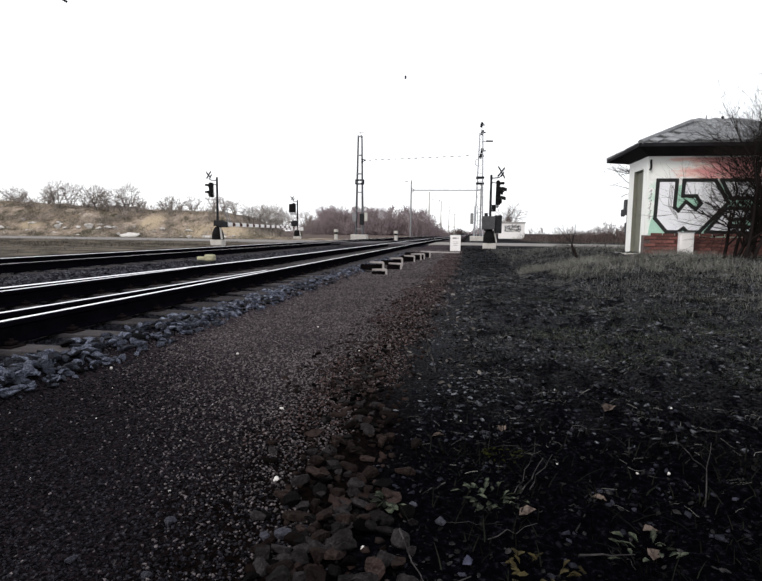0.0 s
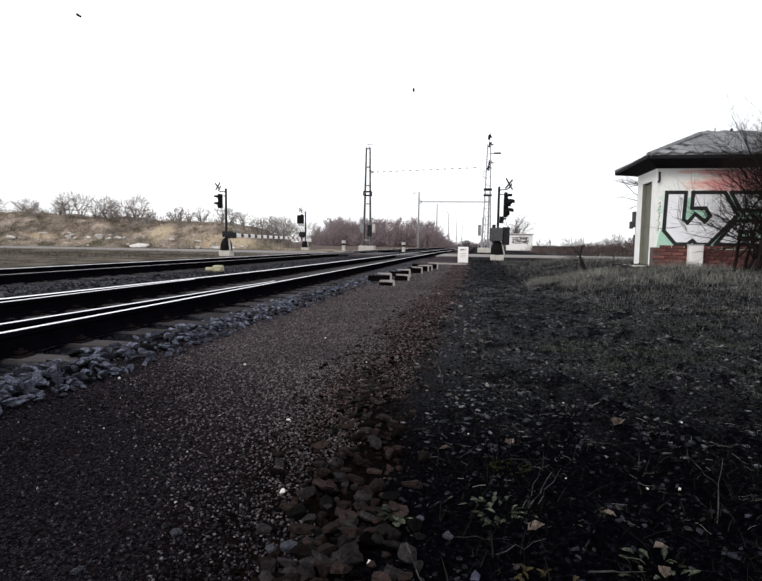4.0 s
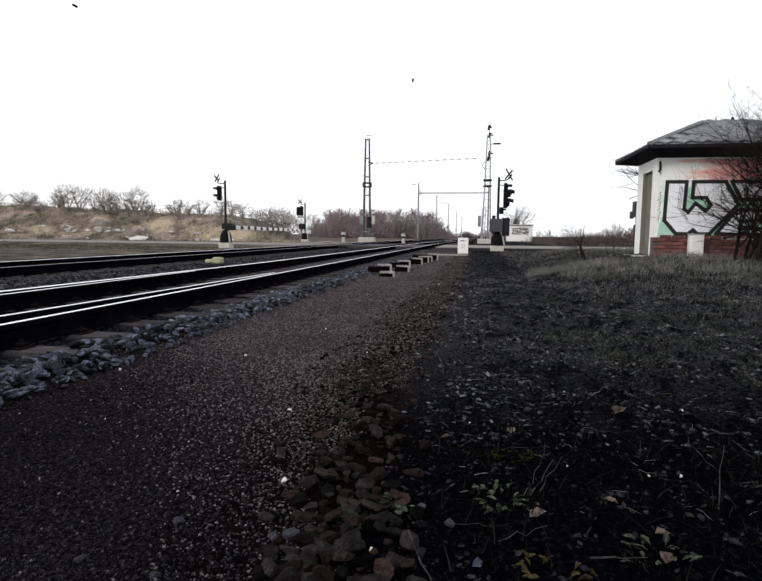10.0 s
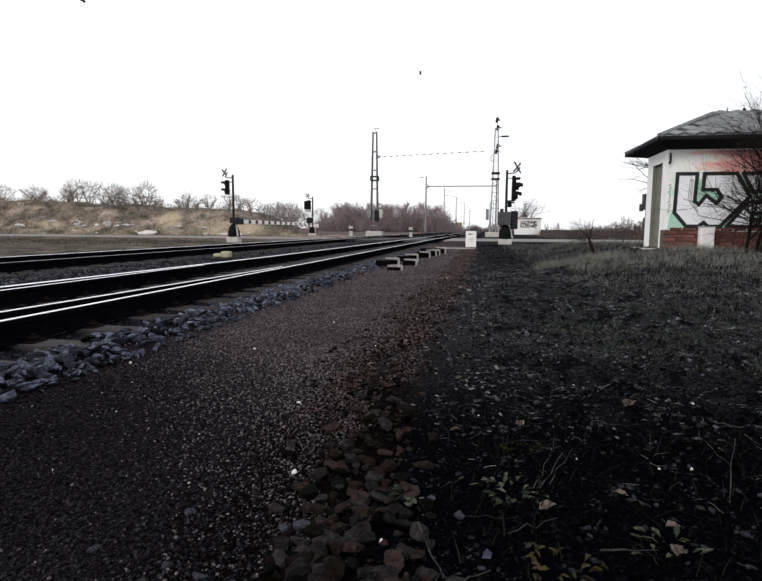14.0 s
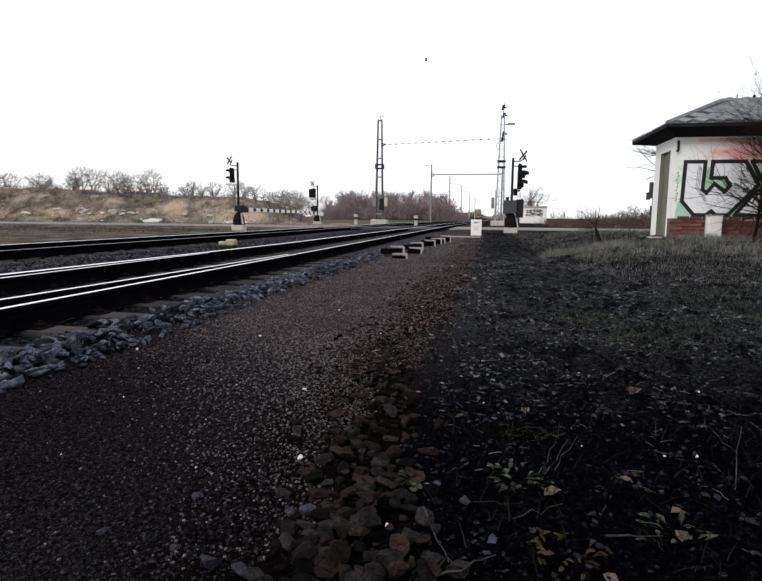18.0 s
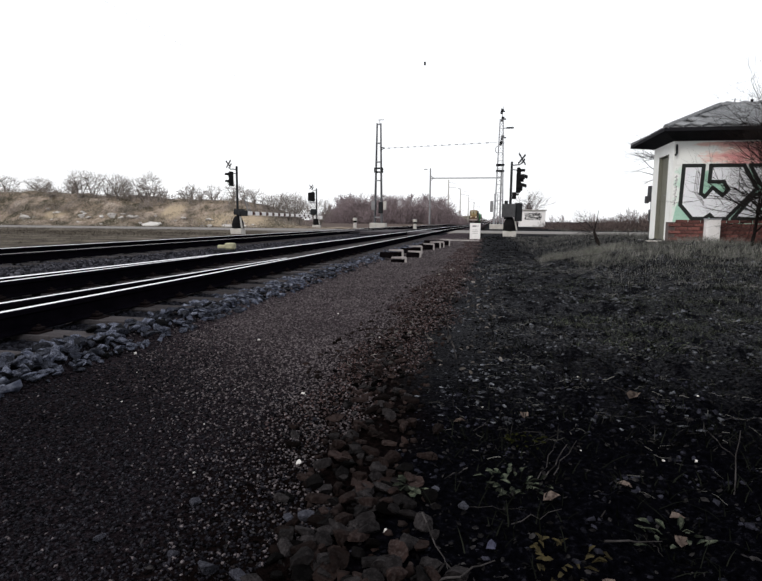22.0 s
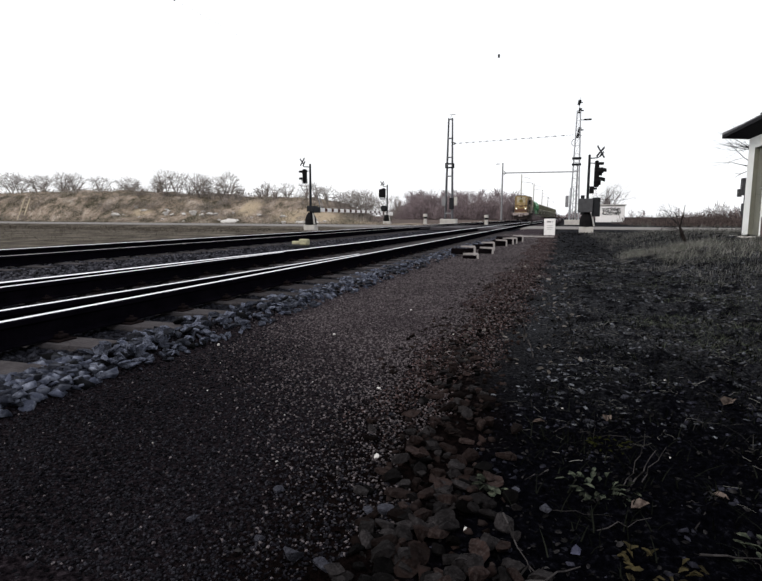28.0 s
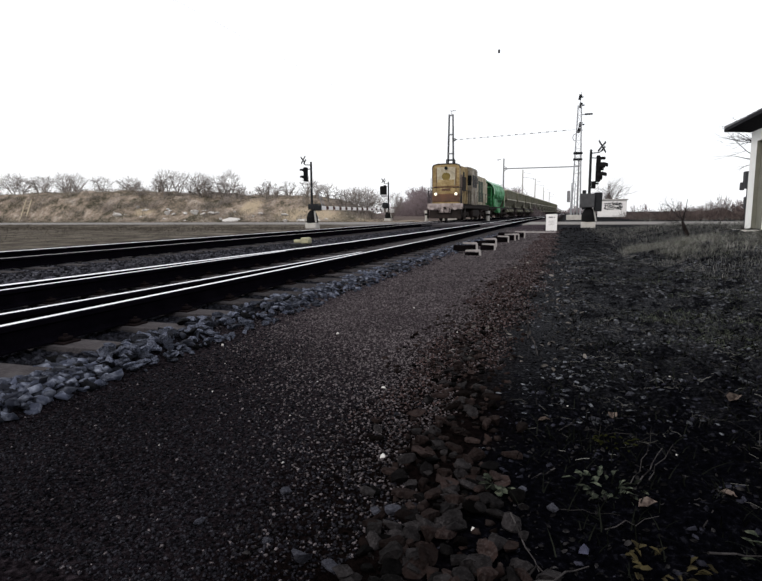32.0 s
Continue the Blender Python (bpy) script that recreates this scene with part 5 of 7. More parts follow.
# ---------------- the train (fronts towards -y, wheels on z = 0) ----------------
def wheelset_mesh(r):
    g = Geo()
    for s in (-0.75, 0.75):
        g.rod((s - 0.06, 0, 0), (s + 0.06, 0, 0), r, r, 20)
        g.rod((s - 0.075 * (1 if s > 0 else -1) - 0.015, 0, 0), (s - 0.075 * (1 if s > 0 else -1) + 0.015, 0, 0), r + 0.03, r + 0.03, 20)
    return g.rod((-0.75, 0, 0), (0.75, 0, 0), 0.08, 0.08, 10)


WHEEL = wheelset_mesh(0.46).mesh("wheelset", M["chassis"])
BOGIE = Geo()
for s in (-1, 1):
    BOGIE.box((s * 1.0, 0, 0.55), (0.14, 2.9, 0.24), 0.03)
    for y in (-0.95, 0.95):
        BOGIE.box((s * 1.02, y, 0.46), (0.22, 0.34, 0.36), 0.04)
    for y in (-0.25, 0, 0.25):
        BOGIE.rod((s * 1.02, y, 0.42), (s * 1.02, y, 0.72), 0.09, 0.09, 8)
BOGIE.box((0, 0, 0.62), (2.0, 0.4, 0.2), 0.02)
BOGIE = BOGIE.mesh("bogie", M["chassis"])
BUFFER = Geo().rod((0, 0.35, 0), (0, 0.02, 0), 0.09, 0.09, 12).rod((0, 0.04, 0), (0, 0, 0), 0.21, 0.20, 16).mesh("buffer", M["buffer_grey"])
COUPLER = Geo().box((0, 0.1, 0), (0.14, 0.5, 0.12), 0.02).line([(0, -0.15, 0), (0, -0.25, -0.2), (0, -0.12, -0.35)], 0.04).mesh("coupler", M["chassis"])


def running_gear(t, length, front=0.62, mid=2.6):
    for y in (mid, length - mid):
        bg = part("bogie", BOGIE, "", t, at=pose(0, y, 0))
        for d in (-0.95, 0.95):
            part("wheelset", WHEEL, "", bg, at=pose(0, d, 0.46))
    for end, turn in ((0.0, 0), (length, 180)):
        for s in (-0.875, 0.875):
            part("buffer", BUFFER, "", t, at=pose(s, end, 1.05, 0, 0, turn))
        part("coupler", COUPLER, "", t, at=pose(0, end + (0.3 if turn == 0 else -0.3), 1.02, 0, 0, turn))


def diesel():
    L = 15.2
    t = thing("diesel_locomotive", pose(0, 0, 0), "weathered tan and rust-orange hood diesel locomotive with lit headlights", "locomotive")
    part("frame", Geo().box((0, L / 2, 1.12), (2.75, L - 1.0, 0.30), 0.03), "chassis", t)
    part("buffer_beam", Geo().box((0, 0.52, 1.12), (2.80, 0.16, 0.46), 0.04), "buffer_grey", t, "grey-pink buffer beam")
    part("snow_guard", Geo().box((0, 0.42, 0.78), (0.9, 0.08, 0.30), 0.03), "buffer_grey", t)
    part("hose", Geo().line([(-0.35, 0.42, 1.0), (-0.38, 0.30, 0.75), (-0.30, 0.34, 0.55)], 0.03).line([(0.35, 0.42, 1.0), (0.38, 0.30, 0.75), (0.30, 0.34, 0.55)], 0.03), "chassis", t)
    part("buffer_beam", Geo().box((0, L - 0.52, 1.12), (2.62, 0.16, 0.52), 0.04), "buffer_grey", t)
    part("plough", Geo().add([(-1.25, 0.45, 0.2), (1.25, 0.45, 0.2), (1.25, 0.6, 0.85), (-1.25, 0.6, 0.85), (-1.25, 0.55, 0.2), (1.25, 0.55, 0.2), (1.25, 0.7, 0.85), (-1.25, 0.7, 0.85)],
                             [(0, 1, 2, 3), (4, 7, 6, 5), (0, 4, 5, 1), (3, 2, 6, 7), (0, 3, 7, 4), (1, 5, 6, 2)]), "chassis", t)

    def hood(y0, y1, w, top, name, material, label=""):
        h, e = w / 2, 0.24
        prof = [(-h, 1.27), (-h, top - e), (-h + 0.10, top - 0.08), (-h + 0.42, top), (h - 0.42, top), (h - 0.10, top - 0.08), (h, top - e), (h, 1.27)]
        return part(name, Geo().prism(prof, y0, y1), material, t, label)
    nose = hood(0.80, 4.0, 2.20, 4.34, "nose", "loco_tan", "sun-bleached tan nose end")
    part("lower_panel", Geo().box((0, 0.785, 1.78), (2.16, 0.05, 0.62), 0.02), "loco_rust", nose, "rust-orange lower panel")
    part("band", Geo().box((0, 0.77, 2.62), (2.02, 0.05, 0.09), 0.02), "loco_rust", nose)
    part("top_panel", Geo().box((0.0, 0.785, 3.55), (1.45, 0.05, 1.15), 0.04), "loco_pale", nose, "pale worn upper panel")
    part("emblem", Geo().prism([(0.34 * math.cos(a), 3.42 + 0.30 * math.sin(a)) for a in np.linspace(0, 6.2832, 17)[:-1]], 0.750, 0.765), "loco_ochre", nose, "round dark ochre emblem shape")
    part("stain", Geo().box((0, 0.752, 2.95), (1.3, 0.012, 0.45), 0.004), "loco_tan", nose)
    for s in (-0.78, 0.78):
        part("seam", Geo().box((s, 0.79, 2.9), (0.04, 0.03, 2.3)), "loco_rust", nose)
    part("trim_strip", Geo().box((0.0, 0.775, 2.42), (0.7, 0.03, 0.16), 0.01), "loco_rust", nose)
    for s in (-0.80, 0.80):
        hl = part("headlight", Geo().rod((s, 0.80, 2.08), (s, 0.70, 2.08), 0.17, 0.15, 16), "loco_pale", nose, "round headlight housing")
        part("lens", Geo().rod((s, 0.715, 2.08), (s, 0.685, 2.08), 0.11, 0.10, 16), "headlight", hl, "glowing white lens")
    for s in (-1, 1):
        part("corner_post", Geo().box((s * 1.09, 0.80, 2.75), (0.07, 0.06, 2.7), 0.02), "loco_side", nose)
        part("grab_rail", Geo().line([(s * 1.18, 0.72, 1.35), (s * 1.18, 0.72, 3.3)], 0.025), "iron", nose)
    part("hatch", Geo().box((0.35, 0.772, 2.98), (0.7, 0.03, 0.5), 0.015), "loco_pale", nose)
    edge = [(-1.12, 4.02), (-1.02, 4.28), (-0.68, 4.37), (0.68, 4.37), (1.02, 4.28), (1.12, 4.02)]
    part("roof_edge", Geo().line([(a, 0.80, b) for a, b in edge], 0.045), "chassis", nose, "dark roof edge")
    for s in (-1, 1):
        part("side_door", Geo().box((s * 1.11, 1.35, 2.45), (0.03, 0.62, 2.2), 0.01), "loco_rust", nose, "rust-brown side door")
        part("side_window", Geo().box((s * 1.112, 2.2, 3.45), (0.035, 0.55, 0.75), 0.03), "glass", nose, "dark side window")
        part("end_rail", Geo().line([(s * 1.30, 0.50, 1.35), (s * 1.30, 0.50, 2.55), (s * 0.62, 0.50, 2.55)], 0.022), "iron", nose)
    part("top_lamp", Geo().rod((0, 0.82, 4.05), (0, 0.70, 4.05), 0.13, 0.13, 14), "glass", nose)
    for s in (-1.12, 1.12):
        part("grille", Geo().box((s, 2.3, 2.9), (0.04, 1.6, 1.1), 0.01), "chassis", nose)
    cb = hood(4.0, 6.6, 2.95, 4.36, "cab", "loco_side", "grimy brown driver's cab")
    for s in (-1, 1):
        for y in (4.75, 5.85):
            part("window", Geo().box((s * 1.475, y, 3.20), (0.03, 0.86, 1.0), 0.03), "glass", cb, "dark cab window")
        part("front_window", Geo().box((s * 1.25, 3.985, 3.25), (0.30, 0.04, 0.8), 0.02), "glass", cb)
        part("door_seam", Geo().box((s * 1.478, 5.3, 2.4), (0.02, 0.05, 2.1)), "loco_rust", cb)
    lg = hood(6.6, L - 0.8, 2.15, 4.05, "long_hood", "loco_pale", "pale grey-yellow engine hood")
    for s in (-1, 1):
        for k in range(6):
            part("hood_door", Geo().box((s * 1.085, 7.4 + 1.4 * k, 2.55), (0.035, 1.1, 1.9), 0.015), "loco_green" if k in (0, 2, 3) else "loco_pale", lg)
        part("radiator", Geo().box((s * 1.085, 8.2, 3.45), (0.05, 2.2, 0.55), 0.01), "chassis", lg)
        part("walkway", Geo().box((s * 1.28, L / 2, 1.30), (0.36, L - 1.6, 0.05)), "chassis", t)
        g = Geo()
        for y in list(np.arange(0.7, 4.0, 1.0)) + list(np.arange(7.0, L - 0.5, 1.6)):
            g.rod((s * 1.42, y, 1.3), (s * 1.42, y, 2.35), 0.022, 0.022, 6)
        g.line([(s * 1.42, 0.7, 2.35), (s * 1.42, 3.9, 2.35)], 0.022).line([(s * 1.42, 7, 2.35), (s * 1.42, L - 0.7, 2.35)], 0.022)
        g.line([(s * 1.42, 0.7, 2.35), (s * 1.25, 0.55, 1.9), (s * 1.25, 0.55, 1.3)], 0.022)
        part("handrail", g, "iron", t)
        g = Geo()
        for k in range(3):
            g.box((s * 1.35, 0.95, 0.35 + 0.3 * k), (0.26, 0.4, 0.03))
        g.box((s * 1.47, 0.95, 0.7), (0.03, 0.42, 1.0)).box((s * 1.22, 0.95, 0.7), (0.03, 0.42, 1.0))
        part("step", g, "chassis", t)
    part("exhaust", Geo().rod((0, 9.5, 4.0), (0, 9.5, 4.38), 0.22, 0.2, 12).box((0, 8.1, 4.10), (1.2, 1.0, 0.18), 0.05), "chassis", t)
    part("fuel_tank", Geo().box((0, L / 2, 0.62), (2.5, 3.6, 0.75), 0.12), "chassis", t)
    running_gear(t, L, mid=3.3)
    return t, L


def green_wagon():
    L = 12.0
    t = thing("green_covered_wagon", pose(0, 0, 0), "bright green covered hopper wagon with sheen painted on its arched roof", "wagon")
    part("frame", Geo().box((0, L / 2, 1.10), (2.5, L - 1.2, 0.28), 0.03), "chassis", t)
    arch = [(-1.48, 2.5)] + [(1.48 * math.cos(a), 2.85 + 1.15 * math.sin(a)) for a in np.linspace(3.14159, 0, 15)] + [(1.48, 2.5)]
    bd = part("body", Geo().prism([(-0.95, 1.26), (-1.40, 2.0)] + [(a * 0.955, b - 0.06) for a, b in arch] + [(1.40, 2.0), (0.95, 1.26)], 3.0, L - 3.0), "wagon_shaded", t, "green inner tank with the open end's shade in its colour")
    shell = arch + [(a * 0.955, 2.85 + (b - 2.85) * 0.95) for a, b in arch[::-1]]
    part("shell", Geo().prism(shell, 2.1, L - 2.1), "wagon_green", t, "bright green curved shell")
    part("roof", Geo().prism([(a * 1.02, 2.85 + (b - 2.85) * 1.03) for a, b in arch if b >= 3.35] + [(a, 2.85 + (b - 2.85) * 0.99) for a, b in arch[::-1] if b >= 3.35], 2.06, L - 2.06), "wagon_sheen", t, "arched roof with its mint sheen in the colour")
    for s in (-1, 1):
        part("shell_edge", Geo().line([(a, 2.1 if s < 0 else L - 2.1, b) for a, b in arch], 0.05), "wagon_sheen", t, "arched edge of the shell in the painted sheen")
        part("hopper_side", Geo().add([(s * 1.48, 2.1, 2.5), (s * 1.48, L - 2.1, 2.5), (s * 1.05, L - 2.6, 1.15), (s * 1.05, 2.6, 1.15), (s * 1.42, 2.1, 2.5), (s * 1.42, L - 2.1, 2.5), (s * 0.98, L - 2.6, 1.15), (s * 0.98, 2.6, 1.15)],
                                      [(0, 1, 2, 3), (4, 7, 6, 5), (0, 3, 7, 4), (1, 5, 6, 2), (3, 2, 6, 7), (0, 4, 5, 1)]), "wagon_green", t, "sloping bright green hopper side")
    for y in np.arange(2.4, L - 1.6, 1.2):
        part("rib", Geo().line([(1.49 * s, y, z) for s, z in ((1, 2.0), (1, 2.9))], 0.05).line([(-1.49, y, 2.0), (-1.49, y, 2.9)], 0.05), "wagon_green", bd)
    for y, d in ((1.0, -1), (L - 1.0, 1)):
        part("end_rail", Geo().line([(-1.3, y, 1.25), (-1.3, y, 3.2), (1.3, y, 3.2), (1.3, y, 1.25)], 0.05).rod((-1.3, y, 2.2), (1.3, y, 2.2), 0.04), "wagon_green", t)
        part("platform", Geo().box((0, y - d * 0.1, 1.26), (2.7, 0.9, 0.06)), "wagon_green", t)
        part("ladder", Geo().rod((0.8, y, 1.3), (0.8, y, 3.9), 0.03).rod((0.45, y, 1.3), (0.45, y, 3.9), 0.03), "wagon_green", t)
    for s in (-1, 1):
        part("side_panel", Geo().box((s * 1.40, 3.4, 1.65), (0.10, 2.6, 0.8), 0.03), "wagon_green", t)
    part("valve_box", Geo().box((1.2, 6.5, 0.85), (0.4, 1.8, 0.5), 0.05), "wagon_green", t)
    running_gear(t, L, mid=2.1)
    return t, L


def hopper_wagon():
    L = 12.4
    t = thing("hopper_wagon", pose(0, 0, 0), "dirty green-brown open hopper wagon with a pale rim", "wagon", "hopper wagons of the train")
    part("frame", Geo().box((0, L / 2, 1.10), (2.3, L - 1.2, 0.28), 0.03), "chassis", t)
    o = [(-1.45, 0.9, 3.35), (1.45, 0.9, 3.35), (1.45, L - 0.9, 3.35), (-1.45, L - 0.9, 3.35)]
    m_ = [(-1.45, 1.2, 2.2), (1.45, 1.2, 2.2), (1.45, L - 1.2, 2.2), (-1.45, L - 1.2, 2.2)]
    b = [(-0.7, 2.6, 1.2), (0.7, 2.6, 1.2), (0.7, L - 2.6, 1.2), (-0.7, L - 2.6, 1.2)]
    i_ = [(x * 0.96, y, z - 0.02) for x, y, z in o]
    k_ = [(x * 0.9, y, 2.6) for x, y, z in m_]
    f = []
    for i in range(4):
        j = (i + 1) % 4
        f += [(i, j, 4 + j, 4 + i), (4 + i, 4 + j, 8 + j, 8 + i), (12 + i, 16 + i, 16 + j, 12 + j), (i, 12 + i, 12 + j, j)]
    bd = part("body", Geo().add(o + m_ + b + i_ + k_, f + [(16, 17, 18, 19), (8, 11, 10, 9)]), "hopper", t, smooth=False)
    g = Geo()
    for s in (-1, 1):
        g.box((s * 1.47, L / 2, 3.34), (0.10, L - 1.8, 0.14), 0.02)
    for y in (0.9, L - 0.9):
        g.box((0, y, 3.34), (2.84, 0.1, 0.14), 0.02)
    part("rim", g, "hopper_rim", bd)
    for s in (-1, 1):
        part("waist_rail", Geo().box((s * 1.47, L / 2, 2.22), (0.08, L - 2.2, 0.12), 0.02), "hopper_rim", bd)
        for y in np.arange(1.9, L - 1.4, 1.45):
            part("rib", Geo().box((s * 1.48, y, 2.78), (0.09, 0.10, 1.02), 0.015), "hopper", bd)
        for y in (3.6, L / 2, L - 3.6):
            part("chute", Geo().add([(s * 0.6, y - 0.7, 1.9), (s * 0.6, y + 0.7, 1.9), (s * 1.35, y + 0.6, 0.75), (s * 1.35, y - 0.6, 0.75), (s * 0.5, y - 0.7, 1.7), (s * 0.5, y + 0.7, 1.7), (s * 1.2, y + 0.6, 0.65), (s * 1.2, y - 0.6, 0.65)],
                                    [(0, 1, 2, 3), (4, 7, 6, 5), (0, 3, 7, 4), (1, 5, 6, 2), (2, 6, 7, 3), (0, 4, 5, 1)]), "hopper", t)
    for y in (0.55, L - 0.55):
        part("end_rail", Geo().line([(-1.2, y, 1.25), (-1.2, y, 2.6), (1.2, y, 2.6), (1.2, y, 1.25)], 0.035), "hopper_rim", t)
        part("platform", Geo().box((0, y, 1.26), (2.6, 0.8, 0.05)), "chassis", t)
    g = Geo().add([(-1.2, 1.6, 2.7), (1.2, 1.6, 2.7), (1.2, L - 1.6, 2.7), (-1.2, L - 1.6, 2.7), (0, 2.6, 3.45), (0, L - 2.6, 3.45)], [(0, 1, 4), (1, 2, 5, 4), (2, 3, 5), (3, 0, 4, 5)])
    part("load", g, "gravel", t, "heaped dark gravel load", smooth=False)
    running_gear(t, L, mid=2.1)
    return t, L


TRAIN = []
loco, offset = diesel()
TRAIN.append((loco, 0.0))
gw, gl = green_wagon()
TRAIN.append((gw, offset))
offset += gl
hw, hl_ = hopper_wagon()
TRAIN.append((hw, offset))
for k in range(12):
    offset += hl_
    TRAIN.append((copy_thing(hw, pose(TRACK2, offset, TOP)), offset))


# ---------------- vegetation ----------------
def tube_net(segs, n=5):
    """Segments (p, q, r0, r1) as open tubes, in one array."""
    P = np.array([s[0] for s in segs], float)
    Q = np.array([s[1] for s in segs], float)
    R0, R1 = np.array([s[2] for s in segs]), np.array([s[3] for s in segs])
    D = Q - P
    D /= np.linalg.norm(D, axis=1, keepdims=True) + 1e-9
    ref = np.where(np.abs(D[:, 2:3]) > 0.9, np.array([[1.0, 0, 0]]), np.array([[0, 0, 1.0]]))
    A = np.cross(D, ref)
    A /= np.linalg.norm(A, axis=1, keepdims=True) + 1e-9
    B = np.cross(D, A)
    ang = np.arange(n) * 2 * np.pi / n
    ring = A[:, None] * np.cos(ang)[None, :, None] + B[:, None] * np.sin(ang)[None, :, None]
    v = np.concatenate([P[:, None] + ring * R0[:, None, None], Q[:, None] + ring * R1[:, None, None]], 1).reshape(-1, 3)
    base = np.arange(len(segs))[:, None] * 2 * n
    i = np.arange(n)
    j = (i + 1) % n
    f = np.stack([base + i, base + j, base + n + j, base + n + i], -1).reshape(-1, 4)
    return v, f


def grow(r, p, d, length, radius, level, segs, spread=0.6, bend=0.25, kids=4, shrink=0.62, up=0.12):
    n = 4 if level > 0 else 3
    p = np.array(p, float)
    d = np.array(d, float) / np.linalg.norm(d)
    for k in range(n):
        d = d + r.normal(0, bend, 3) * 0.5 + np.array([0, 0, up]) * 0.4
        d /= np.linalg.norm(d)
        q = p + d * length / n
        r0, r1 = radius * (1 - 0.6 * k / n), radius * (1 - 0.6 * (k + 1) / n)
        segs.append((tuple(p), tuple(q), r0, r1))
        if level > 0:
            for c in range(r.poisson(kids / n) + (1 if k == n - 1 else 0)):
                e = d + r.normal(0, spread, 3)
                grow(r, q, e, length * shrink * r.uniform(0.7, 1.2), r1 * 0.62, level - 1, segs, spread, bend, kids, shrink, up)
        p = q


def bare_tree(m, name, label, seed, stems, length, radius, levels, material="bark", spread=0.6, kids=4, lean=0.35, up=0.12, group="", sides=5, category="tree"):
    t = thing(name, m, label, category, group)
    r = np.random.default_rng(seed)
    trunk, crown = [], []
    for s in range(stems):
        segs = []
        a = r.uniform(0, 6.28)
        d = (math.cos(a) * lean, math.sin(a) * lean, 1.0)
        grow(r, (r.normal(0, 0.06 * stems ** 0.5), r.normal(0, 0.06 * stems ** 0.5), -0.1), d, length * r.uniform(0.8, 1.15), radius, levels, segs, spread, 0.22, kids, 0.62, up)
        for sg in segs:
            (trunk if sg[2] > radius * 0.42 else crown).append(sg)
    for nm, sg, sd in (("trunk", trunk, sides + 1), ("crown", crown, sides - 1)):
        if sg:
            part(nm, raw(nm, *tube_net(sg, max(3, sd)), material, True), material, t)
    return t


# the bush before the hut, and the sapling in the field
for k, (x, y, st, ln, sd) in enumerate(((8.86, 11.8, 2, 1.6, 11), (9.12, 11.7, 6, 1.75, 14), (9.5, 11.6, 6, 1.8, 17))):
    bare_tree(pose(x, y, hz(x, y)), "bare_bush", "dark many-stemmed bare bush growing before the graffitied wall", sd, st, ln, 0.034, 3, spread=0.55, kids=6.5, lean=0.30, category="bush", group="bare bushes")


def leaning_tree():
    t = thing("bare_bush", pose(8.80, 16.6, 0.40), "bare grey bush behind the hut with twigs reaching past its corner", "bush", "bare bushes")
    r = np.random.default_rng(35)
    trunk = [((0, 0, -0.1), (-0.05, 0, 0.8), 0.05, 0.045), ((-0.05, 0, 0.8), (-0.12, 0, 1.6), 0.045, 0.038), ((-0.12, 0, 1.6), (-0.16, 0, 2.1), 0.038, 0.03)]
    crown = []
    for p, d, ln in ((2, (-1, 0, 0.25), 0.8), (2, (-1, 0.1, 0.05), 0.8), (2, (-0.9, 0.1, 0.6), 0.75), (1, (-1, 0, 0.75), 0.95), (1, (-1, 0.1, 0.5), 0.9), (2, (-0.4, 0, 1), 0.6), (2, (0.8, 0, 0.8), 0.7)):
        grow(r, trunk[p][1], d, ln, 0.016, 2, crown, 0.5, 0.25, 6, 0.6, 0.02)
    part("trunk", raw("trunk", *tube_net(trunk, 6), "bark", True), "bark", t)
    part("crown", raw("crown", *tube_net(crown, 4), "bark", True), "bark", t)


leaning_tree()
bare_tree(pose(8.5, 76, 0.25), "bare_tree", "bare grey-brown tree behind the white kiosk", 61, 6, 2.6, 0.09, 3, "hedge_twig", 0.6, 6, 0.3)


def sapling():
    x, y = 6.25, 13.0
    t = thing("sapling", pose(x, y, hz(x, y)), "thin crooked bare sapling in the rough grass", "sapling")
    r = np.random.default_rng(23)
    pts = [(0, 0, -0.1), (-0.01, 0, 0.10), (-0.04, 0.01, 0.20), (-0.09, 0.0, 0.31), (-0.12, 0.01, 0.40)]
    rad = (0.040, 0.040, 0.038, 0.032, 0.024)
    trunk = [(pts[i], pts[i + 1], rad[i], rad[i + 1]) for i in range(4)]
    trunk += [(pts[4], (-0.08, 0.0, 0.62), 0.012, 0.009), ((-0.08, 0.0, 0.62), (-0.05, 0.0, 0.86), 0.009, 0.005)]
    crown = []
    for p, d, ln in ((pts[4], (-0.9, 0, 1), 0.50), (pts[4], (-0.5, 0.1, 1), 0.55), (pts[3], (-1, 0, 0.7), 0.50), (pts[3], (-1, 0.1, 0.25), 0.45), (pts[4], (-0.2, 0, 1), 0.45), (pts[2], (-1, 0, 0.35), 0.35), (pts[4], (0.5, 0, 1.2), 0.32)):
        grow(r, p, d, ln * 0.72, 0.009, 2, crown, 0.55, 0.22, 5.5, 0.6, 0.06)
    part("trunk", raw("trunk", *tube_net(trunk, 7), "bark", True), "bark", t)
    part("crown", raw("crown", *tube_net(crown, 3), "twig", True), "twig", t)


sapling()

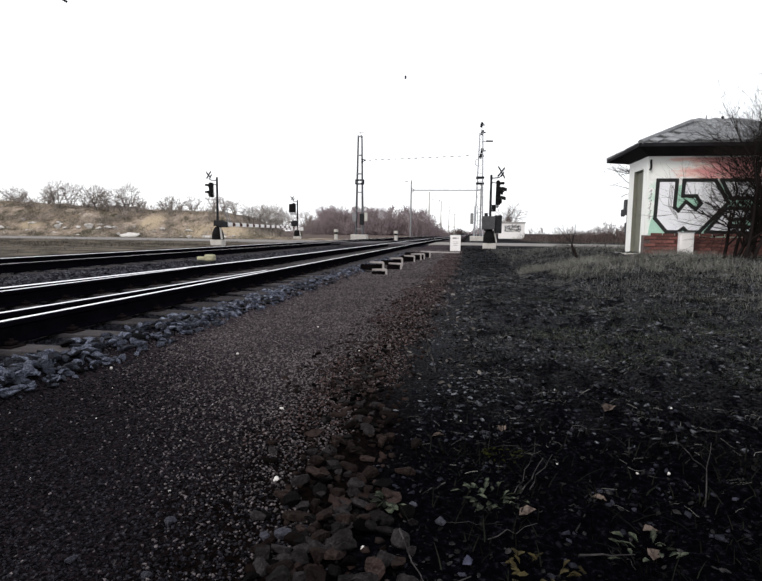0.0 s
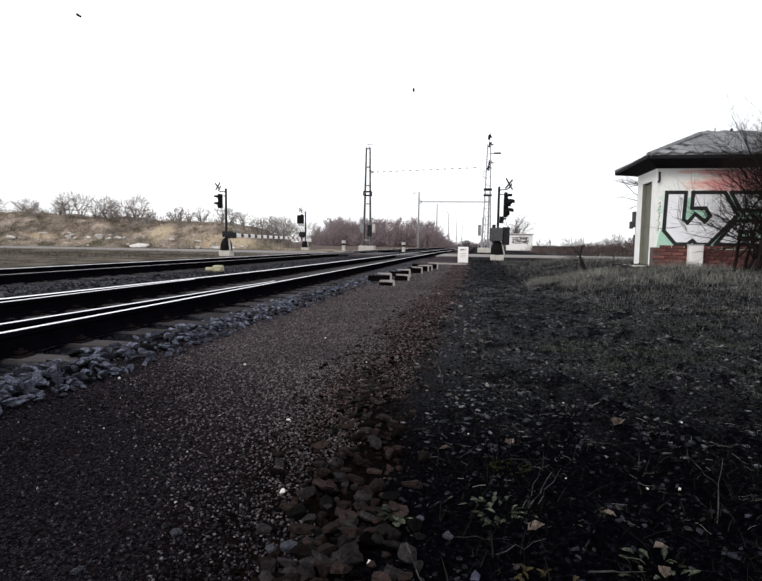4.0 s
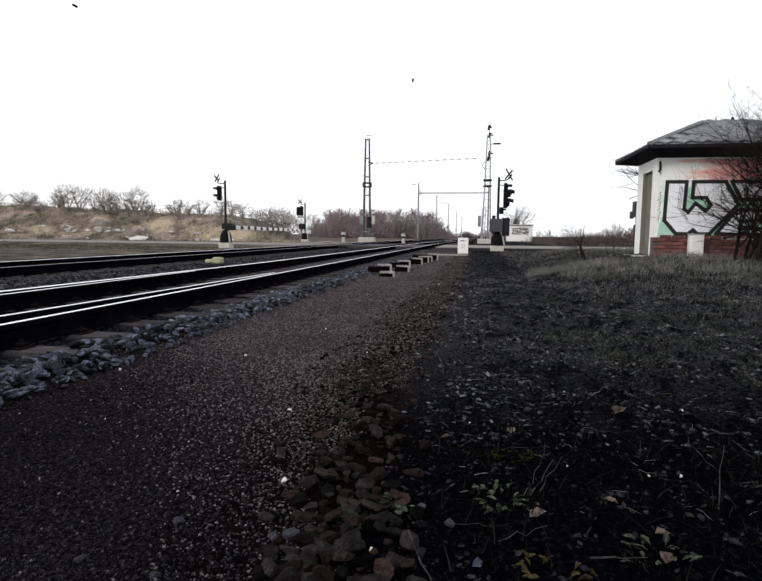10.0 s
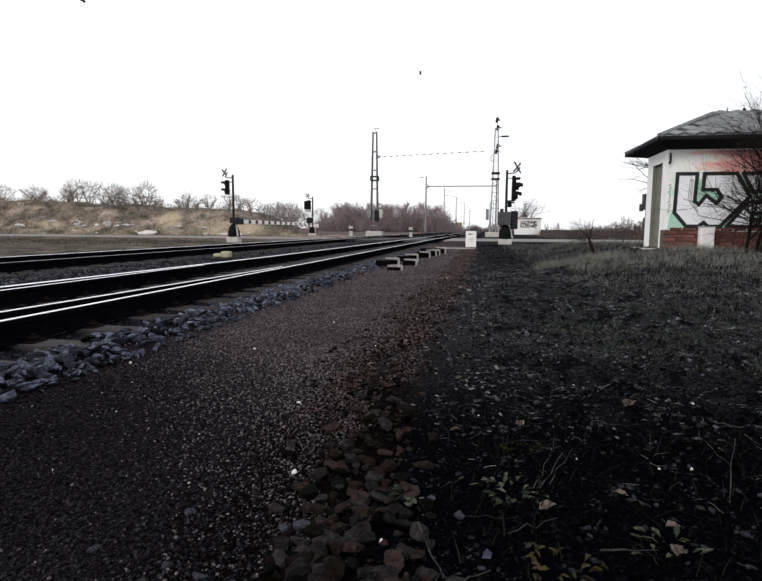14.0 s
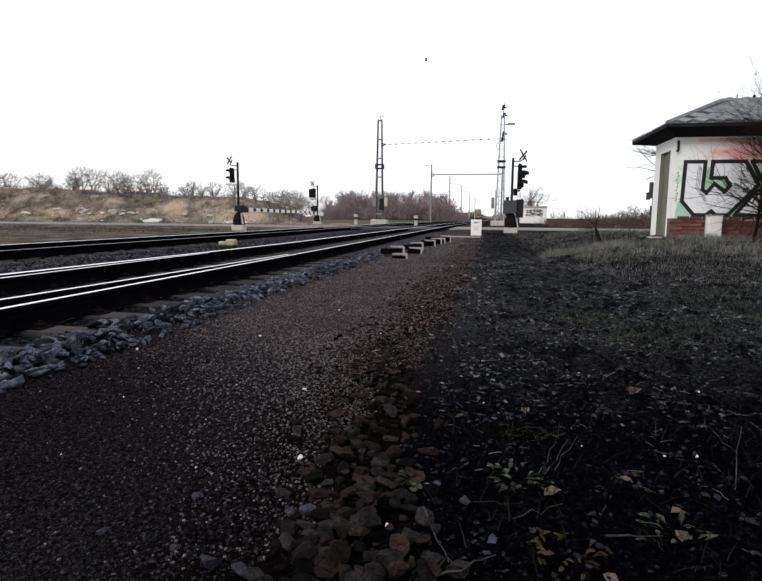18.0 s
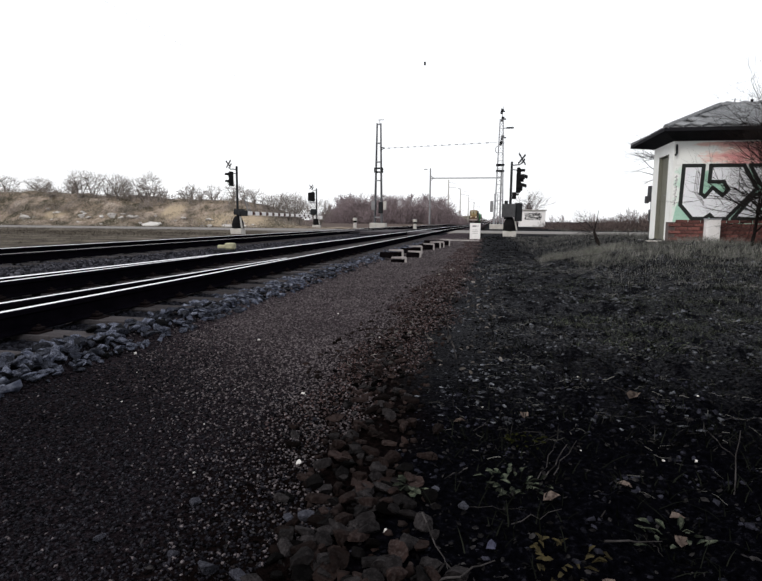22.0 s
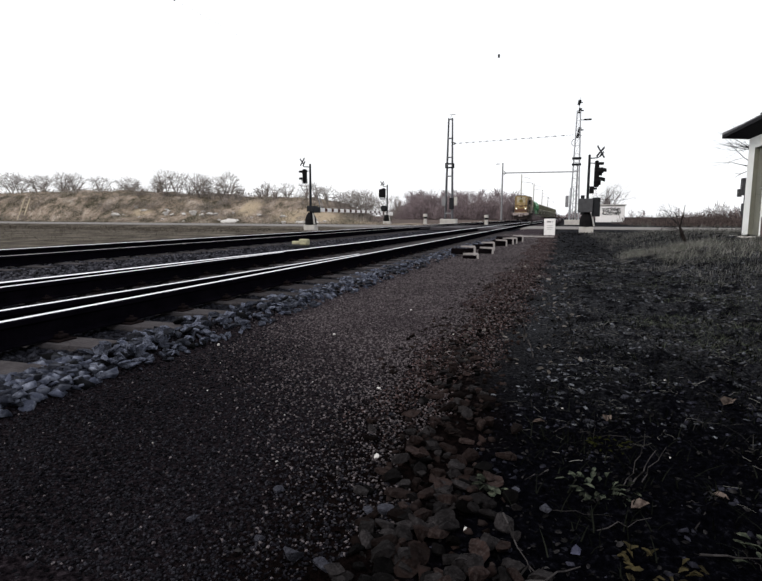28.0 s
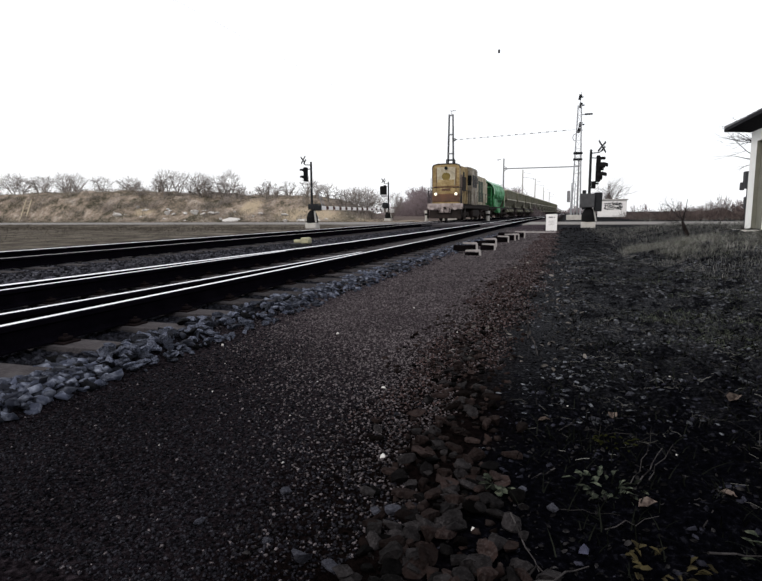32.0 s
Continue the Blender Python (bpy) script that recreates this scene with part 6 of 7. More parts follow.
# trees along the bank
def round_tree(x, y, w, h, seed, stem=0.3):
    """A small thorny tree: a short forked trunk under a domed crown of fine twigs."""
    r = np.random.default_rng(seed)
    t = thing("bank_tree", pose(x, y, hz(x, y) - 0.05), "bare brown thorny tree on the grassy bank", "tree", "bare trees on the bank")
    trunk, crown = [], []
    for k in range(5):
        a = r.uniform(0, 6.28)
        p = np.array([r.normal(0, 0.08), r.normal(0, 0.08), -0.1])
        for i in range(3):
            q = p + np.array([math.cos(a) * w * 0.16, math.sin(a) * w * 0.16, h * (0.20 if i else stem)]) + r.normal(0, 0.06 * h, 3) * 0.5
            trunk.append((tuple(p), tuple(q), 0.05 - 0.012 * i, 0.04 - 0.012 * i))
            for c in range(5):
                e = q + np.array([r.normal(0, 0.20 * w), r.normal(0, 0.20 * w), abs(r.normal(0.10, 0.14)) * h])
                crown.append((tuple(q), tuple(e), 0.018, 0.008))
            p = q
    for k in range(int(330 * w * h / 4)):
        u = r.normal(0, 1, 3)
        u /= np.linalg.norm(u)
        d = r.uniform(0.25, 1.0) ** 0.6 * (1 + 0.12 * math.sin(5 * math.atan2(u[0], u[2]) + seed))
        p = np.array([u[0] * w * 0.5 * d, u[1] * w * 0.5 * d, h * (0.58 + 0.42 * u[2] * d)])
        q = p + (u + r.normal(0, 0.55, 3) + np.array([0, 0, 0.35])) * 0.10 * h
        crown.append((tuple(p), tuple(q), 0.011, 0.006))
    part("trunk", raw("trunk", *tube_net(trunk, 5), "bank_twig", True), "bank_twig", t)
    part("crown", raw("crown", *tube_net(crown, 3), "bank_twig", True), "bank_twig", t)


for k, (x, y, w, h) in enumerate(((-36.2, 46.5, 1.2, 1.0), (-34.3, 47, 1.3, 1.5), (-33.2, 46.6, 2.0, 2.3), (-31.9, 46.8, 2.0, 2.2), (-30.6, 47, 1.0, 1.4), (-29.3, 46.6, 1.7, 2.3), (-28.0, 46.8, 2.1, 2.2), (-26.9, 47, 1.2, 1.6), (-25.6, 47, 0.9, 1.3), (-24.9, 46.6, 1.1, 1.5), (-22.4, 47, 0.9, 1.7), (-21.4, 47, 1.0, 1.2), (-20.2, 47, 1.2, 1.5), (-17.6, 47.3, 1.4, 1.5), (-16.4, 47.5, 1.6, 1.5), (-15.2, 48, 1.6, 1.4), (-14.2, 48.5, 1.6, 1.7), (-13.2, 50, 1.9, 2.3), (-12.6, 54, 2.4, 2.6), (-15.6, 55, 2.4, 2.6), (-40.5, 50, 2.0, 1.2), (-44, 54, 2.4, 1.8), (-50, 56, 2.6, 2.2), (-57, 58, 2.6, 2.4), (-15.5, 48.5, 1.6, 1.6), (-14.5, 51.0, 2.6, 2.6), (-15.2, 50.0, 2.2, 2.2), (-30.0, 48.5, 1.8, 2.0), (-27.4, 48.6, 2.0, 2.6), (-23.6, 48.4, 1.2, 1.4), (-18.8, 48.0, 1.4, 1.7), (-35.4, 48.5, 1.6, 1.5), (-38.4, 48.0, 1.6, 1.3), (-46.6, 49.0, 1.8, 2.0), (-48.4, 49.2, 2.2, 2.3), (-50.6, 48.6, 2.2, 1.7), (-52.4, 49.4, 2.4, 1.9), (-54.3, 48.8, 2.4, 2.1), (-56.2, 49.5, 2.6, 2.3), (-58.4, 49.0, 2.4, 2.0), (-60.5, 49.6, 2.6, 1.9), (-63.0, 50.0, 2.8, 2.2))):
    round_tree(x, y, w, h, 100 + k)


def brush(name, humps, label, material, seed, per, rad=0.02, tip=0.35, cat="scrub"):
    """Dense bare scrub: fine twigs filling low domes, as one mass."""
    r = np.random.default_rng(seed)
    segs = []
    for x, y, w, h in humps:
        z = hz(x, y)
        for k in range(per):
            a, d = r.uniform(0, 6.28), r.uniform(0, 1) ** 0.5
            top = h * (1 - d * d) ** 0.5 * r.uniform(0.75, 1.08)
            f = r.uniform(0, 1) ** 0.7
            p = np.array([x + math.cos(a) * d * w * (0.75 + 0.25 * f), y + math.sin(a) * d * w, z + top * f * 0.86 - 0.1])
            out = np.array([math.cos(a) * d * 0.6, math.sin(a) * d * 0.6, 0.75]) + r.normal(0, 0.38, 3)
            q = p + out / np.linalg.norm(out) * h * r.uniform(0.10, tip)
            segs.append((tuple(p), tuple(q), rad * h / 4, rad * h / 14))
    tagged(new(name, raw(name, *tube_net(segs, 3), material)), label, cat, kind="stuff")


def wood(name, spots, label, material, seed, rad, kinds=6, levels=3, kids=4.5):
    """Far bare trees as one mass, from a few grown forms."""
    r = np.random.default_rng(seed)
    forms = []
    for k in range(kinds):
        segs = []
        grow(r, (0, 0, -0.03), (r.normal(0, 0.1), r.normal(0, 0.1), 1.0), 0.52, rad * 2.2, levels, segs, 0.45, 0.16, kids, 0.60, 0.16)
        segs = [(p, q, max(r0, rad * 0.55), max(r1, rad * 0.35)) for p, q, r0, r1 in segs]
        v, f = tube_net(segs, 3)
        forms.append((v / max(0.2, float(v[:, 2].max())), f))
    vs, fs, n = [], [], 0
    for x, y, h in spots:
        v, f = forms[r.integers(kinds)]
        a = r.uniform(0, 6.28)
        w = r.uniform(0.8, 1.15)
        vs.append(np.stack([(v[:, 0] * math.cos(a) - v[:, 1] * math.sin(a)) * h * w + x, (v[:, 0] * math.sin(a) + v[:, 1] * math.cos(a)) * h * w + y, v[:, 2] * h + hz(x, y)], -1))
        fs.append(f + n)
        n += len(v)
    tagged(new(name, raw(name, np.concatenate(vs), np.concatenate(fs), material)), label, "woods", kind="stuff")


r = np.random.default_rng(5)
humps, spots = [], []
for k in range(150):
    u = r.uniform(0, 1)
    y = r.uniform(112, 150)
    f = y / 130
    x = (-36 + 33.5 * u)
    h = 6.5 * float(sstep(-0.12, 0.22, u)) * (1 - 0.62 * float(sstep(0.84, 1.0, u))) * r.uniform(0.78, 1.10) * f
    x = 3.9 * (1 - f) + x * f
    spots.append((x, y, h))
    if k % 2:
        humps.append((x, y, r.uniform(2.2, 3.8), h * 0.74))
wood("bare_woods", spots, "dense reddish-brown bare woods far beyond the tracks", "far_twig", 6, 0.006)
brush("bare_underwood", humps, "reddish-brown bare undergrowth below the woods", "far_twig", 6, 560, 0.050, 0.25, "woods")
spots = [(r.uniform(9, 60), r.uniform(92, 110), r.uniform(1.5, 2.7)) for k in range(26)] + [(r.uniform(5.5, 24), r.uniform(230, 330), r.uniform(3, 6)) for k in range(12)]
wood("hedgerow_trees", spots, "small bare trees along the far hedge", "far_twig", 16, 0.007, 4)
humps = [(r.uniform(-95, -14), r.uniform(46.2, 56), r.uniform(0.6, 2.0), r.uniform(0.25, 0.95)) for k in range(190)]
brush("bank_scrub", humps, "tangled brown scrub on top of the bank", "bank_twig", 7, 60, 0.10, 0.5)
humps = [(r.uniform(-70, -12), r.uniform(42.5, 46), r.uniform(0.5, 1.4), r.uniform(0.25, 0.7)) for k in range(110)]
brush("bank_face_scrub", [(r.uniform(-60, -12), r.uniform(42.8, 46.8), r.uniform(0.4, 1.3), r.uniform(0.35, 0.95)) for k in range(140)], "dark tangled scrub on the face of the bank", "bank_twig", 18, 110, 0.06, 0.45)
brush("bank_weeds", humps, "dry brown weeds on the face of the bank", "bank_weed", 17, 60, 0.12, 0.6)
humps = [(x, 47 + r.uniform(-2, 9), r.uniform(1.0, 2.4), (1.42 + 0.36 * math.sin(x * 0.55 - 1.0)) * r.uniform(0.6, 1.15)) for x in np.arange(9.6, 48, 0.42)]
brush("far_hedge", humps, "low reddish-brown scrub hedge behind the road", "hedge_twig", 8, 520, 0.040, 0.32, "hedge")
humps = [(r.uniform(5.5, 24), r.uniform(230, 330), r.uniform(3, 5), r.uniform(2.2, 4.2)) for k in range(16)] + [(r.uniform(-16, -9), r.uniform(170, 300), 4, r.uniform(2.5, 4.0)) for k in range(14)]
brush("dark_thicket", [(x, 333 + r.uniform(-3, 3), r.uniform(2.0, 3.2), h * r.uniform(0.8, 1.1)) for x, h in ((-7.0, 2.6), (-5.6, 3.4), (-4.2, 3.9), (-2.8, 4.0), (-1.4, 3.6), (0.0, 2.8), (1.8, 2.3), (3.6, 2.2), (5.4, 2.4))], "low dark thicket where the railway bends away", "hedge_twig", 19, 260, 0.06, 0.30)
brush("far_bushes", humps, "dark bare bushes far along the railway", "far_twig", 9, 150, 0.10, 0.35)

# ---------------- scattered ground cover ----------------
TET = np.array([(-0.5, -0.35, -0.2), (0.5, -0.3, -0.25), (0.45, 0.4, -0.2), (-0.4, 0.45, -0.25), (-0.32, -0.2, 0.28), (0.3, -0.25, 0.22), (0.28, 0.22, 0.30), (-0.25, 0.28, 0.24)])
HEX = np.array([(0, 1, 5, 4), (1, 2, 6, 5), (2, 3, 7, 6), (3, 0, 4, 7), (4, 5, 6, 7), (0, 3, 2, 1)])


def chips(name, x, y, size, label, material, seed, sink=0.25, flat=0.75, lift=None):
    """Angular chips, one joined mass."""
    r = np.random.default_rng(seed)
    n = len(x)
    base = TET[None] + r.normal(0, 0.10, (n, 8, 3))
    base *= np.array([1, 0.8, flat])[None, None]
    a, t = r.uniform(0, 6.28, n), r.normal(0, 0.35, n)
    ca, sa, ct, st = np.cos(a), np.sin(a), np.cos(t), np.sin(t)
    X, Y, Z = base[..., 0], base[..., 1], base[..., 2]
    X, Z = X * ct[:, None] - Z * st[:, None], X * st[:, None] + Z * ct[:, None]
    X, Y = X * ca[:, None] - Y * sa[:, None], X * sa[:, None] + Y * ca[:, None]
    s = size[:, None]
    z0 = height(x, y) + (0 if lift is None else lift)
    v = np.stack([X * s + x[:, None], Y * s + y[:, None], Z * s + (z0 + size * (0.5 * flat - sink))[:, None]], -1).reshape(-1, 3)
    f = (np.arange(n)[:, None, None] * 8 + HEX[None]).reshape(-1, 4)
    return tagged(new(name, raw(name, v, f, material)), label, "gravel", kind="stuff")


def density(r, n, x0, x1, y0, y1, power=1.0):
    """Points that thin out with distance along y."""
    u = r.uniform(0, 1, n)
    return r.uniform(x0, x1, n), y0 * (y1 / y0) ** (u ** power)


def off_sleeper(y):
    d = np.abs((y + 1.0 + 0.31) % 0.62 - 0.31)
    return d > 0.13


r = np.random.default_rng(21)
x, y = density(r, 118000, 1.35, 4.1, 1.0, 24.0)
keep = x < 3.38 + 0.15 * wave(x, y, 3.0) + 0.30 * sstep(2.5, 5.0, y) * r.uniform(0, 1, len(x))
x, y = x[keep], y[keep]
size = r.uniform(0.0045, 0.0125, len(x)) * (0.85 + 0.17 * y)
# share of pale chips grows with distance: painted sheen against painted vignette
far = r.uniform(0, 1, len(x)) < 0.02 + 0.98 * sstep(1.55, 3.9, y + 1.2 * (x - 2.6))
red = (x > 3.0 + 0.16 * wave(x, y, 2.0, 1.0)) & (r.uniform(0, 1, len(x)) < 0.6 * sstep(1.8, 3.2, y))
chips("rusty_path_gravel", x[red], y[red], size[red], "rust-red gravel along the edge of the path", "rust_gravel", 27)
x, y, size, far = x[~red], y[~red], size[~red], far[~red]
chips("path_gravel", x[~far], y[~far], size[~far], "fine brown gravel of the trackside path, vignette-dark in its colour", "gravel", 22)
chips("path_gravel_beyond", x[far], y[far], size[far], "fine reddish-brown gravel further along the path, sheen in its colour", "gravel_sheen", 26)
x, y = r.uniform(1.4, 3.4, 9000), r.uniform(-4.0, 1.0, 9000)
chips("path_gravel_behind", x, y, r.uniform(0.008, 0.018, len(x)), "fine brown gravel of the trackside path, vignette-dark in its colour", "gravel", 28)
x, y = r.uniform(3.3, 8.5, 9000), r.uniform(-4.0, 1.2, 9000)
chips("cinder_clods_behind", x, y, r.uniform(0.01, 0.03, len(x)), "crumbly cinder clods of the dark soil, vignette-dark in their colour", "clod", 29)
x, y = r.uniform(1.22, 1.46, 420), r.uniform(-4.0, 1.5, 420)
chips("ballast_shoulder_behind", x, y, r.uniform(0.04, 0.11, len(x)), "blue-grey ballast stones along the sleeper ends", "ballast", 30, sink=0.2, flat=0.5)
x, y = density(r, 3000, 1.12, 1.55, 1.5, 24.0)
keep = (r.uniform(0, 1, len(x)) < np.clip(1.6 - (x - 1.28) / 0.22, 0, 1)) & ((x > 1.29) | off_sleeper(y) | (r.uniform(0, 1, len(x)) < 0.18))
keep &= (y < 2.45) | (y > 4.45)
x, y = x[keep], y[keep]
chips("ballast_shoulder", x, y, r.uniform(0.04, 0.115, len(x)), "blue-grey ballast stones along the sleeper ends", "ballast", 23, sink=0.20, flat=0.5, lift=0.012 * (1.66 - x) / 0.4)
x, y = density(r, 16000, -1.35, 1.3, 2.0, 30.0)
keep = off_sleeper(y)
x, y = x[keep], y[keep]
chips("ballast_between_rails", x, y, r.uniform(0.035, 0.07, len(x)), "dark ballast stones between the rails", "ballast_dark", 24, sink=0.45)
x, y = density(r, 14000, -6.6, -1.4, 5.0, 40.0)
chips("ballast_between_tracks", x, y, r.uniform(0.04, 0.08, len(x)), "grimy grey ballast stones between the tracks", "ballast_mid", 25, sink=0.26)


def stone_mesh(seed, material):
    r = np.random.default_rng(seed)
    bm = bmesh.new()
    bmesh.ops.create_icosphere(bm, subdivisions=2, radius=0.5)
    cut = [(Vector(r.normal(0, 1, 3)).normalized(), r.uniform(0.13, 0.30)) for k in range(8)]
    for vtx in bm.verts:
        for c, depth in cut:
            d = vtx.co.dot(c) - depth
            if d > 0:
                vtx.co -= c * d
        vtx.co.y *= 0.80
        vtx.co.z *= 0.62
    me = bpy.data.meshes.new("stone")
    bm.to_mesh(me)
    bm.free()
    me.materials.append(M[material])
    return me


SLAB = [stone_mesh(60 + k, "ballast") for k in range(8)]
rs = np.random.default_rng(77)
for k in range(300):
    y = 2.45 * (4.5 / 2.45) ** rs.uniform(0, 1)
    x = 1.18 + 0.40 * rs.uniform(0, 1) ** 0.85
    if x < 1.30 and not off_sleeper(y) and rs.uniform() < 0.8:
        x += 0.16
    sz = rs.uniform(0.085, 0.165) * (1.0 - 0.35 * max(0.0, (x - 1.40) / 0.15))
    turn = pose(x, y, hz(x, y) + 0.012 + 0.03 * (1.56 - x) / 0.4 + rs.uniform(0, 0.02), rs.normal(0, 16), rs.normal(0, 16), rs.uniform(0, 360))
    part("ballast_stone", SLAB[k % 8], "", track, at=turn @ Matrix.Diagonal((sz, sz * 0.80, sz * 0.66, 1)))
RUST = [stone_mesh(k, "brown_stone" if k in (2, 4, 6) else "rust_stone") for k in range(7)]
GREY = [stone_mesh(20 + k, "grey_stone") for k in range(4)]
PALE = [stone_mesh(40 + k, "white_stone") for k in range(3)]


def stone(me, x, y, s, r, label, group):
    ob = new("stone", me)
    ob.matrix_basis = pose(x, y, hz(x, y) + s * 0.14, r.normal(0, 12), r.normal(0, 12), r.uniform(0, 360)) @ Matrix.Scale(s, 4)
    return tagged(ob, label, "stone", group)


r = np.random.default_rng(31)
for k in range(300):
    y = 1.15 * (4.6 / 1.15) ** (r.uniform(0, 1) ** 1.35)
    mid = 3.575 - 0.125 * (y - 1.2)
    if y > 4.0:
        mid = 3.225
    wid = 0.115 * (1 - 0.55 * float(sstep(2, 4.5, y)))
    x = mid + r.normal(0, wid)
    kind_ = int(r.integers(7))
    if y < 1.75 and r.uniform() < 0.45:
        kind_ = (2, 4, 6)[kind_ % 3]
    stone(RUST[kind_], x, y, r.uniform(0.05, 0.115) * (1.0 - 0.3 * float(sstep(2.0, 4.0, y))), r, "angular rust-stained stone at the edge of the gravel path", "rusty stones along the path")
for x, y, s in ((3.23, 1.22, 0.10), (3.33, 1.20, 0.09), (3.40, 1.53, 0.085), (3.34, 1.51, 0.07), (3.02, 1.55, 0.06), (3.75, 1.75, 0.07), (3.86, 1.70, 0.06), (3.10, 1.27, 0.05), (2.86, 1.30, 0.05), (3.16, 2.35, 0.04), (4.02, 2.6, 0.07), (4.2, 3.0, 0.06)):
    stone(GREY[int(x * 10) % 4], x, y, s, r, "smooth grey-blue stone lying on the gravel", "grey stones on the path")
for x, y, s in ((3.235, 1.904, 0.036), (2.24, 3.884, 0.04), (2.977, 2.723, 0.026), (2.60, 2.72, 0.016), (2.9, 1.75, 0.018), (2.35, 1.75, 0.016), (4.68, 2.15, 0.022), (4.58, 2.18, 0.024), (4.3, 2.3, 0.014), (3.1, 4.2, 0.025), (2.5, 5.2, 0.03), (3.25, 5.6, 0.03), (1.62, 3.3, 0.042), (3.64, 1.512, 0.03), (3.0, 2.7, 0.014), (2.7, 2.2, 0.013), (3.9, 2.75, 0.016), (4.45, 3.4, 0.02), (5.0, 3.1, 0.02), (2.15, 2.4, 0.014), (1.9, 2.9, 0.014)):
    stone(PALE[int(x * 10) % 3], x, y, s, r, "small white pebble on the dark ground", "white pebbles")
x, y = density(r, 900, 2.95, 3.95, 1.05, 3.6)
keep = np.abs(x - (3.575 - 0.125 * (y - 1.2))) < 0.20 * r.uniform(0, 1, len(x)) ** 0.5 + 0.04
x, y = x[keep], y[keep]
chips("small_rust_stones", x, y, r.uniform(0.015, 0.045, len(x)), "small rust-stained stones filling the path edge", "rust_stone", 34)
x, y = density(r, 420, 2.8, 3.6, 3.0, 14.0)
chips("rust_stones_far", x, y, r.uniform(0.02, 0.05, len(x)), "small rust-stained stones along the path edge", "rust_stone", 33)


def blades(name, x, y, h, w, label, material, seed, bend=0.6, lean=0.35, cat="grass"):
    """Grass blades of three bent quads, one joined mass."""
    r = np.random.default_rng(seed)
    n = len(x)
    a = r.uniform(0, 6.28, n)
    dx, dy = np.cos(a), np.sin(a)
    px, py = -dy, dx
    l0, l1 = np.abs(r.normal(0, lean, n)), r.uniform(0.2, 1.0, n) * bend
    z0 = height(x, y) - 0.005
    rows = []
    for t, wf in ((0, 1.0), (0.45, 0.8), (0.8, 0.5), (1.0, 0.12)):
        off = h * (l0 * t + l1 * t * t)
        zz = z0 + h * t * (1 - 0.35 * l1 * t)
        for s in (-1, 1):
            rows.append(np.stack([x + dx * off + px * s * w * wf / 2, y + dy * off + py * s * w * wf / 2, zz], -1))
    v = np.stack(rows, 1).reshape(-1, 3)
    q = np.array([(0, 1, 3, 2), (2, 3, 5, 4), (4, 5, 7, 6)])
    f = (np.arange(n)[:, None, None] * 8 + q[None]).reshape(-1, 4)
    return tagged(new(name, raw(name, v, f, material, True)), label, cat, kind="stuff")


def patchy(x, y, lo=-0.25, hi=0.35):
    """Where the cover of the rough ground lies thick: uneven patches and tufts."""
    n = 0.55 * wave(x, y, 2.0, 7.0) + 0.45 * wave(x, y, 5.3, 1.5) + 0.45 * wave(x, y, 12.0, 4.0)
    return sstep(lo, hi, n)


def clumps(r, n, per, x0, x1, y0, y1, rad):
    cx, cy = density(r, n, x0, x1, y0, y1)
    x = (cx[:, None] + r.normal(0, rad, (n, per))).ravel()
    y = (cy[:, None] + r.normal(0, rad, (n, per))).ravel()
    return x, y


r = np.random.default_rng(51)
x, y = clumps(r, 700, 10, 3.75, 9.5, 1.5, 5.5, 0.07)
k = x > 3.7
x, y = x[k], y[k]
blades("short_grass", x, y, r.uniform(0.02, 0.07, len(x)), r.uniform(0.002, 0.005, len(x)) * (1 + 0.12 * y), "sparse short dark grass in the cinder soil", "dark_grass", 52, 1.0, 0.6)
x, y = clumps(r, 5200, 18, 4.8, 16.0, 3.6, 27.0, 0.18)
k = (x > 5.75 - 0.045 * y + 0.45 * wave(x, y, 1.0) + 0.25 * wave(x, y, 3.0, 2.0)) & (r.uniform(0, 1, len(x)) < 0.03 + 0.97 * sstep(5.0, 11.0, y + 1.0 * (x - 6.2) + 1.2 * wave(x, y, 0.9, 5.0))) & ~((x > 7.4) & (x < 11.2) & (y > 12.85) & (y < 14.6))
x, y = x[k], y[k]
blades("tall_dry_grass", x, y, r.uniform(0.05, 0.18, len(x)) * (0.25 + 0.80 * sstep(5.0, 10.0, y + 0.8 * (x - 6.5) + wave(x, y, 1.1))) * (0.75 + 0.45 * wave(x, y, 2.6, 4.0)) * (1 + 0.7 * (r.uniform(0, 1, len(x)) > 0.96)), r.uniform(0.002, 0.0048, len(x)), "tall dry straw-coloured grass round the hut", "dry_grass", 53, 0.7, 0.35)
cx = np.concatenate([r.uniform(5.1, 6.6, 75), r.uniform(5.6, 9.8, 120)])
cy = np.concatenate([13.0 - 0.5 * (cx[:75] - 5.1) + r.normal(0, 0.25, 75), 12.5 - (0.45 * cx[75:] - 0.3) * r.uniform(0, 1, 120)])
x = (cx[:, None] + r.normal(0, 0.10, (195, 60))).ravel()
y = (cy[:, None] + r.normal(0, 0.10, (195, 60))).ravel()
blades("pale_tussocks", x, y, r.uniform(0.06, 0.23, len(x)), r.uniform(0.002, 0.0042, len(x)), "pale dry grass tussocks in the rough field", "pale_grass", 59, 0.9, 0.45)
x, y = clumps(r, 6500, 12, 4.1, 10.5, 3.0, 14.0, 0.10)
k = r.uniform(0, 1, len(x)) < sstep(-0.3, 0.6, 0.7 * wave(x, y, 1.7) + 0.5 * wave(x, y, 4.0, 1.0) + 0.4 * wave(x, y, 9.0, 3.0) + 0.35 * (x - 5.6)) * sstep(2.8, 4.5, y)
x, y = x[k], y[k]
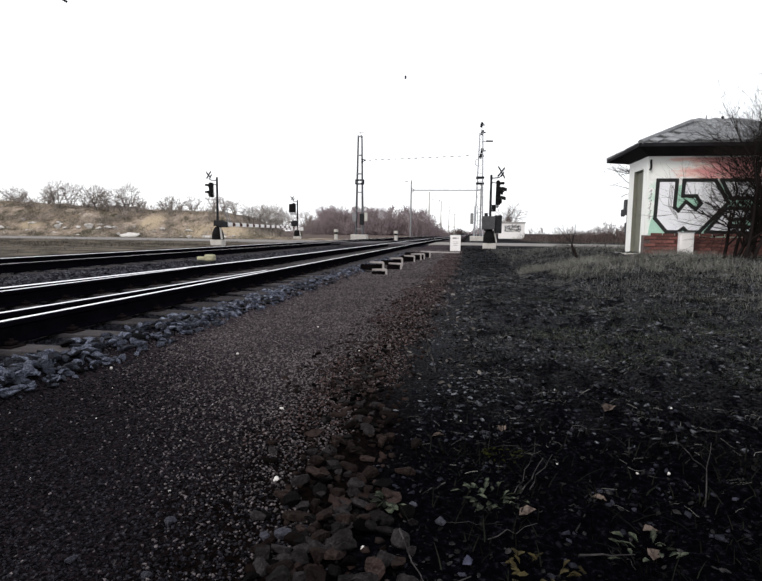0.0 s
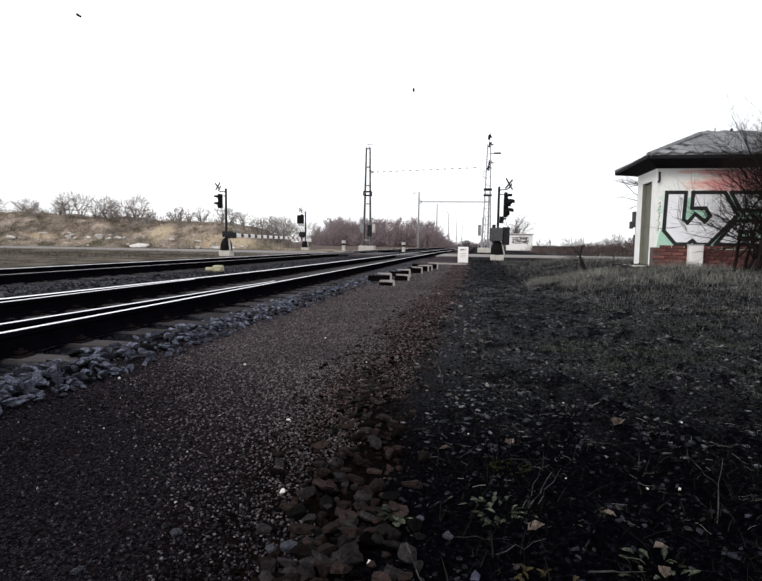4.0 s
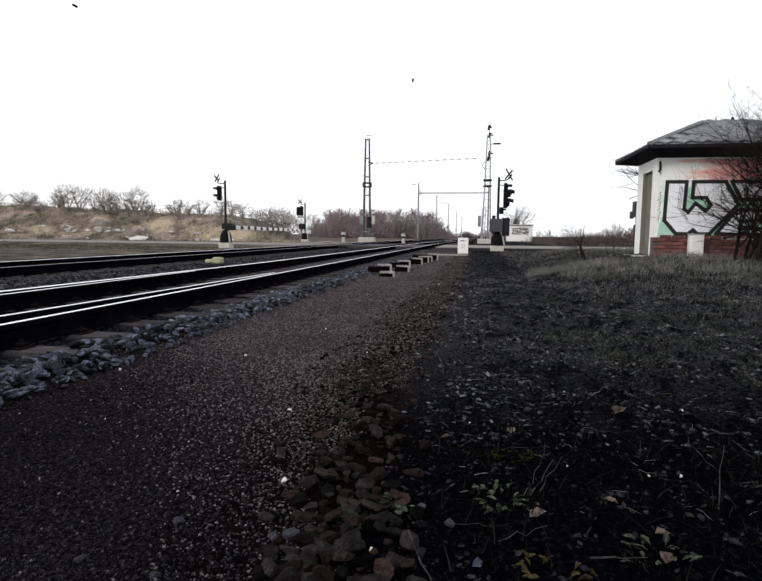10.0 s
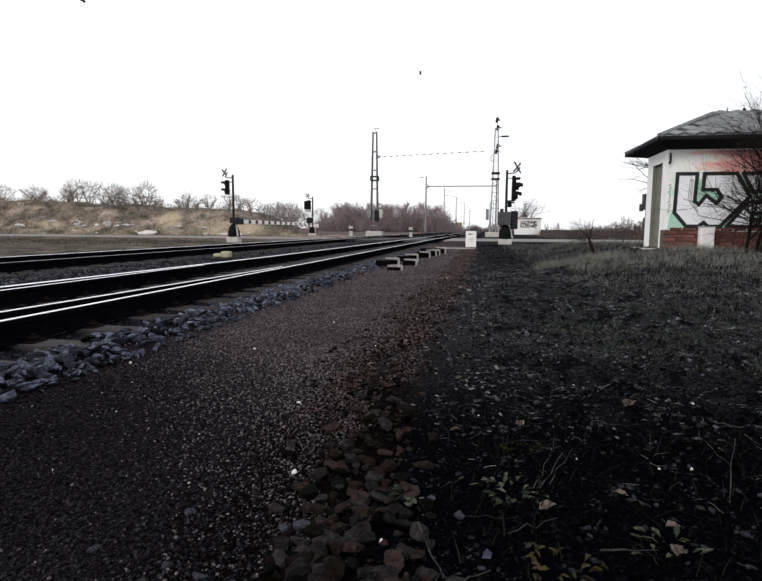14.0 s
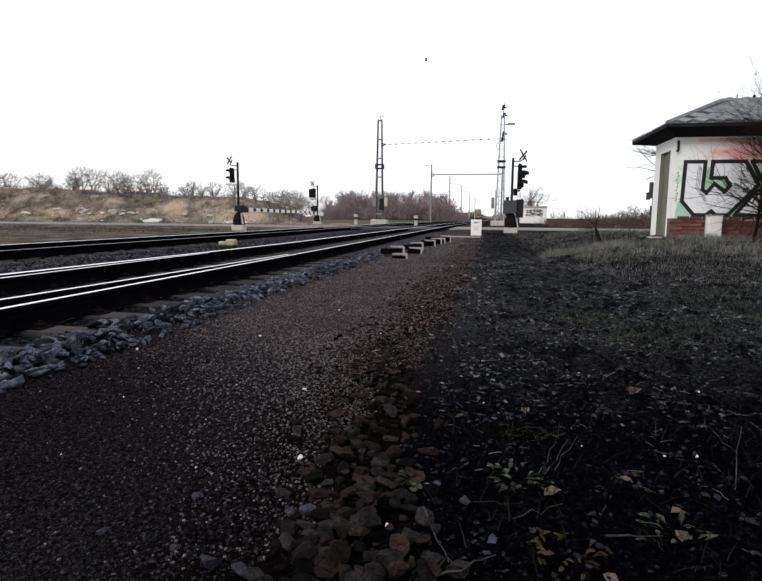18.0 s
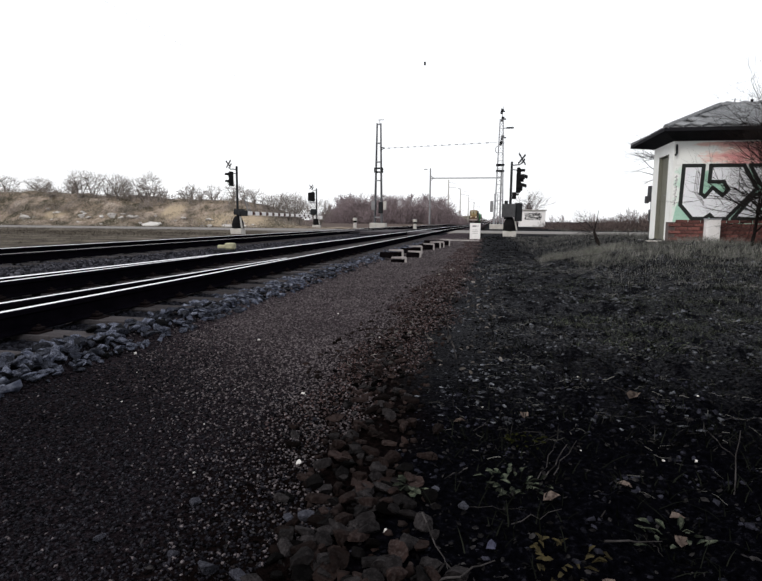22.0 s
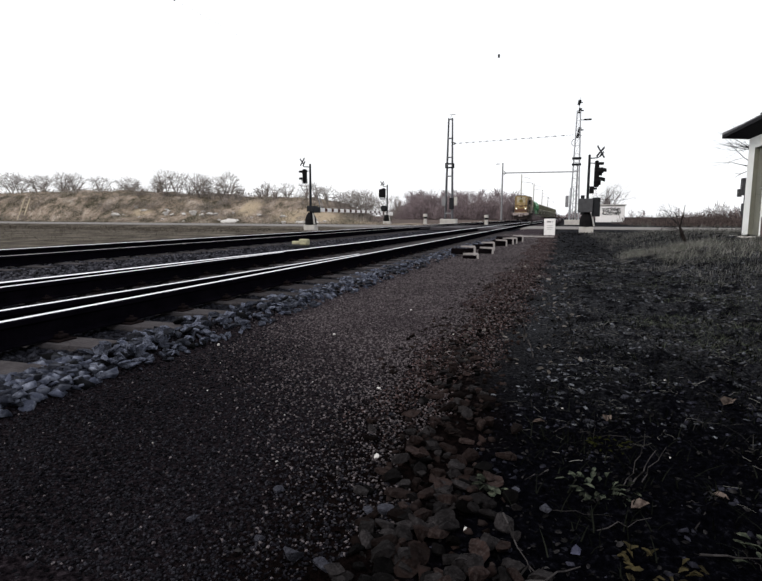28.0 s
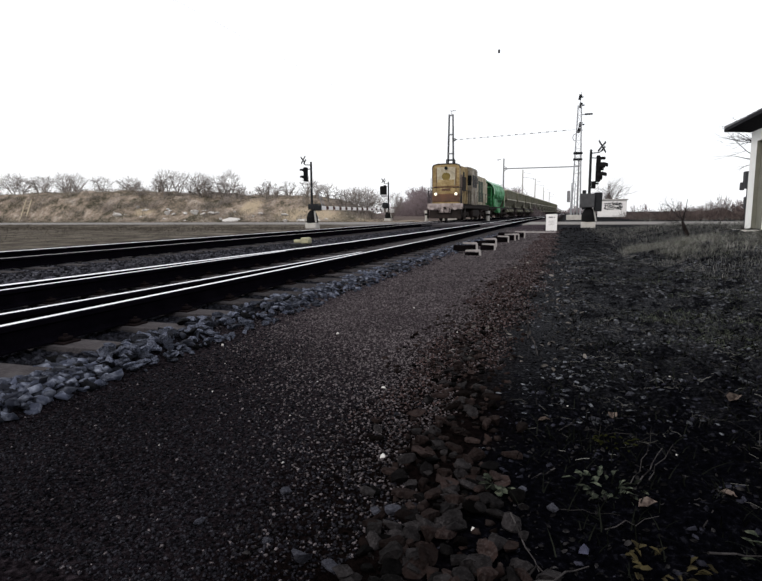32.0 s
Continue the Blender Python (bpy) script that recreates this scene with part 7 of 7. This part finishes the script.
blades("turf", x, y, r.uniform(0.015, 0.06, len(x)), r.uniform(0.002, 0.005, len(x)), "short grey-green turf on the rough ground", "turf_grass", 50, 1.2, 1.0)
x, y = clumps(r, 120, 10, 3.9, 8.0, 2.2, 9.0, 0.09)
blades("dry_grass_tufts", x, y, r.uniform(0.03, 0.08, len(x)), r.uniform(0.002, 0.005, len(x)), "small dry grass tufts in the dark soil", "straw", 54, 1.1, 0.7)
x, y = clumps(r, 3200, 12, -60, -9.0, 22.0, 47.0, 0.4)
k = ~((y > 31) & (y < 40.2)) & (x < -8.8)
x, y = x[k], y[k]
blades("bank_grass", x, y, r.uniform(0.05, 0.16, len(x)), r.uniform(0.008, 0.018, len(x)), "dry brown grass beside the road and on the bank", "verge", 55, 0.9, 0.8)
x, y = r.uniform(-45, -8.9, 14000), r.uniform(12, 31, 14000)
blades("verge_grass", x, y, r.uniform(0.03, 0.10, len(x)), r.uniform(0.006, 0.014, len(x)), "low dry grass between the track and the road", "verge", 58, 1.0, 1.2)
x = r.uniform(-64, -12, 15000)
y = r.uniform(42.3, 47.5, 15000)
x, y = x + r.normal(0, 0.1, 15000) + 1.2 * wave(x, y, 0.9, 3.0), y + 0.4 * wave(x, y, 1.3)
blades("bank_face_grass", x, y, r.uniform(0.06, 0.28, len(x)), r.uniform(0.012, 0.03, len(x)), "tangled dry grass on the face of the bank", "bank_weed", 57, 0.9, 0.6)
x, y = clumps(r, 900, 12, 9, 60, 22, 80, 0.5)
k = ~((y > 31) & (y < 40.2))
x, y = x[k], y[k]
blades("field_grass", x, y, r.uniform(0.10, 0.32, len(x)), r.uniform(0.02, 0.05, len(x)), "dry grass of the field behind the hut", "dry_grass", 56, 0.8, 0.4)


def leaves(name, x, y, s, label, material, seed, curl=0.35, lift=0.0, tilt=0.5):
    """Curled dead leaves of four faces each, one joined mass."""
    r = np.random.default_rng(seed)
    n = len(x)
    out = np.array([(-0.5, 0, 0.0), (-0.2, 0.26, 1.0), (0.22, 0.22, 0.8), (0.55, 0, 0.1), (0.22, -0.22, 0.9), (-0.2, -0.27, 0.8), (-0.15, 0, 0.0), (0.2, 0, 0.0)])
    base = np.repeat(out[None], n, 0) + r.normal(0, 0.05, (n, 8, 3)) * np.array([1, 1, 0])
    base[..., 2] *= curl * r.uniform(0.0, 0.5, n)[:, None]
    a, t, u = r.uniform(0, 6.28, n), r.normal(0, tilt, n), r.normal(0, tilt, n)
    X, Y, Z = base[..., 0], base[..., 1], base[..., 2]
    X, Z = X * np.cos(t)[:, None] - Z * np.sin(t)[:, None], X * np.sin(t)[:, None] + Z * np.cos(t)[:, None]
    Y, Z = Y * np.cos(u)[:, None] - Z * np.sin(u)[:, None], Y * np.sin(u)[:, None] + Z * np.cos(u)[:, None]
    X, Y = X * np.cos(a)[:, None] - Y * np.sin(a)[:, None], X * np.sin(a)[:, None] + Y * np.cos(a)[:, None]
    z0 = height(x, y) + s * 0.12 + lift
    v = np.stack([X * s[:, None] + x[:, None], Y * s[:, None] + y[:, None], Z * s[:, None] + z0[:, None]], -1).reshape(-1, 3)
    quad = np.array([(0, 5, 6, 1), (1, 6, 7, 2), (5, 4, 7, 6), (2, 7, 4, 3)])
    f = (np.arange(n)[:, None, None] * 8 + quad[None]).reshape(-1, 4)
    return tagged(new(name, raw(name, v, f, material, True)), label, "leaves", kind="stuff")


def wisps(name, x, y, ln, w, label, material, seed, cat="dry stalks"):
    """Thin bent stalks lying on the ground, one joined mass."""
    r = np.random.default_rng(seed)
    n = len(x)
    a = r.normal(0, 0.75, n) + np.pi * r.integers(0, 2, n)
    b = r.normal(0, 0.8, n)
    rows = []
    for i, t in enumerate((-0.5, -0.15, 0.2, 0.5)):
        px = x + ln * (t * np.cos(a) - b * t * t * np.sin(a))
        py = y + ln * (t * np.sin(a) + b * t * t * np.cos(a))
        pz = height(px, py) + 0.004 + ln * (0.25 - t * t) * np.abs(b) * 0.3
        for s in (-1, 1):
            rows.append(np.stack([px - np.sin(a) * s * w / 2, py + np.cos(a) * s * w / 2, pz + 0.3 * s * w], -1))
    v = np.stack(rows, 1).reshape(-1, 3)
    q = np.array([(0, 1, 3, 2), (2, 3, 5, 4), (4, 5, 7, 6)])
    f = (np.arange(n)[:, None, None] * 8 + q[None]).reshape(-1, 4)
    tagged(new(name, raw(name, v, f, material, True)), label, cat, kind="stuff")


x, y = density(r, 46000, 3.55, 9.5, 1.2, 15.0)
k = r.uniform(0, 1, len(x)) < (0.08 + 0.92 * patchy(x, y)) * (0.40 + 0.60 * sstep(1.9, 3.6, y))
x, y = x[k], y[k]
size = r.uniform(0.15, 1.0, len(x)) ** 2.2 * 0.036 * (0.7 + 0.12 * y)
# split by distance, so the vignette's dark near zone lies in the colour
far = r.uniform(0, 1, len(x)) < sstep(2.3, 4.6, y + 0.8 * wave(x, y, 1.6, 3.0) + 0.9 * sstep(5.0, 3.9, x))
chips("cinder_clods", x[~far], y[~far], size[~far], "crumbly cinder clods of the dark soil, vignette-dark in their colour", "clod", 63, sink=0.3, flat=0.6)
chips("grey_cinder_clods", x[far], y[far], size[far], "crumbly grey cinder clods of the rough ground, paled with distance", "clod_grey", 65, sink=0.3, flat=0.5)
x, y = clumps(r, 260, 5, 3.7, 9.0, 2.6, 12.0, 0.12)
chips("turf_lumps", x, y, r.uniform(0.02, 0.06, len(x)) * (0.7 + 0.08 * y), "uneven lumps of turf and cinder in the rough ground", "clod_grey", 67, sink=0.25, flat=0.45)
x, y = clumps(r, 2600, 12, 3.8, 9.5, 1.8, 15.0, 0.10)
k = (r.uniform(0, 1, len(x)) < patchy(x, y, -0.2, 0.5) * (0.10 + 0.90 * sstep(2.0, 4.5, y)))
x, y = x[k], y[k]
wisps("lying_straw", x, y, r.uniform(0.02, 0.075, len(x)) * (0.7 + 0.10 * y), r.uniform(0.0007, 0.0022, len(x)) * (0.7 + 0.11 * y), "flattened grey dry stalks lying on the soil", "wisp", 64)
x, y = density(r, 15000, 3.6, 9.0, 1.3, 27.0)
k = x > 3.62 + 0.1 * wave(x, y, 3.0)
x, y = x[k], y[k]
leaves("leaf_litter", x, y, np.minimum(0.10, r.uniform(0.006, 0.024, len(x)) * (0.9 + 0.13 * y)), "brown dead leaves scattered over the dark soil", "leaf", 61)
x, y = density(r, 260, 3.0, 4.1, 3.2, 11.0)
leaves("edge_litter", x, y, r.uniform(0.02, 0.055, len(x)) * (0.7 + 0.08 * y), "pale dry leaves gathered along the path edge", "edge_leaf", 66, 0.6)
x, y = density(r, 900, 2.9, 4.2, 1.2, 6.0)
leaves("path_litter", x, y, r.uniform(0.008, 0.025, len(x)), "small dead leaves between the stones", "leaf", 62)


def weed(x, y, n, s, material, label, seed, spread=0.09):
    r = np.random.default_rng(seed)
    t = thing("weed", pose(x, y, hz(x, y)), label, "weed", "weeds beside the path")
    for k in range(n):
        a, d = r.uniform(0, 6.28), spread * r.uniform(0.1, 1) ** 0.6
        g = Geo()
        L, w = s * r.uniform(0.6, 1.2), s * r.uniform(0.25, 0.42)
        rise = r.uniform(0.1, 0.7)
        pts = [(0, 0, 0), (0.35 * L, w / 2, 0.30 * L * rise + 0.004), (0.8 * L, w * 0.36, 0.42 * L * rise), (L, 0, 0.34 * L * rise), (0.8 * L, -w * 0.36, 0.42 * L * rise), (0.35 * L, -w / 2, 0.30 * L * rise + 0.004), (0.55 * L, 0, 0.30 * L * rise)]
        th = 0.0012
        g.add(pts + [(p[0], p[1], p[2] - th) for p in pts], [(0, 1, 6), (1, 2, 6), (2, 3, 6), (3, 4, 6), (4, 5, 6), (5, 0, 6), (7, 13, 8), (8, 13, 9), (9, 13, 10), (10, 13, 11), (11, 13, 12), (12, 13, 7)] + [(i, i + 7, (i + 1) % 6 + 7, (i + 1) % 6) for i in range(6)])
        part("leaf", g, material, t, at=pose(math.cos(a) * d, math.sin(a) * d, r.uniform(0.005, 0.03), r.normal(0, 14), 0, math.degrees(a) + r.normal(0, 50)))
    return t


weed(4.02, 1.86, 34, 0.045, "green_leaf", "low green weed with small rounded leaves", 3, 0.11)
weed(4.14, 1.47, 30, 0.036, "yellow_leaf", "yellowed low weed with withering leaves", 5, 0.10)
weed(3.68, 1.76, 9, 0.07, "green_leaf", "small grey-green rosette between the stones", 6, 0.03)
weed(4.45, 1.62, 16, 0.045, "green_leaf", "low green weed with small rounded leaves", 8, 0.09)
weed(4.08, 2.32, 22, 0.03, "moss", "olive moss cushion on the soil", 9, 0.07)
weed(5.3, 4.4, 24, 0.06, "green_leaf", "low dark weed in the grass", 10, 0.2)
weed(5.6, 3.6, 20, 0.06, "dark_grass", "low dark weed in the grass", 12, 0.2)

for x, y, s, ang in ((4.127, 1.744, 0.062, 30), (4.24, 1.41, 0.05, 100), (4.5, 1.75, 0.05, 200), (4.38, 1.9, 0.045, 160), (4.47, 1.62, 0.05, 75), (3.8, 2.5, 0.05, 10), (4.65, 2.95, 0.09, 50), (4.1, 2.7, 0.06, 85)):
    g = Geo()
    pts = [(-0.5, 0, 0.05), (-0.25, 0.30, 0.22), (0.2, 0.34, 0.30), (0.55, 0.0, 0.16), (0.2, -0.30, 0.34), (-0.25, -0.33, 0.20), (0, 0, 0.04)]
    g.add([(a * s, b * s, c * s) for a, b, c in pts] + [(a * s, b * s, c * s - 0.0015) for a, b, c in pts], [(i, (i + 1) % 6, 6) for i in range(6)] + [(7 + (i + 1) % 6, 7 + i, 13) for i in range(6)] + [(i, i + 7, (i + 1) % 6 + 7, (i + 1) % 6) for i in range(6)])
    ob = part("curled_leaf", g, "pale_leaf", None, at=pose(x, y, hz(x, y) + 0.004, 0, 0, ang))
    tagged(ob, "pale curled dead leaf lying on the dark soil", "leaf", "pale fallen leaves")


def twig(p, q, rad, label="thin dry grey twig lying on the ground"):
    rr = np.random.default_rng(int(p[0] * 1000 + p[1] * 77))
    p, q = np.array([p[0], p[1], hz(p[0], p[1]) + p[2]]), np.array([q[0], q[1], hz(q[0], q[1]) + q[2]])
    pts = [p + (q - p) * t + rr.normal(0, 0.006, 3) * (0.2 < t < 0.9) for t in np.linspace(0, 1, 6)]
    segs = [(tuple(a), tuple(b), rad * (1 - 0.12 * i), rad * (1 - 0.12 * (i + 1))) for i, (a, b) in enumerate(zip(pts[:-1], pts[1:]))]
    ob = new("twig", raw("twig", *tube_net(segs, 5), "twig", True))
    tagged(ob, label, "twig", "twigs on the ground")


twig((3.74, 1.55, 0.05), (3.83, 1.36, 0.01), 0.003)
twig((3.80, 1.28, 0.02), (3.95, 1.40, 0.03), 0.004)
twig((3.78, 1.30, 0.01), (3.86, 1.36, 0.03), 0.004)
twig((4.12, 1.92, 0.02), (4.22, 2.12, 0.08), 0.003)
twig((4.15, 1.90, 0.02), (4.25, 2.10, 0.10), 0.002)
twig((4.10, 1.94, 0.01), (4.18, 2.16, 0.06), 0.002)
twig((4.72, 1.92, 0.0), (4.86, 2.25, 0.10), 0.003)
twig((4.80, 2.12, 0.04), (4.74, 2.24, 0.09), 0.002)
twig((4.25, 1.55, 0.01), (4.42, 1.62, 0.02), 0.004)
twig((4.0, 1.60, 0.01), (4.15, 1.68, 0.03), 0.002)
twig((3.63, 4.15, 0.0), (3.61, 4.20, 0.20), 0.007, "short dark dead stalk standing in the soil")
twig((3.66, 4.10, 0.02), (3.72, 3.6, 0.02), 0.008)
for k in range(40):
    x, y = float(r.uniform(3.8, 5.6)), float(r.uniform(1.4, 4.5))
    a, ln = r.uniform(0, 6.28), r.uniform(0.06, 0.25)
    twig((x, y, 0.006), (x + ln * math.cos(a), y + ln * math.sin(a), r.uniform(0.006, 0.04)), r.uniform(0.001, 0.003))
sc = Geo().add([(-0.018, -0.012, 0.0), (0.015, -0.016, 0.004), (0.02, 0.012, 0.01), (-0.012, 0.02, 0.006), (0.0, 0.0, 0.034)], [(0, 1, 4), (1, 2, 4), (2, 3, 4), (3, 0, 4), (0, 3, 2, 1)])
tagged(part("plastic_scrap", sc, "plastic", None, at=pose(3.94, 1.49, 0.0) @ Matrix.Scale(0.75, 4)), "crumpled pale blue plastic scrap on the soil", "litter")

# contact wire over the second track, and small insulators in the wires
cw = thing("contact_wire", pose(TRACK2, 0, 5.85), "thin contact wire over the second track", "wire")
part("wire", Geo().line([(0, -30, 0), (0, 53, 0), (0, 140, 0), (0, 320, 0)], 0.0012, 4), "galv", cw)
part("insulator", Geo().rod((0, 11.6, 0), (0, 11.72, 0), 0.026, 0.026, 8), "iron", cw)
hs = thing("tension_wire", pose(-1.17, 30, 8.875), "thin tension wire with a small insulator above the tracks", "wire")
part("wire", Geo().line([(-7.0, 23, -0.9), (1.55, 0, 0), (5.0, -40, 0.5)], 0.0012, 4), "galv", hs)
part("insulator", Geo().rod((1.55, 0, -0.08), (1.55, 0, 0.08), 0.05, 0.05, 8), "iron", hs)

ld = thing("wooden_ladder", pose(-48.2, 43.5, hz(-48.2, 43.5) - 0.05, -24), "pale weathered wooden ladder leaning on the bank", "ladder")
for sx in (-0.36, 0.36):
    part("rail", Geo().box((sx, 0, 1.15), (0.12, 0.08, 2.5), 0.01), "timber_pale", ld)
for k in range(6):
    part("rung", Geo().rod((-0.36, 0, 0.25 + 0.38 * k), (0.36, 0, 0.25 + 0.38 * k), 0.022, 0.022, 6), "timber_pale", ld)

# rubbish and rocks at the foot of the bank
r = np.random.default_rng(91)
lumps = [(-36.3, 43.6, 1.1), (-31.2, 44.2, 0.8), (-30.6, 44.2, 0.6), (-29.1, 43.9, 0.8), (-28.0, 43.9, 1.0), (-27.2, 43.9, 0.7), (-26.2, 43.9, 0.9), (-25.7, 44.0, 0.6), (-23.6, 42.6, 1.3), (-21.5, 44.3, 0.6), (-35.0, 44.8, 0.5), (-34.0, 44.6, 0.6), (-19.1, 44.3, 0.7), (-18.4, 42.8, 0.6), (-17.0, 43.2, 0.9), (-15.5, 43.0, 0.7)]
lumps += [(float(r.uniform(-38, -15)), float(r.uniform(42.6, 45)), float(r.uniform(0.2, 0.45))) for k in range(22)]
for k, (x, y, s) in enumerate(lumps):
    ob = new("rubble_lump", PALE[k % 3])
    ob.matrix_basis = pose(x, y, hz(x, y) + 0.12 * s, 0, 0, r.uniform(-35, 35)) @ Matrix.Diagonal((s * 1.5, s, s * 0.8, 1))
    tagged(ob, "pale lump of rubble on the grassy bank", "rubble", "rubble on the bank")


# bricks of the plinth
bk = Geo().box((0, 0, 0), (0.235, 0.05, 0.062), 0.004).mesh("brick", M["brick"])
r = np.random.default_rng(12)
for c in range(8):
    z = HOUSE - 0.22 + 0.075 * c + 0.035 + 0.10
    x = HX0 + 0.1175 - 0.12 * (c % 2) + 0.005
    while x < HX1 - 0.1:
        if x > HX0 + 0.1:
            part("brick", bk, "", HUT, at=pose(x, HY0 + 0.012 + r.normal(0, 0.0015), z, 0, 0, r.normal(0, 0.4)))
        x += 0.247


# ---------------- what moves ----------------
def motions():
    for ob, off in TRAIN:
        rows = []
        for k in range(33):
            y = 43.25 + off + 15.3 * (32 - k)
            turn = math.degrees(math.atan2(bend(y + 11.0) - bend(y), 11.0))
            rows.append((float(k), pose(TRACK2 + bend(y), y, TOP, 0, 0, -turn)))
        walk(ob, rows)


motions()
